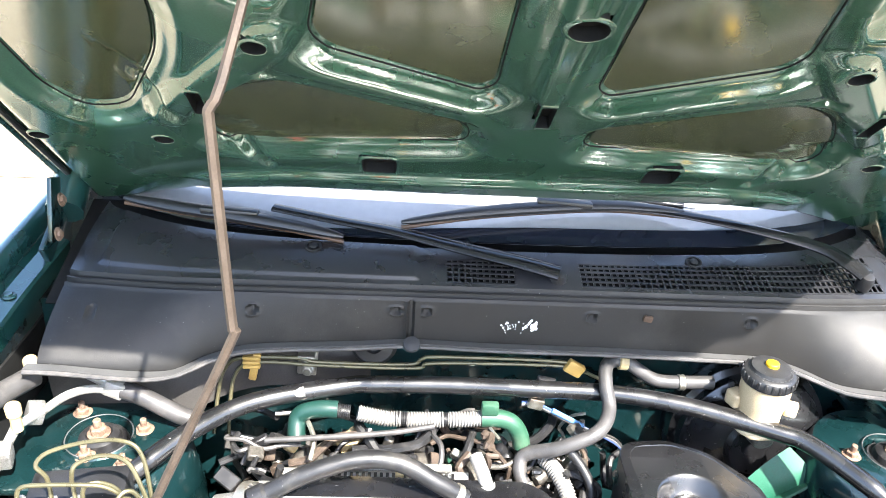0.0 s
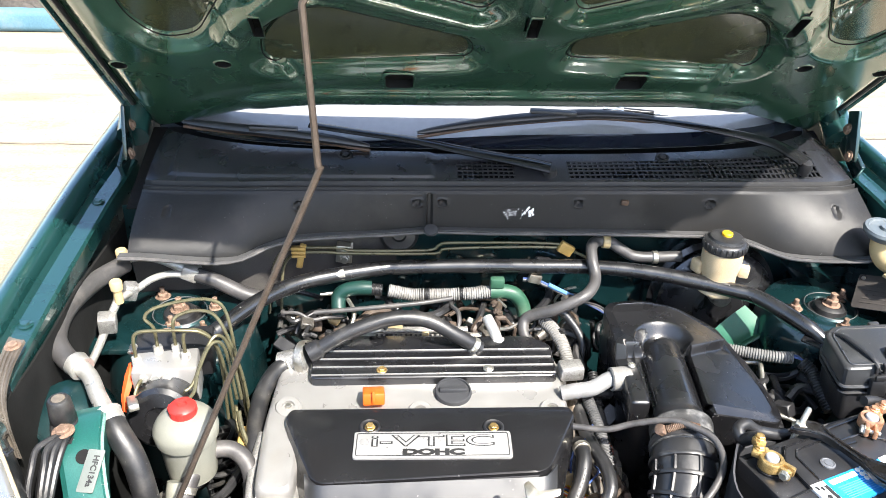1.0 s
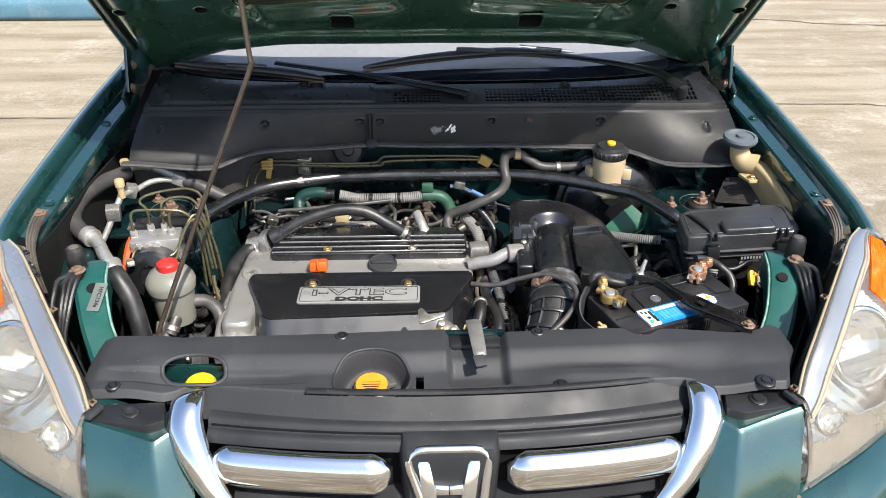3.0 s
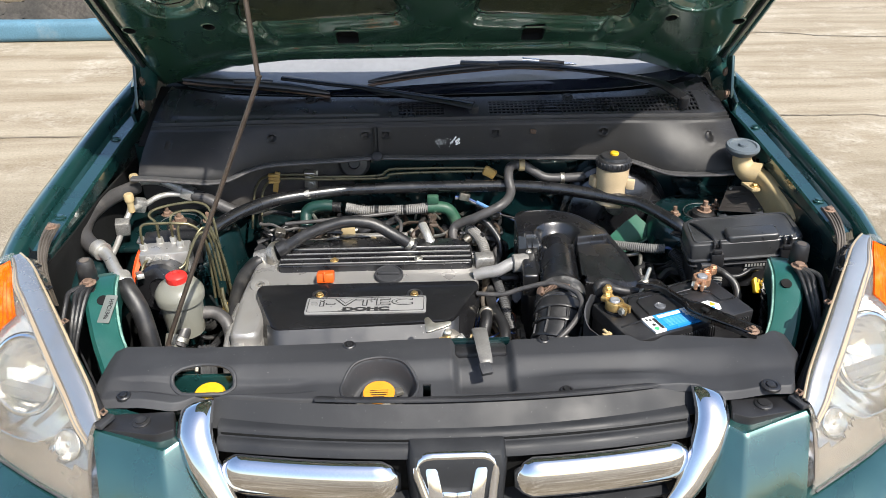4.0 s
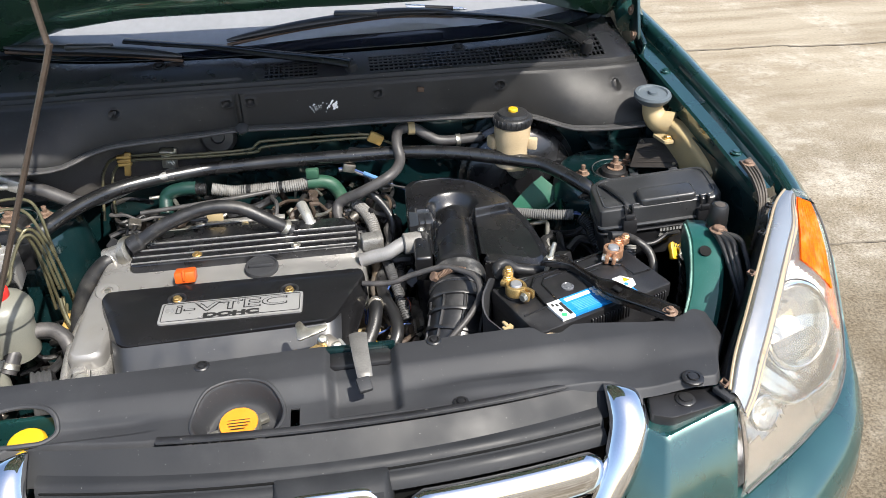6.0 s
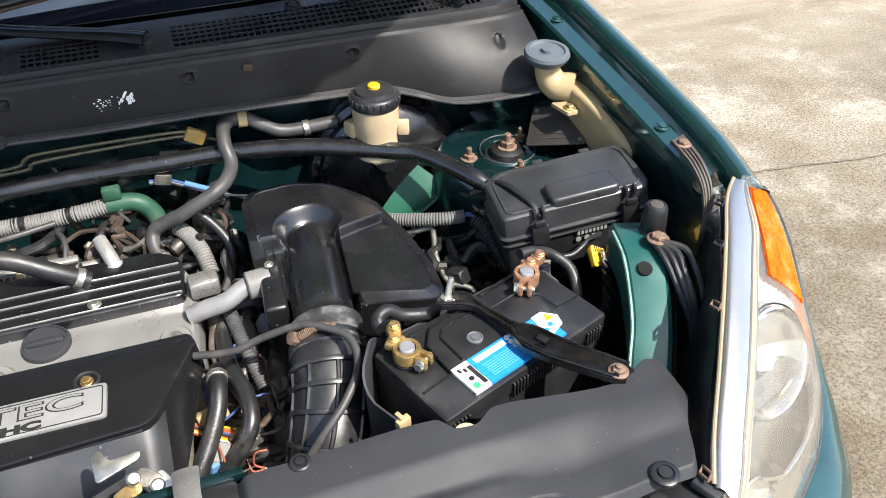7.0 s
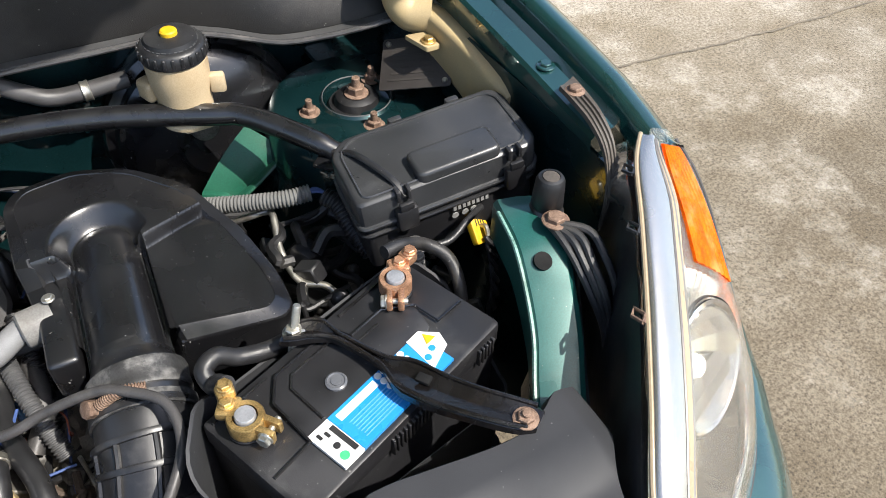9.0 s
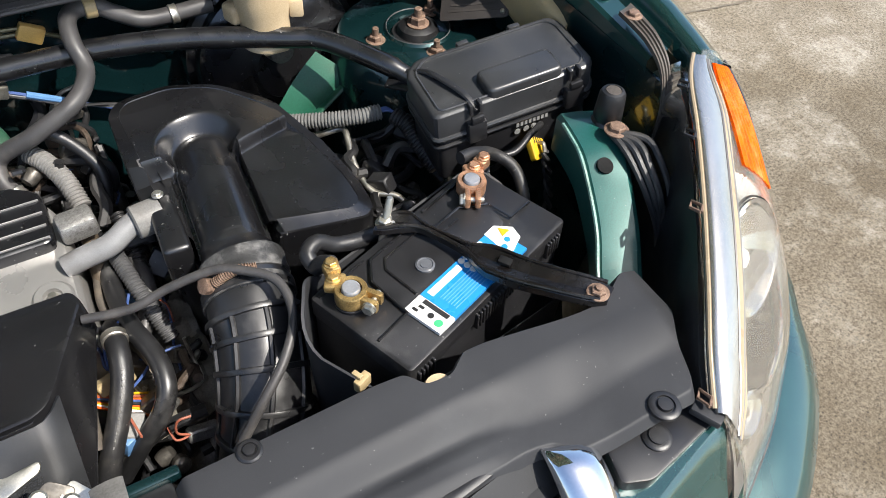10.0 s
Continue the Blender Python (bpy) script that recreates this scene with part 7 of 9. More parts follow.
# ---- strut brace ----
brace = thing("strut_brace", "gloss black tubular strut brace across the bay", "strut brace", (0, 0.66, 0.89))
bm = B()
tube(bm, [(-0.545, 0.455, 0.853), (-0.520, 0.480, 0.863), (-0.495, 0.502, 0.873), (-0.435, 0.570, 0.886), (-0.362, 0.630, 0.888), (-0.235, 0.676, 0.885), (-0.19, 0.681, 0.885), (-0.081, 0.680, 0.888), (0.05, 0.671, 0.892), (0.177, 0.660, 0.895), (0.291, 0.630, 0.895), (0.40, 0.586, 0.890), (0.428, 0.572, 0.889), (0.456, 0.542, 0.885), (0.497, 0.490, 0.874), (0.515, 0.470, 0.862)],
     lambda t: 0.0135 if 0.06 < t < 0.94 else 0.0115, 18, 6)
part("bar", bm, SATIN, brace)
for s, p in ((-1, (-0.53, 0.47, 0.855)), (1, (0.51, 0.475, 0.862))):
    bm = B()
    box(bm, p, (0.05, 0.05, 0.005), (0, 0, 45 * s), bev=0.002)
    part("end_plate", bm, GLOSS, brace)

# ---- brake fluid reservoir and booster ----
brk = thing("brake_fluid_reservoir", "yellowed white brake fluid reservoir with black cap", "fluid reservoir", (0.38, 0.622, 0.89))
bm = B()
lathe(bm, [(0.022, -0.088), (0.0335, -0.086), (0.034, -0.082), (0.0315, -0.078), (0.0315, -0.050), (0.034, -0.036), (0.0355, -0.020), (0.0355, -0.004), (0.030, 0.0)], (0.380, 0.622, 0.958), (0, 0, 1), 32)
box(bm, (0.347, 0.634, 0.915), (0.024, 0.026, 0.026), (0, 0, 20), bev=0.006, seg=3)
box(bm, (0.418, 0.606, 0.918), (0.018, 0.012, 0.024), (0, 0, -20), bev=0.003)
part("tank", bm, CREAM, brk)
bm = B()
prof = [(0.037, 0.0), (0.038, 0.006), (0.037, 0.014), (0.034, 0.017), (0.030, 0.018), (0.028, 0.024), (0.018, 0.026), (0.001, 0.026)]
lathe(bm, prof, (0.380, 0.622, 0.957), (0, 0, 1), 36)
bcap = part("cap", bm, PLASTIC, brk, "black ribbed screw cap")
for k in range(24):
    a = 2 * math.pi * k / 24
    bm = B()
    box(bm, (0.380 + 0.0375 * math.cos(a), 0.622 + 0.0375 * math.sin(a), 0.966), (0.003, 0.004, 0.012), (0, 0, math.degrees(a)), bev=0.0008, seg=1)
    part("grip_rib", bm, PLASTIC, bcap)
bm = B()
lathe(bm, [(0.0095, 0.0), (0.0095, 0.005), (0.008, 0.0065), (0.001, 0.0065)], (0.380, 0.622, 0.982), (0, 0, 1), 26)
part("cap_button", bm, CAP_YELLOW, bcap, "yellow cap centre")
for k in range(30):
    a = 2 * math.pi * k / 30
    bm = B()
    box(bm, (0.380 + 0.0275 * math.cos(a), 0.622 + 0.0275 * math.sin(a), 0.9765), (0.006, 0.0018 + 0.0016 * ((k * 7) % 3), 0.0012), (0, 18, math.degrees(a)), bev=0)
    part("print_bar", bm, DUSTY, bcap)
boost = thing("brake_booster", "round black vacuum brake booster on the firewall", "brake booster", (0.40, 0.70, 0.80))
bm = B()
lathe(bm, [(0.125, -0.04), (0.130, 0.0), (0.128, 0.012), (0.118, 0.018), (0.115, 0.030), (0.095, 0.045), (0.050, 0.050), (0.045, 0.060), (0.001, 0.060)], (0.410, 0.700, 0.800), (0, -1, 0.12), 44)
part("drum", bm, SATIN, boost)
bm = B()
lathe(bm, [(0.020, 0.0), (0.020, 0.045), (0.016, 0.060), (0.010, 0.062)], (0.392, 0.665, 0.858), (0, -1, 0.0), 20)
part("master_cylinder", bm, GREASE, boost)
bm = B()
box(bm, (0.385, 0.612, 0.868), (0.036, 0.022, 0.016), bev=0.004)
part("cylinder_lug", bm, CREAM, boost)

# ---- washer tank ----
wash = thing("washer_tank", "yellowed washer tank with grey cap by the fender", "washer tank", (0.67, 0.56, 0.82))
bm = B()
tube(bm, [(0.653, 0.603, 0.990), (0.657, 0.600, 0.965), (0.668, 0.590, 0.950), (0.690, 0.575, 0.948)], lambda t: 0.019 + 0.006 * t, 18, 6)
part("neck", bm, CREAM_OLD, wash)
bm = B()
rings = []
for k in span(0, 1, 12):
    x, y, z, w, h = lerp_table([(0, 0.688, 0.600, 0.936, 0.012, 0.020), (0.15, 0.692, 0.575, 0.934, 0.017, 0.026), (0.5, 0.700, 0.49, 0.918, 0.017, 0.036), (0.85, 0.703, 0.425, 0.900, 0.015, 0.040), (1, 0.702, 0.405, 0.894, 0.008, 0.034)], k)
    rings.append([Vector((x - 0.004 + w * math.copysign(abs(math.cos(a)) ** 0.4, math.cos(a)), y, z + h * math.copysign(abs(math.sin(a)) ** 0.4, math.sin(a)))) for a in [2 * math.pi * i / 20 for i in range(20)]])
ring_loft(bm, rings)
part("tank", bm, CREAM_OLD, wash)
bm = B()
lathe(bm, [(0.026, -0.004), (0.034, 0.004), (0.036, 0.010), (0.034, 0.015), (0.028, 0.016), (0.026, 0.013), (0.010, 0.013), (0.009, 0.018), (0.001, 0.018)], (0.652, 0.604, 0.992), (0, -0.1, 1), 32)
part("cap", bm, material("grey_blue_cap", (0.09, 0.11, 0.125), 0.55, 0, 0.2, 40, 700, 0.2, dirt=(0.2, 0.2, 0.19), dirt_amount=0.4), wash, "blue-grey washer cap")
bm = B()
prism(bm, rounded([(0.645, 0.565), (0.672, 0.56), (0.674, 0.525), (0.655, 0.525)], 0.004, 3), 0.932, 0.938, 0.002)
part("mount_tab", bm, CREAM_OLD, wash)
bm = B()
hexbolt(bm, (0.664, 0.538, 0.938), 0.006, 0.006)
part("tab_bolt", bm, BRASS, wash)
tag = thing("info_plate", "dark riveted information plate beside the strut tower", "plate", (0.66, 0.545, 0.905))
TX = Vector((0.052, -0.048, 0.018)).normalized()
TY = Vector((0.030, 0.075, 0.040))
TY = (TY - TX * TX.dot(TY)).normalized()
TM = Matrix.Translation((0.658, 0.556, 0.899)) @ Matrix((TX, TY, TX.cross(TY))).transposed().to_4x4()
bm = B()
prism(bm, rounded([(-0.048, -0.036), (0.048, -0.036), (0.048, 0.036), (-0.048, 0.036)], 0.004, 2), 0, 0.002, 0.0006, m=TM)
tp = part("sheet", bm, material("brown_black_plate", (0.045, 0.04, 0.037), 0.5, 0, 0.2, 40, 600, 0.1), tag)
for k in range(6):
    bm = B()
    box(bm, (0.0, 0.022 - 0.009 * k, 0.0024), (0.06 + 0.02 * ((k * 7) % 3) / 3, 0.003, 0.0006), bev=0, m=TM)
    part("print_bar", bm, bpy.data.materials["brown_black_plate"], tag)
for x, y in ((-0.040, 0.028), (0.040, -0.028)):
    bm = B()
    lathe(bm, [(0.004, 0.001), (0.003, 0.004), (0.001, 0.0045)], TM @ Vector((x, y, 0.001)), TM.to_3x3() @ Vector((0, 0, 1)), 12)
    part("rivet", bm, STEEL, tag)

# ---- power steering reservoir ----
ps = thing("steering_fluid_reservoir", "milky power steering reservoir with a red cap", "fluid reservoir", (-0.495, 0.30, 0.74))
bm = B()
lathe(bm, [(0.022, -0.115), (0.034, -0.11), (0.036, -0.09), (0.039, -0.042), (0.0435, -0.039), (0.045, -0.026), (0.0435, -0.020), (0.036, -0.008), (0.021, 0.0)], (-0.497, 0.300, 0.882), (0, 0, 1), 36)
part("tank", bm, MILKY, ps)
bm = B()
lathe(bm, [(0.0185, -0.006), (0.0190, 0.009), (0.0165, 0.012), (0.007, 0.0145), (0.006, 0.011), (0.001, 0.011)], (-0.497, 0.300, 0.884), (0, 0, 1), 30)
for a in (0, 90, 180, 270):
    box(bm, (-0.497 + 0.017 * math.cos(radians(a)), 0.300 + 0.017 * math.sin(radians(a)), 0.889), (0.005, 0.010, 0.012), (0, 0, a), bev=0.002)
part("cap", bm, RED, ps, "worn red cap")
bm = B()
tube(bm, [(-0.510, 0.262, 0.79), (-0.512, 0.25, 0.77), (-0.512, 0.245, 0.72)], 0.013, 14, 4)
part("outlet", bm, MILKY, ps)

# ---- brake control unit and its lines ----
absu = thing("brake_control_unit", "aluminium brake control block with olive pipes", "brake unit", (-0.545, 0.40, 0.78))
bm = B()
box(bm, (-0.541, 0.392, 0.872), (0.092, 0.050, 0.062), (0, 0, 8), bev=0.004)
blk = part("valve_block", bm, ALU_COVER, absu, "bright cast valve block")
bm = B()
lathe(bm, [(0.046, 0), (0.048, 0.01), (0.046, 0.05), (0.040, 0.056), (0.020, 0.058), (0.018, 0.053), (0.001, 0.053)], (-0.540, 0.368, 0.842), (0.05, -0.9, 0.25), 36)
part("pump_motor", bm, SATIN, absu, "round black pump motor")
bm = B()
box(bm, (-0.545, 0.455, 0.868), (0.115, 0.06, 0.055), (0, 0, 8), bev=0.005)
part("control_box", bm, PLASTIC, absu)
PORTS = [(-0.580, 0.386), (-0.556, 0.412), (-0.530, 0.414), (-0.512, 0.396)]
for i, (x, y) in enumerate(PORTS):
    bm = B()
    hexbolt(bm, (x, y, 0.902), 0.007, 0.012, washer=1.1)
    part("pipe_nut", bm, ALU_PIPE, absu)
LINES = [
    [(-0.580, 0.386, 0.912), (-0.580, 0.388, 0.940), (-0.576, 0.391, 0.951), (-0.560, 0.393, 0.954), (-0.510, 0.398, 0.951), (-0.486, 0.402, 0.944), (-0.468, 0.404, 0.920), (-0.458, 0.402, 0.86), (-0.455, 0.40, 0.78)],
    [(-0.556, 0.412, 0.912), (-0.558, 0.415, 0.944), (-0.570, 0.420, 0.958), (-0.560, 0.436, 0.964), (-0.520, 0.450, 0.968), (-0.480, 0.452, 0.968), (-0.458, 0.445, 0.950), (-0.446, 0.425, 0.88), (-0.44, 0.42, 0.76)],
    [(-0.530, 0.414, 0.912), (-0.530, 0.416, 0.946), (-0.525, 0.424, 0.958), (-0.500, 0.436, 0.960), (-0.472, 0.434, 0.952), (-0.452, 0.420, 0.915), (-0.436, 0.41, 0.85), (-0.432, 0.41, 0.76)],
    [(-0.512, 0.396, 0.912), (-0.512, 0.398, 0.938), (-0.507, 0.402, 0.947), (-0.492, 0.408, 0.944), (-0.476, 0.412, 0.925), (-0.466, 0.41, 0.88), (-0.464, 0.40, 0.78)],
    [(-0.567, 0.366, 0.893), (-0.572, 0.350, 0.888), (-0.573, 0.338, 0.877), (-0.560, 0.332, 0.872), (-0.515, 0.334, 0.871), (-0.494, 0.344, 0.878), (-0.488, 0.366, 0.902), (-0.472, 0.392, 0.930), (-0.456, 0.402, 0.915), (-0.447, 0.40, 0.82)],
    [(-0.534, 0.366, 0.893), (-0.530, 0.350, 0.884), (-0.512, 0.346, 0.880), (-0.496, 0.356, 0.886), (-0.482, 0.382, 0.918), (-0.466, 0.402, 0.938), (-0.450, 0.405, 0.915), (-0.44, 0.40, 0.82)],
]
for p in LINES:
    bm = B()
    tube(bm, p, 0.0027, 8, 7)
    part("brake_pipe", bm, LINE, absu, "olive steel brake pipe")
for x in (-0.567, -0.550, -0.534):
    bm = B()
    hexbolt(bm, (x, 0.3675, 0.892), 0.0065, 0.008, (0.1, -1, 0.1), washer=1.2)
    part("face_nut", bm, ALU_PIPE, absu)
for i in range(6):
    bm = B()
    dz = -0.012 * i
    tube(bm, [(-0.455 + 0.004 * i, 0.42 - 0.006 * i, 0.79 + dz), (-0.448 + 0.006 * i, 0.385 - 0.01 * i, 0.765 + dz * 0.5), (-0.425, 0.385 - 0.012 * i, 0.762 + dz * 0.4), (-0.39, 0.40 - 0.012 * i, 0.772 + dz * 0.4)], 0.0030, 8, 6)
    part("brake_pipe", bm, LINE, absu)
bm = B()
box(bm, (-0.438, 0.365, 0.768), (0.016, 0.040, 0.022), (0, 20, 0), bev=0.003)
part("pipe_clip", bm, YELLOW, absu, "yellow pipe clip")
bm = B()
tube(bm, [(-0.44, 0.372, 0.82), (-0.436, 0.36, 0.80), (-0.422, 0.34, 0.775), (-0.40, 0.33, 0.765)], 0.004, 8, 5)
part("return_pipe", bm, LINE, absu)
lev = thing("pull_tag", "bright orange locking tag beside the brake unit", "tag", (-0.60, 0.37, 0.85))
bm = B()
rows = []
for k in span(0, 1, 10):
    x, y, z, w = lerp_table([(0, -0.592, 0.395, 0.895, 0.004), (0.4, -0.592, 0.375, 0.882, 0.007), (0.75, -0.594, 0.352, 0.866, 0.005), (1, -0.592, 0.338, 0.85, 0.003)], k)
    rows.append([Vector((x - w, y, z)), Vector((x, y - 0.002, z + 0.004)), Vector((x + w, y, z))])
ring_loft(bm, rows, False)
bmesh.ops.solidify(bm, geom=bm.faces[:], thickness=0.005)
part("tag_body", bm, RED_CLIP, lev)
bm = B()
ribbed(bm, [(-0.590, 0.415, 0.915), (-0.592, 0.400, 0.908)], 0.006, 0.004, 0.002, 10)
part("tag_spring", bm, ALU_PIPE, lev)
bm = B()
box(bm, (-0.570, 0.318, 0.885), (0.014, 0.045, 0.010), (-20, 0, 24), bev=0.002)
part("tag_plate", bm, STEEL, lev)

# ---- air conditioning lines ----
ac = thing("air_conditioning_lines", "aluminium and black rubber air conditioning lines", "refrigerant lines", (-0.66, 0.5, 0.8))
bm = B()
tube(bm, [(-0.664, 0.625, 0.928), (-0.690, 0.560, 0.935), (-0.705, 0.480, 0.938), (-0.700, 0.415, 0.930), (-0.675, 0.378, 0.921), (-0.655, 0.366, 0.915)], 0.0155, 16, 7)
part("suction_hose", bm, RUBBER_GREY, ac, "thick dusty black hose")
bm = B()
tube(bm, [(-0.657, 0.368, 0.916), (-0.632, 0.345, 0.912), (-0.608, 0.305, 0.910), (-0.583, 0.268, 0.906)], 0.0115, 16, 7)
part("suction_pipe", bm, ALU_PIPE, ac)
bm = B()
tube(bm, [(-0.586, 0.272, 0.907), (-0.566, 0.248, 0.892), (-0.545, 0.228, 0.860), (-0.530, 0.205, 0.800), (-0.52, 0.19, 0.72)], 0.0165, 16, 7)
part("lower_hose", bm, RUBBER, ac)
for p, d in (((-0.583, 0.268, 0.905), (0.3, -0.45, -0.25)), ((-0.653, 0.365, 0.915), (0.6, -0.5, -0.1))):
    bm = B()
    lathe(bm, [(0.0175, -0.010), (0.0185, -0.008), (0.0175, 0.0), (0.0185, 0.008), (0.0175, 0.010)], p, d, 22)
    part("crimp_sleeve", bm, ALU_PIPE, ac)
bm = B()
tube(bm, [(-0.668, 0.628, 0.930), (-0.655, 0.638, 0.938), (-0.619, 0.640, 0.937), (-0.585, 0.638, 0.924), (-0.553, 0.630, 0.909)], 0.0115, 16, 7)
part("bay_pipe", bm, ALU_PIPE, ac)
bm = B()
box(bm, (-0.556, 0.630, 0.909), (0.030, 0.026, 0.026), (0, 25, 0), bev=0.004)
part("union", bm, ALU_PIPE, ac)
bm = B()
tube(bm, [(-0.545, 0.628, 0.905), (-0.511, 0.620, 0.896), (-0.464, 0.612, 0.874), (-0.435, 0.612, 0.866)], 0.0130, 14, 7)
part("bay_hose", bm, RUBBER_GREY, ac)
bm = B()
tube(bm, [(-0.438, 0.612, 0.866), (-0.403, 0.620, 0.869), (-0.349, 0.640, 0.881), (-0.293, 0.650, 0.893)], 0.0080, 14, 7)
part("discharge_pipe", bm, ALU_PIPE, ac)
for x, y, z in ((-0.666, 0.628, 0.945), (-0.645, 0.528, 0.945)):
    bm = B()
    lathe(bm, [(0.007, -0.03), (0.007, -0.006), (0.0095, -0.005), (0.0100, 0.008), (0.008, 0.011), (0.001, 0.0112)], (x, y, z), (0, 0, 1), 18)
    part("service_cap", bm, CREAM_OLD, ac, "yellowed service valve cap")
bm = B()
tube(bm, [(-0.646, 0.532, 0.935), (-0.650, 0.530, 0.915), (-0.660, 0.508, 0.893), (-0.674, 0.488, 0.86), (-0.690, 0.465, 0.83)], 0.0065, 12, 6)
part("liquid_pipe", bm, ALU_PIPE, ac)
bm = B()
tube(bm, [(-0.646, 0.535, 0.918), (-0.632, 0.575, 0.910), (-0.613, 0.600, 0.914), (-0.590, 0.618, 0.912), (-0.56, 0.626, 0.906)], 0.0060, 12, 6)
part("liquid_pipe", bm, ALU_PIPE, ac)
bm = B()
box(bm, (-0.661, 0.505, 0.892), (0.028, 0.026, 0.030), (8, 4, 15), bev=0.003)
part("block_fitting", bm, ALU, ac)
bm = B()
box(bm, (-0.640, 0.566, 0.912), (0.022, 0.022, 0.028), (8, 20, 30), bev=0.003)
part("block_fitting", bm, ALU, ac)
tagl = thing("refrigerant_label", "small white refrigerant label on the green rail", "label", (-0.574, 0.17, 0.92))
GM = Matrix.Translation((-0.573, 0.1685, 0.9085)) @ Euler((radians(30), 0, radians(-8))).to_matrix().to_4x4()
bm = B()
prism(bm, rounded([(-0.0105, -0.026), (0.0105, -0.026), (0.0105, 0.026), (-0.0105, 0.026)], 0.002, 2), 0.0, 0.0012, 0.0003, m=GM)
part("sticker", bm, material("aged_sticker", (0.13, 0.145, 0.135), 0.5, 0, 0.1, 40, 600, 0.03), tagl)
lettering("sticker_text", "HFC134a", 0.0100, GM @ Matrix.Translation((0.002, 0.0, 0.0013)) @ Euler((0, 0, radians(-90))).to_matrix().to_4x4(), INK, tagl, 0.0002, 0.0003)

# ---- firewall pipes and clips ----
fire = thing("firewall_brake_pipes", "pair of olive brake pipes clipped along the firewall", "brake pipes", (-0.15, 0.70, 0.88))
for p in ([(-0.434, 0.66, 0.80), (-0.429, 0.685, 0.856), (-0.42, 0.70, 0.891), (-0.392, 0.70, 0.914), (-0.307, 0.70, 0.916), (-0.276, 0.70, 0.910), (-0.144, 0.70, 0.910), (-0.121, 0.70, 0.921), (-0.093, 0.70, 0.926), (0.084, 0.70, 0.924), (0.125, 0.70, 0.912)],
          [(-0.412, 0.66, 0.80), (-0.410, 0.685, 0.856), (-0.403, 0.70, 0.886), (-0.380, 0.70, 0.905), (-0.333, 0.70, 0.907), (-0.283, 0.70, 0.904), (-0.132, 0.70, 0.903), (-0.100, 0.70, 0.914), (0.084, 0.70, 0.916), (0.126, 0.70, 0.907)]):
    bm = B()
    tube(bm, p, 0.0030, 8, 5)
    part("pipe", bm, LINE, fire)
bm = B()
for dz in (0, 0.008, 0.016):
    box(bm, (-0.378, 0.697, 0.902 + dz), (0.026, 0.012, 0.006), bev=0.002)
box(bm, (-0.374, 0.699, 0.90), (0.012, 0.008, 0.05), (0, 12, 0), bev=0.002)
part("clip", bm, YELLOW, fire, "yellow plastic clip")
bm = B()
box(bm, (0.115, 0.697, 0.914), (0.030, 0.012, 0.022), (0, 30, 0), bev=0.003)
part("clip", bm, YELLOW, fire)
bm = B()
tube(bm, [(0.12, 0.70, 0.912), (0.14, 0.70, 0.902), (0.16, 0.70, 0.892)], 0.003, 8, 4)
part("pipe", bm, LINE, fire)
bm = B()
box(bm, (-0.296, 0.712, 0.900), (0.030, 0.006, 0.044), (0, 6, 0), bev=0.002)
box(bm, (-0.296, 0.704, 0.920), (0.026, 0.018, 0.004), (0, 6, 0), bev=0.0015)
part("mount_bracket", bm, STEEL, fire)
for dz in (-0.010, 0.012):
    bm = B()
    hexbolt(bm, (-0.296, 0.708, 0.898 + dz), 0.006, 0.006, (0, -1, 0.1))
    part("bracket_bolt", bm, STEEL, fire)
gr = thing("firewall_grommet", "black rubber firewall grommet", "grommet", (-0.19, 0.72, 0.93))
bm = B()
lathe(bm, [(0.036, 0), (0.037, 0.006), (0.030, 0.014), (0.014, 0.016), (0.012, 0.010), (0.001, 0.010)], (-0.195, 0.722, 0.936), (0, -1, 0.2), 28)
part("seal", bm, RUBBER, gr)

# ---- hoses over the engine ----


def hose(name, label, pts, r, mat, cat="hose", clamp=()):
    h = thing(name, label, cat, pts[0])
    bm = B()
    tube(bm, pts, r, 16, 7)
    part("sleeve", bm, mat, h)
    c = spline(pts, 7)
    for k in clamp:
        i = min(len(c) - 2, int(k * (len(c) - 1)))
        rad = r(k) if callable(r) else r
        bm = B()
        lathe(bm, [(rad + 0.0012, -0.005), (rad + 0.0022, -0.004), (rad + 0.0014, 0), (rad + 0.0022, 0.004), (rad + 0.0012, 0.005)], c[i], c[i + 1] - c[i], 22)
        part("clamp", bm, STEEL, h)
    return h


hose("breather_hose", "thick black breather hose arching over the intake", [(-0.345, 0.490, 0.836), (-0.323, 0.496, 0.845), (-0.276, 0.506, 0.868), (-0.208, 0.519, 0.884), (-0.150, 0.520, 0.879), (-0.100, 0.512, 0.853), (-0.060, 0.512, 0.825)], lambda t: 0.0165 if t < 0.16 else 0.0125, RUBBER, clamp=(0.97,))
hose("heater_hose", "dusty grey heater hose winding up to the firewall", [(0.044, 0.545, 0.79), (0.026, 0.575, 0.812), (0.033, 0.592, 0.832), (0.076, 0.577, 0.859), (0.123, 0.580, 0.881), (0.146, 0.600, 0.889), (0.157, 0.628, 0.897), (0.154, 0.650, 0.916), (0.158, 0.678, 0.930), (0.172, 0.694, 0.932), (0.195, 0.694, 0.930), (0.218, 0.690, 0.916), (0.251, 0.686, 0.902), (0.331, 0.682, 0.905)], 0.0105, RUBBER_GREY, clamp=(0.04, 0.96))
bm = B()
clip = thing("hose_clip", "cream plastic hose clip", "clip", (0.181, 0.705, 0.93))
lathe(bm, [(0.0122, -0.007), (0.0135, -0.006), (0.0135, 0.006), (0.0122, 0.007)], (0.188, 0.695, 0.931), (1, 0.0, -0.05), 20)
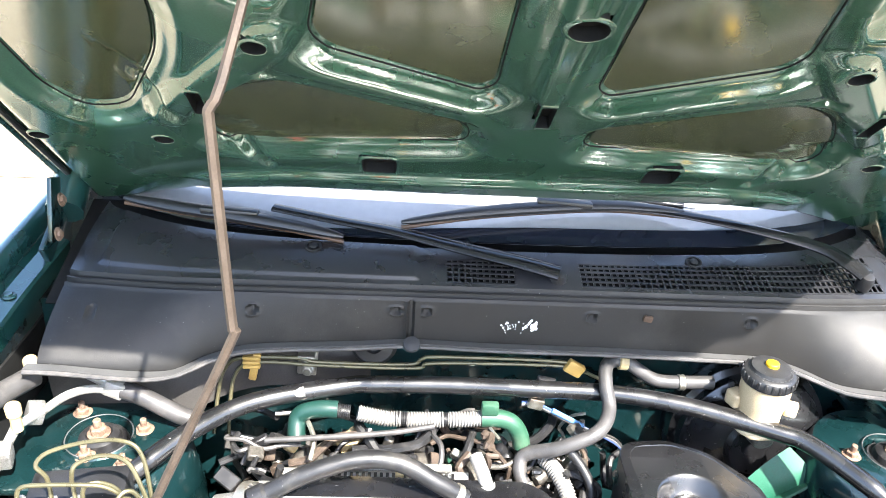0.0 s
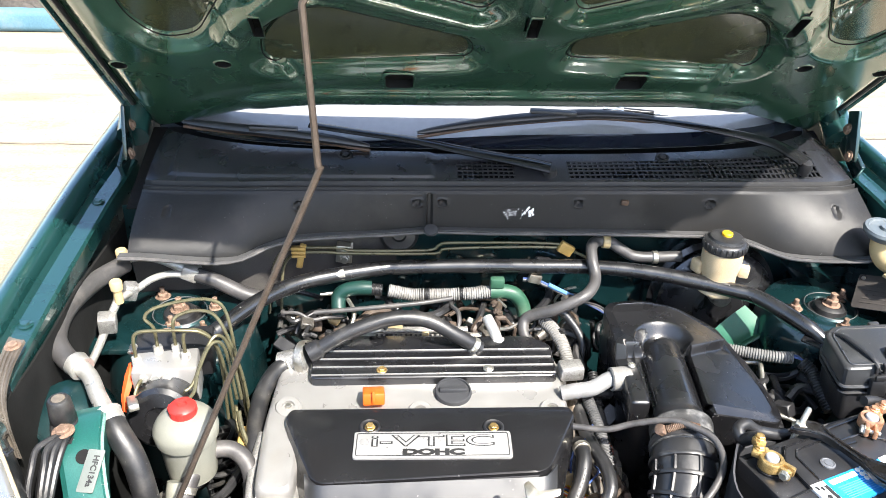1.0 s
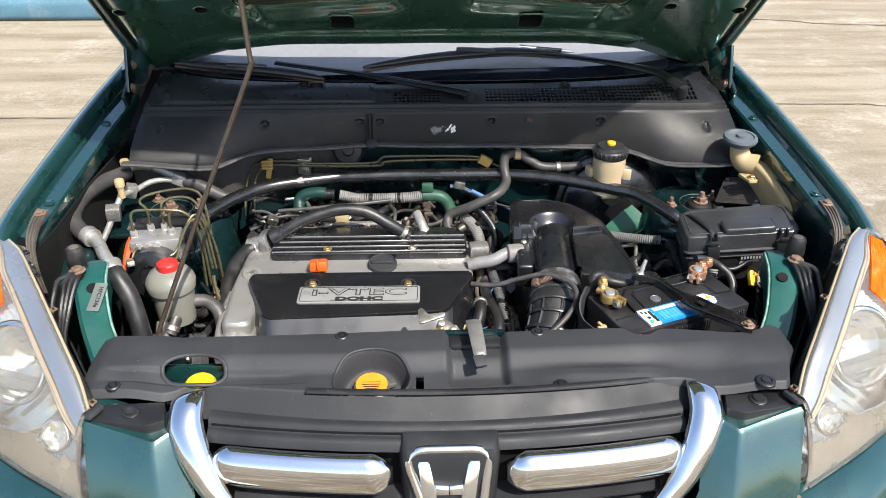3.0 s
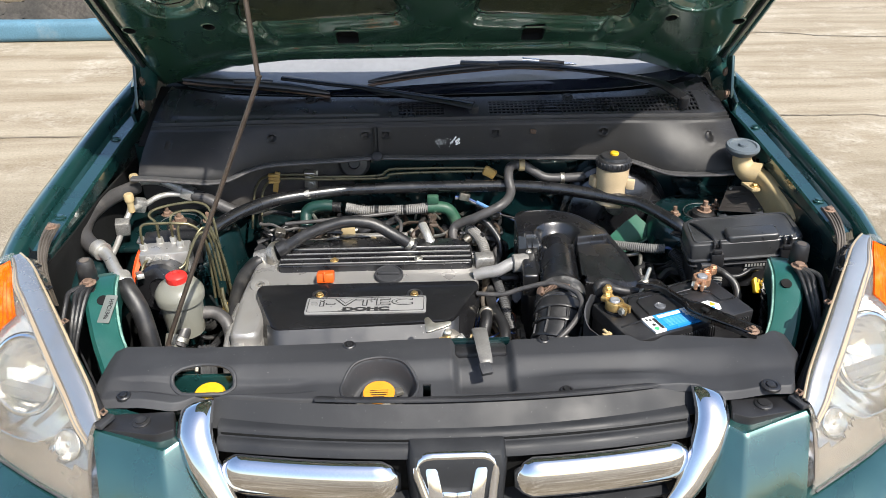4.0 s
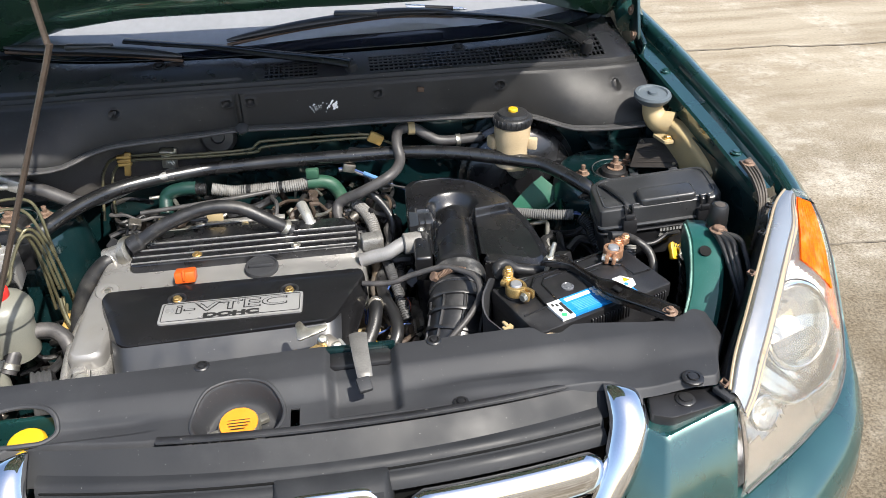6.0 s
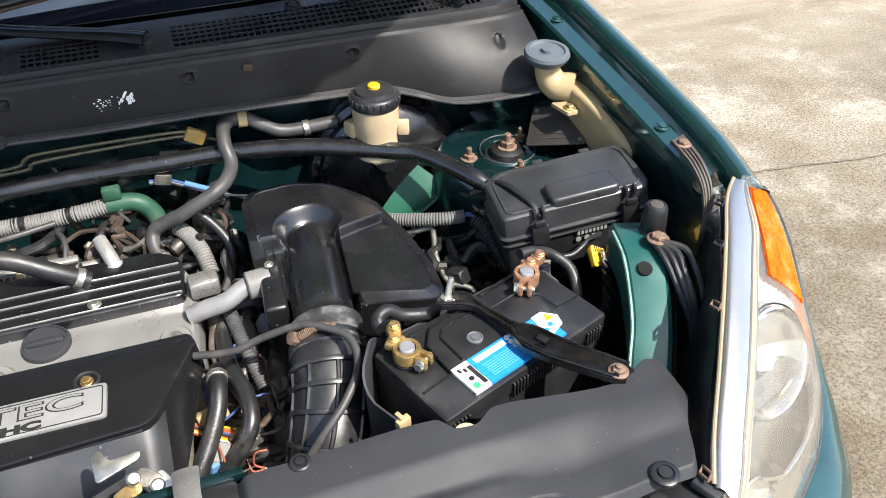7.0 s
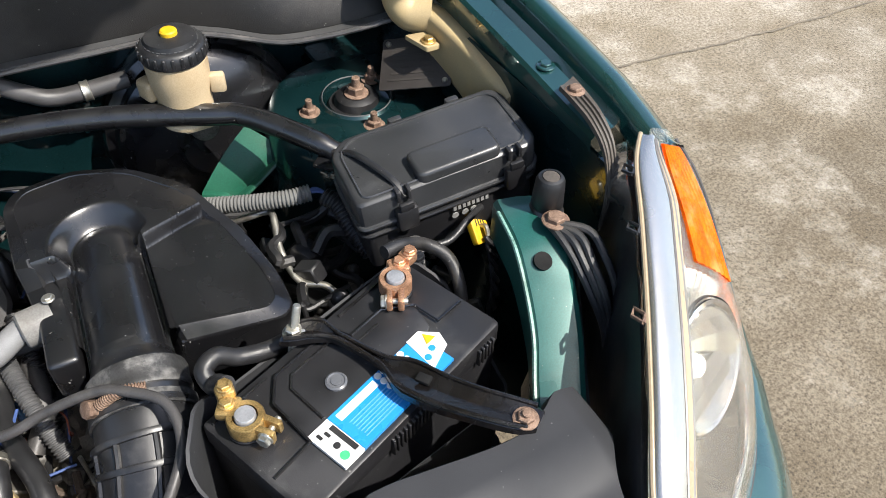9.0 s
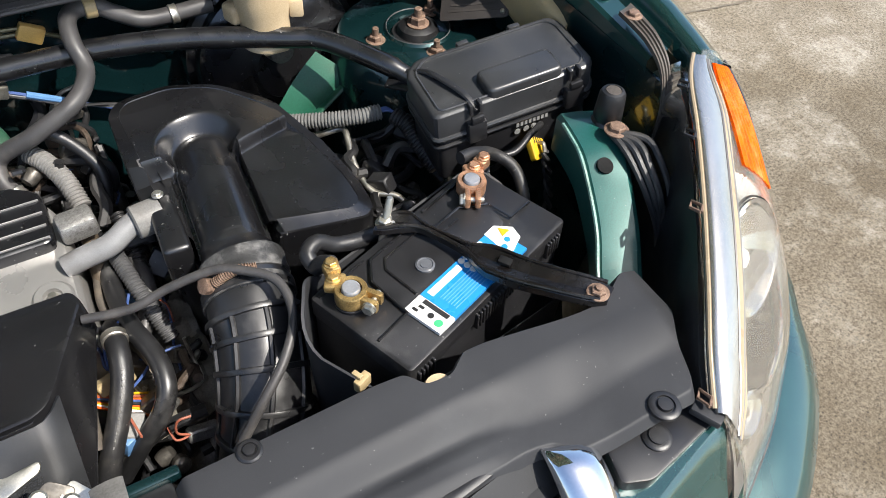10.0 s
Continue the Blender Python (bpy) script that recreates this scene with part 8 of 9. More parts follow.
box(bm, (0.188, 0.698, 0.944), (0.012, 0.010, 0.008), bev=0.002)
part("band", bm, CREAM_OLD, clip)
hose("blow_by_hose", "silver-grey hose from valve cover to air box", [(0.060, 0.405, 0.815), (0.082, 0.405, 0.820), (0.109, 0.405, 0.825), (0.132, 0.412, 0.834), (0.150, 0.417, 0.838), (0.166, 0.418, 0.838)], 0.0125, HOSE_GREY, clamp=(0.95,))
hose("coolant_hose", "black coolant hose beside the chain case", [(-0.375, 0.500, 0.812), (-0.398, 0.482, 0.808), (-0.415, 0.440, 0.798), (-0.419, 0.385, 0.785), (-0.415, 0.335, 0.770), (-0.410, 0.29, 0.745)], 0.0140, RUBBER, clamp=(0.08, 0.9))
hose("steering_hose", "dusty grey steering return hose", [(-0.500, 0.250, 0.77), (-0.488, 0.278, 0.795), (-0.470, 0.303, 0.805), (-0.442, 0.310, 0.802), (-0.420, 0.298, 0.790), (-0.411, 0.281, 0.765), (-0.415, 0.268, 0.72)], 0.0125, RUBBER_GREY, clamp=(0.06,))
hose("throttle_cable", "thin grey control cable looping over the intake boot", [(0.060, 0.318, 0.826), (0.106, 0.304, 0.832), (0.145, 0.299, 0.847), (0.188, 0.282, 0.868), (0.212, 0.264, 0.873), (0.236, 0.238, 0.872), (0.236, 0.199, 0.865), (0.212, 0.166, 0.850), (0.178, 0.144, 0.828), (0.145, 0.132, 0.790)], 0.0048, RUBBER_GREY, "cable")
PRINTED = [(0.080, 0.345, 0.765), (0.079, 0.325, 0.778), (0.078, 0.300, 0.780), (0.072, 0.276, 0.768), (0.056, 0.248, 0.748), (0.034, 0.220, 0.722), (0.012, 0.200, 0.67)]
printed = hose("water_hose", "black printed water hose down beside the engine", PRINTED, 0.0115, RUBBER, clamp=(0.22,))
c = spline(PRINTED[2:6], 12)
for i in range(8, 34, 2):
    bm = B()
    tube(bm, [c[i] + Vector((0.001, -0.0075, 0.0102)), c[i].lerp(c[i + 1], 0.7) + Vector((0.001, -0.0075, 0.0102))], 0.0009, 5, 1)
    part("print_bar", bm, LOOM_GREY, printed)
hose("water_hose", "dusty black water hose curving to the gearbox", [(0.098, 0.440, 0.770), (0.094, 0.380, 0.772), (0.098, 0.330, 0.776), (0.109, 0.285, 0.774), (0.109, 0.252, 0.764), (0.094, 0.234, 0.744), (0.066, 0.230, 0.712), (0.035, 0.235, 0.66)], 0.0105, BOOT)
hose("vacuum_hose", "grey rubber vacuum hose", [(0.118, 0.470, 0.765), (0.129, 0.405, 0.765), (0.123, 0.372, 0.752), (0.104, 0.345, 0.735)], 0.0095, RUBBER_GREY)
cl = thing("coolant_neck", "aluminium coolant neck with a steel band", "hose neck", (-0.37, 0.5, 0.8))
bm = B()
lathe(bm, [(0.018, -0.02), (0.018, 0.012), (0.022, 0.014), (0.023, 0.026), (0.018, 0.028)], (-0.375, 0.500, 0.815), (0.75, -0.1, 0.25), 26)
part("neck", bm, ALU, cl)
bm = B()
lathe(bm, [(0.031, -0.007), (0.032, 0.0), (0.031, 0.007)], (-0.352, 0.503, 0.815), (0.8, -0.25, 0.2), 30, caps=False)
part("band", bm, STEEL, cl, "yellowed steel band")

# ---- wiring ----
loom = thing("engine_wiring_duct", "grey corrugated wiring sleeve with green elbows behind the engine", "wiring", (-0.12, 0.65, 0.84))
for a, b in ((0, 2), (3, 5), (6, 8)):
    xs = [-0.215, -0.176, -0.150, -0.142, -0.107, -0.085, -0.078, -0.05, -0.025]
    zs = [0.855, 0.846, 0.845, 0.845, 0.845, 0.846, 0.846, 0.848, 0.851]
    bm = B()
    ribbed(bm, [(xs[i], 0.65, zs[i]) for i in range(a, b + 1)], 0.0125, 0.0042, 0.0016)
    part("sleeve", bm, LOOM_GREY, loom)
for x in (-0.236, -0.148, -0.082):
    bm = B()
    ribbed(bm, [(x - 0.012, 0.65, 0.858 if x < -0.2 else 0.846), (x + 0.010, 0.65, 0.856 if x < -0.2 else 0.846)], 0.0115, 0.003, 0.0012)
    part("tape", bm, TAPE, loom)
bm = B()
tube(bm, [(-0.303, 0.620, 0.815), (-0.305, 0.645, 0.842), (-0.292, 0.650, 0.856), (-0.265, 0.650, 0.861), (-0.245, 0.650, 0.860)], 0.0135, 14, 6)
part("elbow", bm, DARK_ELBOW, loom, "dark green elbow")
bm = B()
tube(bm, [(-0.028, 0.650, 0.851), (-0.002, 0.650, 0.851), (0.018, 0.648, 0.845), (0.032, 0.645, 0.826), (0.037, 0.640, 0.806)], 0.0138, 16, 6)
part("elbow", bm, GREEN_PLASTIC, loom, "green elbow with a clip")
bm = B()
box(bm, (-0.017, 0.646, 0.873), (0.026, 0.014, 0.020), bev=0.003)
part("elbow_clip", bm, GREEN_PLASTIC, loom)
bm = B()
ribbed(bm, [(0.036, 0.640, 0.807), (0.041, 0.632, 0.785), (0.048, 0.62, 0.765)], 0.010, 0.004, 0.0015)
part("tail", bm, RUBBER, loom)
floom = thing("fuse_box_loom", "grey corrugated loom running into the fuse box", "wiring", (0.42, 0.48, 0.82))
bm = B()
ribbed(bm, [(0.345, 0.527, 0.815), (0.397, 0.495, 0.823), (0.438, 0.474, 0.829), (0.466, 0.468, 0.831)], 0.0105, 0.0042, 0.0016)
part("sleeve", bm, material("mid_grey_loom", (0.13, 0.13, 0.125), 0.6, 0, 0.2, 50, 600, 0.2), floom)
for k in range(4):
    bm = B()
    tube(bm, [(0.460, 0.468 + 0.002 * k, 0.833 - 0.002 * k), (0.474, 0.462 + 0.002 * k, 0.834), (0.486, 0.452, 0.830 - 0.002 * k)], 0.002, 6, 4)
    part("wire", bm, BLUE_WIRE, floom)
bm = B()
ribbed(bm, [(0.478, 0.458, 0.829), (0.489, 0.440, 0.822), (0.492, 0.415, 0.808), (0.500, 0.38, 0.79)], 0.0115, 0.0045, 0.0016)
part("sleeve", bm, RUBBER, floom)
cab = hose("battery_cable", "black taped negative battery cable", [(0.285, 0.215, 0.893), (0.280, 0.226, 0.885), (0.276, 0.236, 0.872), (0.274, 0.250, 0.878), (0.288, 0.258, 0.880), (0.306, 0.257, 0.868), (0.331, 0.256, 0.862), (0.352, 0.262, 0.855), (0.36, 0.29, 0.82)], 0.0085, TAPE, "cable")
hose("battery_cable", "black positive battery cable", [(0.470, 0.285, 0.895), (0.492, 0.290, 0.890), (0.520, 0.292, 0.875), (0.540, 0.276, 0.858), (0.540, 0.25, 0.83), (0.53, 0.23, 0.78)], 0.0070, RUBBER, "cable")
hose("earth_cable", "thin black wire to the side wall", [(0.505, 0.300, 0.870), (0.545, 0.290, 0.868), (0.575, 0.30, 0.875), (0.605, 0.318, 0.868)], 0.0040, RUBBER, "cable")
conn = thing("yellow_connector", "yellow taped wiring connector on the inner fender", "connector", (0.62, 0.32, 0.80))
CM = Matrix.Translation((0.610, 0.326, 0.826)) @ Matrix.Scale(1.05, 4) @ Euler((radians(48), radians(14), radians(12))).to_matrix().to_4x4()
bm = B()
prism(bm, rounded([(-0.011, -0.017), (0.009, -0.017), (0.012, -0.006), (0.011, 0.017), (-0.006, 0.017), (-0.012, 0.009)], 0.003, 3), -0.004, 0.004, 0.002, m=CM)
part("shell", bm, CAP_YELLOW, conn)
bm = B()
for k in range(4):
    box(bm, (-0.005 + 0.0035 * k, 0.008, 0.0042), (0.0012, 0.010, 0.0006), bev=0, m=CM)
part("print_bar", bm, INK, conn)
bm = B()
tube(bm, [CM @ Vector((0.001, 0.002, 0.004)), CM @ Vector((0.001, 0.000, 0.011)), CM @ Vector((0.001, -0.010, 0.010))], 0.0028, 8, 5)
part("eyelet_wire", bm, STEEL, conn)
tail = [CM @ Vector((0.001, -0.010, 0.010)), Vector((0.618, 0.302, 0.790)), Vector((0.614, 0.288, 0.758)), Vector((0.604, 0.280, 0.715))]
for f in (0.0, math.pi):
    bm = B()
    twist = []
    for i in range(49):
        u = i / 48 * 2.999
        q = tail[int(u)].lerp(tail[int(u) + 1], u - int(u))
        twist.append(q + Vector((math.cos(u * 7 + f), math.sin(u * 7 + f), 0)) * 0.0034)
    tube(bm, twist, 0.0030, 7, 1)
    part("twisted_wire", bm, TAPE, conn)
clipg = thing("gold_clip", "small yellow metal clip behind the radiator cover", "clip", (0.255, 0.088, 0.89))
bm = B()
box(bm, (0.256, 0.092, 0.880), (0.016, 0.008, 0.014), (0, 0, 25), bev=0.0015)
box(bm, (0.253, 0.095, 0.889), (0.005, 0.010, 0.004), (0, 0, 25), bev=0.001)
part("clip_body", bm, CREAM_OLD, clipg)
dot = thing("rubber_button", "cream rubber button in the notch of the radiator cover", "button", (0.308, 0.056, 0.88))
bm = B()
lathe(bm, [(0.0135, -0.015), (0.0138, 0.006), (0.012, 0.010), (0.001, 0.011)], (0.309, 0.052, 0.880), (0, 0, 1), 24)
part("head", bm, CREAM, dot)

# ---- intake side of the engine ----
intake = thing("intake_manifold", "grimy aluminium intake and fuel rail behind the engine", "intake manifold", (-0.12, 0.60, 0.75))
bm = B()
for k in range(4):
    x = -0.30 + 0.085 * k
    tube(bm, [(x, 0.55, 0.74), (x + 0.005, 0.585, 0.775), (x + 0.012, 0.63, 0.775), (x + 0.02, 0.67, 0.73)], 0.024, 14, 6)
    part("runner", bm, GREASE, intake)
    bm = B()
bm.free()
bm = B()
tube(bm, [(-0.32, 0.572, 0.806), (-0.05, 0.570, 0.806)], 0.009, 12, 4)
part("fuel_rail", bm, ALU_PIPE, intake)
bm = B()
box(bm, (-0.150, 0.570, 0.824), (0.15, 0.012, 0.006), (12, 0, 0), bev=0.002)
part("injector_duct", bm, ALU, intake, "pale metal injector duct")
for k in range(20):
    bm = B()
    box(bm, (-0.235 + 0.0085 * k, 0.556, 0.815), (0.0045, 0.014, 0.012), bev=0.001)
    part("duct_fin", bm, PLASTIC, intake)
bm = B()
box(bm, (-0.205, 0.575, 0.832), (0.030, 0.010, 0.026), bev=0.002)
part("rail_cap", bm, CREAM_OLD, intake)
bm = B()
box(bm, (-0.150, 0.560, 0.815), (0.012, 0.012, 0.018), bev=0.002)
part("rail_cap", bm, CREAM_OLD, intake)
bm = B()
tube(bm, [(-0.020, 0.52, 0.80), (-0.030, 0.545, 0.83), (-0.042, 0.575, 0.845)], 0.0100, 14, 5)
lathe(bm, [(0.0125, -0.006), (0.0135, 0), (0.0125, 0.006)], (-0.026, 0.535, 0.82), (-0.3, 0.6, 0.7), 18)
part("vapour_pipe", bm, ALU_PIPE, intake)
bm = B()
tube(bm, [(-0.345, 0.600, 0.842), (-0.24, 0.605, 0.848), (-0.16, 0.612, 0.852), (-0.10, 0.63, 0.850)], 0.0045, 10, 6)
part("vapour_line", bm, RUBBER_GREY, intake)
bm = B()
box(bm, (0.085, 0.455, 0.822), (0.040, 0.030, 0.026), (0, 0, 5), bev=0.005)
part("sensor_housing", bm, ALU, intake)
bm = B()
tube(bm, [(0.08, 0.600, 0.855), (0.11, 0.585, 0.83), (0.13, 0.56, 0.80), (0.125, 0.54, 0.76)], 0.0075, 10, 5)
part("vapour_line", bm, RUBBER, intake)
bm = B()
box(bm, (0.072, 0.69, 0.888), (0.03, 0.012, 0.022), (0, 10, 0), bev=0.003)
part("brace_clip", bm, PLASTIC, intake)

random.seed(7)
bits = thing("under_bonnet_clutter", "tangle of dark wires, connectors and small castings", "engine wiring", (0.0, 0.6, 0.7), kind="stuff")
for mat, count, lo, hi, rr in ((RUBBER, 46, (-0.42, 0.56, 0.72), (0.14, 0.69, 0.83), (0.003, 0.008)), (RUBBER, 34, (0.05, 0.24, 0.62), (0.155, 0.60, 0.71), (0.003, 0.008)), (TAPE, 20, (0.18, 0.58, 0.68), (0.42, 0.68, 0.76), (0.003, 0.006)),
                               (GRIME, 14, (-0.36, 0.58, 0.76), (0.13, 0.68, 0.84), (0.003, 0.007)), (RUBBER_GREY, 12, (-0.40, 0.56, 0.74), (0.14, 0.68, 0.84), (0.003, 0.006)), (STEEL, 9, (-0.36, 0.58, 0.76), (0.14, 0.68, 0.84), (0.002, 0.004)), (RUBBER_GREY, 14, (0.05, 0.42, 0.68), (0.15, 0.62, 0.79), (0.004, 0.008)), (GRIME, 9, (0.05, 0.26, 0.66), (0.14, 0.62, 0.74), (0.004, 0.008)), (STEEL, 10, (0.05, 0.26, 0.64), (0.15, 0.55, 0.75), (0.002, 0.004)), (RED_WIRE, 8, (0.06, 0.22, 0.68), (0.14, 0.42, 0.74), (0.001, 0.0018)),
                               (BLUE_WIRE, 6, (0.06, 0.26, 0.68), (0.14, 0.60, 0.78), (0.001, 0.0018)), (RUBBER, 22, (0.40, 0.32, 0.66), (0.60, 0.48, 0.80), (0.003, 0.008)), (RUBBER, 24, (-0.60, 0.24, 0.62), (-0.43, 0.50, 0.78), (0.003, 0.009))):
    bm = B()
    for i in range(count):
        p = Vector([random.uniform(a, b) for a, b in zip(lo, hi)])
        pts = [p]
        d = Vector((random.gauss(0, 1), random.gauss(0, 0.7), random.gauss(0, 0.35))).normalized()
        for j in range(5):
            d = (d + Vector((random.gauss(0, 0.5), random.gauss(0, 0.5), random.gauss(0, 0.35)))).normalized()
            q = pts[-1] + d * 0.028
            pts.append(Vector([min(max(c, a), b) for c, a, b in zip(q, lo, hi)]))
        tube(bm, pts, random.uniform(*rr), 7, 4)
    tagged(finish("loose_wires", bm, mat, bits, doubles=False), kind="stuff")
for mat, count, lo, hi in ((PLASTIC, 34, (-0.40, 0.57, 0.72), (0.13, 0.68, 0.81)), (GREASE, 30, (0.05, 0.22, 0.60), (0.16, 0.58, 0.74)), (GRIME, 20, (-0.38, 0.56, 0.74), (0.13, 0.66, 0.82)), (STEEL, 8, (-0.38, 0.56, 0.74), (0.13, 0.66, 0.81)), (GREASE, 22, (-0.38, 0.57, 0.74), (0.14, 0.67, 0.83)), (CREAM_OLD, 2, (-0.36, 0.57, 0.78), (0.10, 0.66, 0.82)), (GREEN_PLASTIC, 2, (-0.36, 0.57, 0.76), (0.0, 0.66, 0.80)), (GREASE, 6, (0.30, 0.58, 0.68), (0.40, 0.66, 0.75)), (ALU, 22, (0.03, 0.22, 0.62), (0.15, 0.50, 0.725)),
                           (PLASTIC, 18, (0.05, 0.40, 0.66), (0.155, 0.58, 0.76)), (GREASE, 16, (0.40, 0.30, 0.58), (0.62, 0.46, 0.74)), (PLASTIC, 12, (0.39, 0.34, 0.68), (0.50, 0.47, 0.79)), (ALU, 5, (0.39, 0.34, 0.66), (0.50, 0.47, 0.76)), (LOOM_GREY, 12, (0.02, 0.24, 0.66), (0.12, 0.42, 0.73)), (CREAM_OLD, 4, (0.02, 0.26, 0.69), (0.08, 0.38, 0.74)), (GREASE, 18, (-0.62, 0.22, 0.55), (-0.43, 0.48, 0.74))):
    bm = B()
    for i in range(count):
        p = [random.uniform(a, b) for a, b in zip(lo, hi)]
        if i % 3 == 0:
            lathe(bm, [(0.008, -0.01), (0.010, -0.004), (0.010, 0.006), (0.006, 0.010), (0.001, 0.011)], p, (random.gauss(0, 1), random.gauss(0, 1), 0.6), 12)
        else:
            box(bm, p, (random.uniform(0.012, 0.04), random.uniform(0.01, 0.03), random.uniform(0.008, 0.025)), [random.uniform(-40, 40) for _ in range(3)], bev=0.002, seg=1)
    tagged(finish("small_fittings", bm, mat, bits, doubles=False), kind="stuff")
gear = thing("gearbox", "greasy gearbox housing below the air box", "gearbox", (0.22, 0.38, 0.45))
bm = B()
box(bm, (0.23, 0.40, 0.52), (0.30, 0.34, 0.20), (0, 0, 5), bev=0.03, seg=3)
part("housing", bm, GREASE, gear)
bm = B()
sheet(bm, span(0.06, 0.165, 24), span(0.25, 0.44, 40), lambda x, y: Vector((x, y, 0.690 + 0.008 * noise.noise(Vector((x * 60, y * 60, 0))) + 0.006 * sstep(-0.2, 0.2, math.sin(x * 150 + y * 40)) - 0.25 * max(0, 0.30 - y))), 0.004)
part("casting_web", bm, CAST, gear, "dusty grey casting")
for x, y, z, r in ((0.121, 0.370, 0.712, 0.018), (0.095, 0.320, 0.700, 0.014), (0.06, 0.378, 0.704, 0.016)):
    bm = B()
    lathe(bm, [(r * 1.2, -0.04), (r * 1.15, -0.004), (r, 0.0), (r * 0.55, 0.001), (r * 0.5, 0.006), (r * 0.2, 0.007)], (x, y, z), (0.1, -0.1, 1), 22)
    part("casting_boss", bm, CAST, gear)

# ---- wiring and pipes beside the engine ----
blue = thing("sensor_wires", "blue-sleeved sensor wires with a black bracket behind the engine", "wiring", (0.08, 0.67, 0.84))
for k in range(3):
    bm = B()
    tube(bm, [(0.035, 0.672, 0.866 - 0.003 * k), (0.056, 0.673, 0.864 - 0.003 * k), (0.079, 0.674, 0.852 - 0.003 * k), (0.13, 0.668 - 0.003 * k, 0.826), (0.186, 0.662, 0.799 + 0.004 * k), (0.21, 0.655, 0.78)], 0.0022, 7, 5)
    part("wire", bm, (BLUE_WIRE, HOSE_GREY, RUBBER)[k], blue)
bm = B()
tube(bm, [(0.084, 0.672, 0.851), (0.11, 0.669, 0.838), (0.135, 0.666, 0.826)], 0.0045, 8, 4)
part("sleeve", bm, material("blue_sleeve", (0.10, 0.22, 0.42), 0.4, 0, 0.2, 60, 700, 0.1), blue, "blue wire sleeve")
bm = B()
box(bm, (0.056, 0.668, 0.868), (0.024, 0.012, 0.018), (0, 15, 0), bev=0.002)
part("bracket", bm, STEEL, blue)
bund = thing("gearbox_wiring", "multicoloured wires with blue connectors beside the gearbox", "wiring", (0.05, 0.31, 0.68))
for k in range(9):
    m = (ORANGE, WHITE, CAP_YELLOW, ORANGE, INK, BLUE_WIRE, ORANGE, RED_WIRE, CAP_YELLOW)[k]
    bm = B()
    tube(bm, [(0.005, 0.300 + 0.002 * k, 0.735), (0.03, 0.284 + 0.0025 * k, 0.738 - 0.001 * k), (0.06, 0.262 + 0.003 * k, 0.732 + 0.001 * (k % 3)), (0.09, 0.252 + 0.004 * k, 0.715)], 0.0015, 6, 5)
    part("wire", bm, m, bund)
for p, sz in (((0.058, 0.246, 0.716), (0.034, 0.030, 0.026)), ((0.098, 0.444, 0.742), (0.016, 0.022, 0.014)), ((0.104, 0.400, 0.736), (0.016, 0.026, 0.014))):
    bm = B()
    box(bm, p, sz, (10, 8, 30), bev=0.003)
    part("connector", bm, bpy.data.materials["blue_sleeve"], bund, "blue connector")
harness = thing("engine_harness", "dusty brown taped harness with a corrugated branch beside the engine", "wiring", (0.08, 0.33, 0.72))
for m, r, pts in ((DUST_BROWN, 0.008, [(0.050, 0.420, 0.770), (0.046, 0.370, 0.775), (0.042, 0.320, 0.768), (0.034, 0.270, 0.762), (0.026, 0.230, 0.735)]),
                  (DUSTY, 0.0065, [(0.030, 0.400, 0.775), (0.060, 0.350, 0.765), (0.072, 0.310, 0.752), (0.066, 0.270, 0.735)]),
                  (DUST_BROWN, 0.005, [(0.085, 0.430, 0.770), (0.078, 0.380, 0.764), (0.090, 0.340, 0.750), (0.104, 0.300, 0.735), (0.110, 0.270, 0.715)])):
    bm = B()
    tube(bm, pts, r, 10, 6)
    part("branch", bm, m, harness)
bm = B()
ribbed(bm, [(0.108, 0.440, 0.790), (0.114, 0.400, 0.782), (0.122, 0.360, 0.764), (0.132, 0.325, 0.735)], 0.0095, 0.0042, 0.0016)
part("corrugated_branch", bm, DUSTY, harness)
brown = thing("coolant_pipe", "brown weathered coolant pipe beside the engine", "pipe", (0.08, 0.40, 0.72))
bm = B()
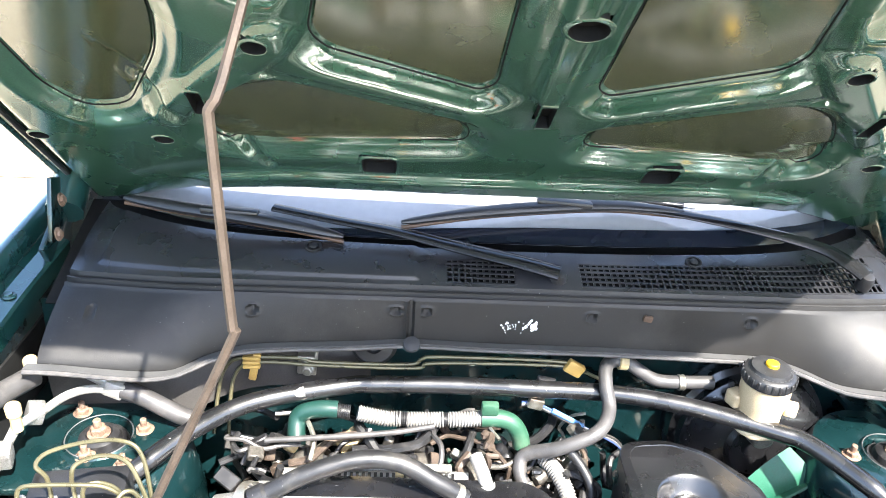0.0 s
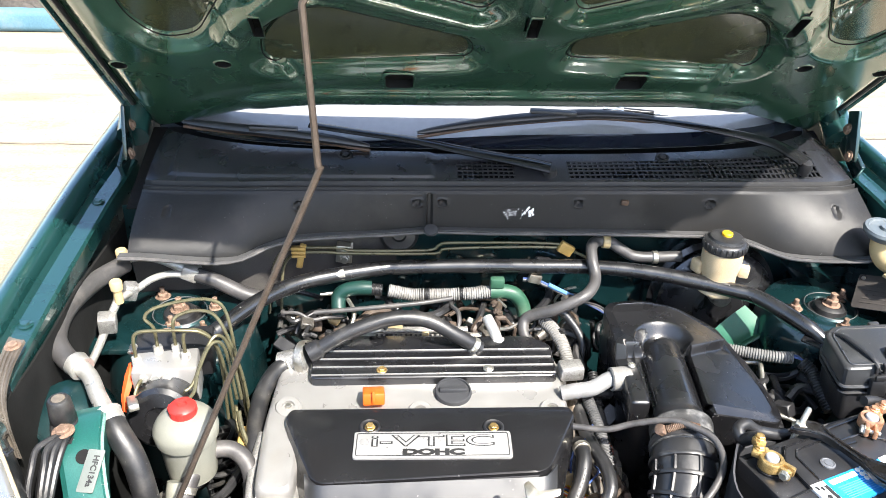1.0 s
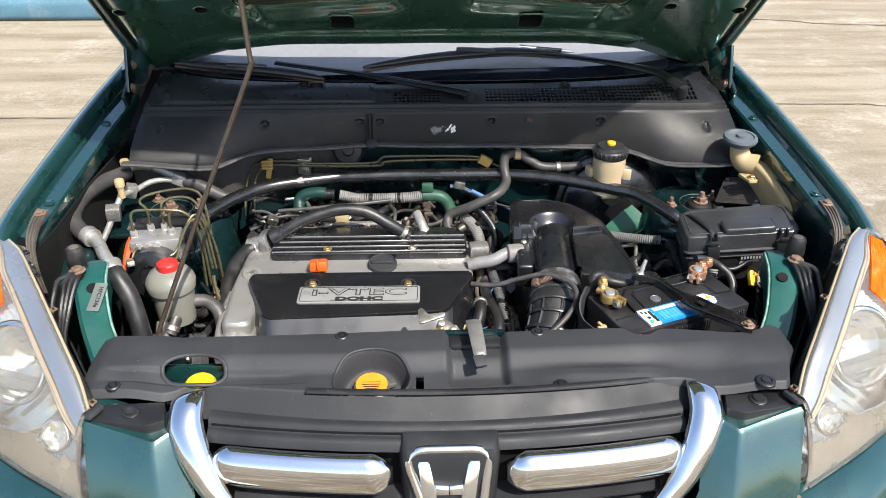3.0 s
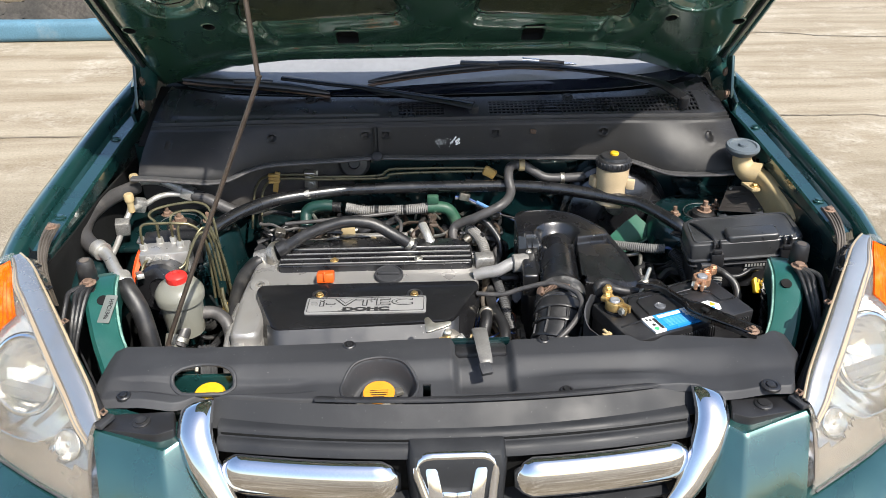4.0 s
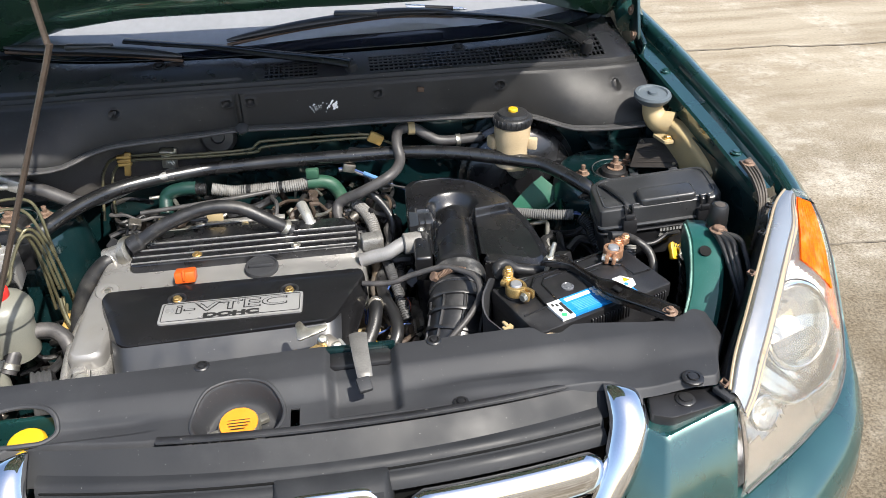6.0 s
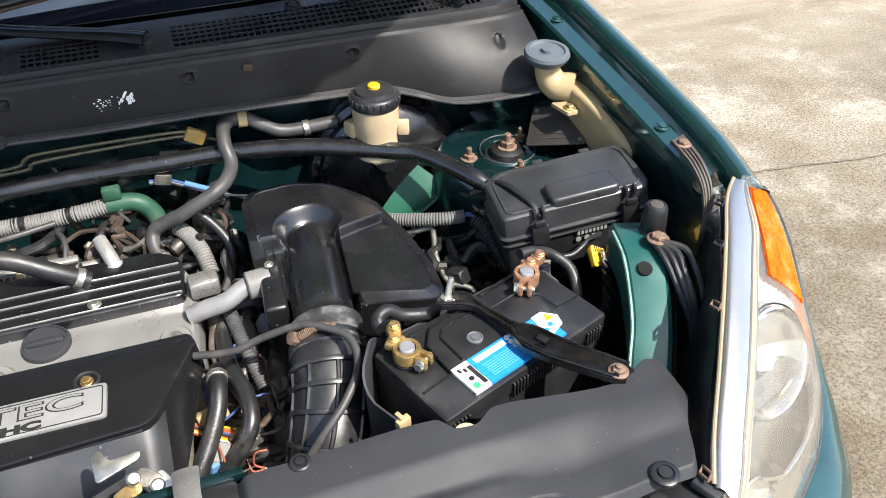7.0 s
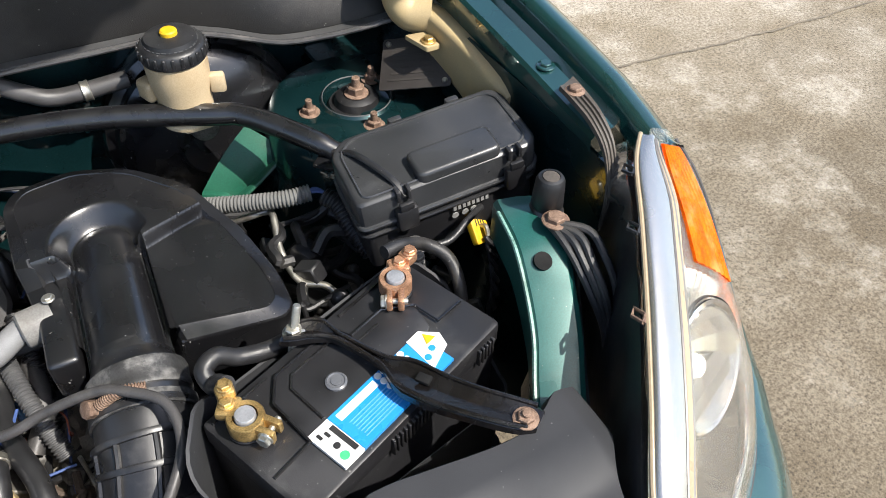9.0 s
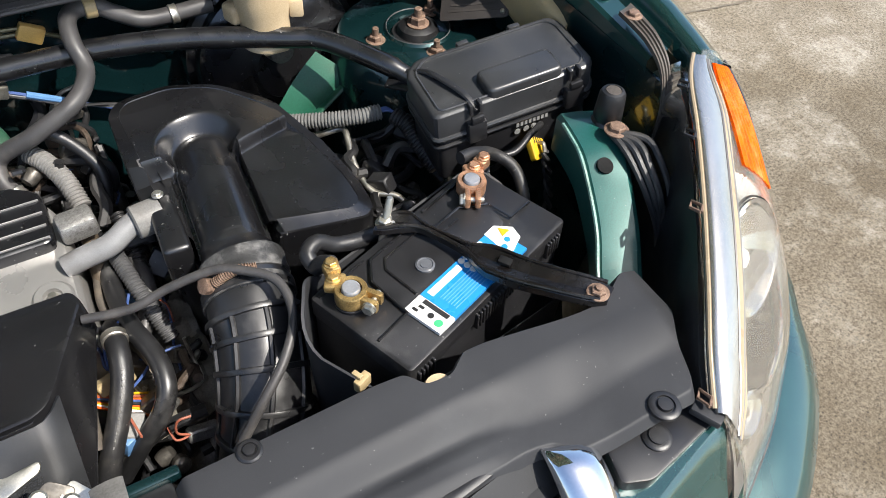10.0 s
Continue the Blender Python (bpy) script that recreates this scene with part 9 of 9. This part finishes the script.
tube(bm, [(0.092, 0.470, 0.79), (0.090, 0.445, 0.785), (0.087, 0.415, 0.765), (0.084, 0.385, 0.745), (0.078, 0.345, 0.736)], 0.0095, 12, 6)
part("pipe", bm, material("weathered_brown", (0.11, 0.085, 0.06), 0.55, 0.3, 0.4, 60, 500, 0.2, dirt=(0.06, 0.045, 0.03), dirt_amount=0.4), brown)
corr = thing("wiring_sleeve", "black corrugated wiring sleeve beside the air box", "wiring", (0.13, 0.43, 0.74))
bm = B()
ribbed(bm, [(0.128, 0.475, 0.800), (0.130, 0.45, 0.785), (0.131, 0.42, 0.765), (0.128, 0.39, 0.735), (0.120, 0.37, 0.70)], 0.0095, 0.0045, 0.0018)
part("sleeve", bm, RUBBER, corr)
corr = thing("wiring_sleeve", "grey corrugated wiring sleeve behind the coil cover", "wiring", (0.09, 0.56, 0.80))
bm = B()
ribbed(bm, [(0.062, 0.600, 0.822), (0.078, 0.575, 0.818), (0.090, 0.545, 0.808), (0.096, 0.515, 0.790)], 0.0120, 0.0045, 0.0018)
part("sleeve", bm, LOOM_GREY, corr)
corr = thing("wiring_sleeve", "pale corrugated sleeve beside the battery clamp", "wiring", (0.52, 0.315, 0.82))
bm = B()
ribbed(bm, [(0.524, 0.322, 0.855), (0.522, 0.314, 0.835), (0.520, 0.308, 0.81), (0.515, 0.305, 0.78)], 0.0095, 0.0045, 0.0016)
part("sleeve", bm, LOOM_GREY, corr)
vent = thing("breather_pipe", "weathered silver breather pipe behind the battery", "pipe", (0.41, 0.44, 0.80))
bm = B()
tube(bm, [(0.375, 0.505, 0.792), (0.395, 0.493, 0.803), (0.418, 0.482, 0.810), (0.416, 0.462, 0.806), (0.410, 0.440, 0.800), (0.408, 0.412, 0.790), (0.414, 0.386, 0.782), (0.436, 0.370, 0.780), (0.446, 0.350, 0.772)], 0.0042, 10, 6)
part("pipe", bm, STEEL, vent)
bm = B()
box(bm, (0.436, 0.425, 0.775), (0.036, 0.030, 0.030), (10, 20, 30), bev=0.004)
part("pipe_bracket", bm, PLASTIC, vent)
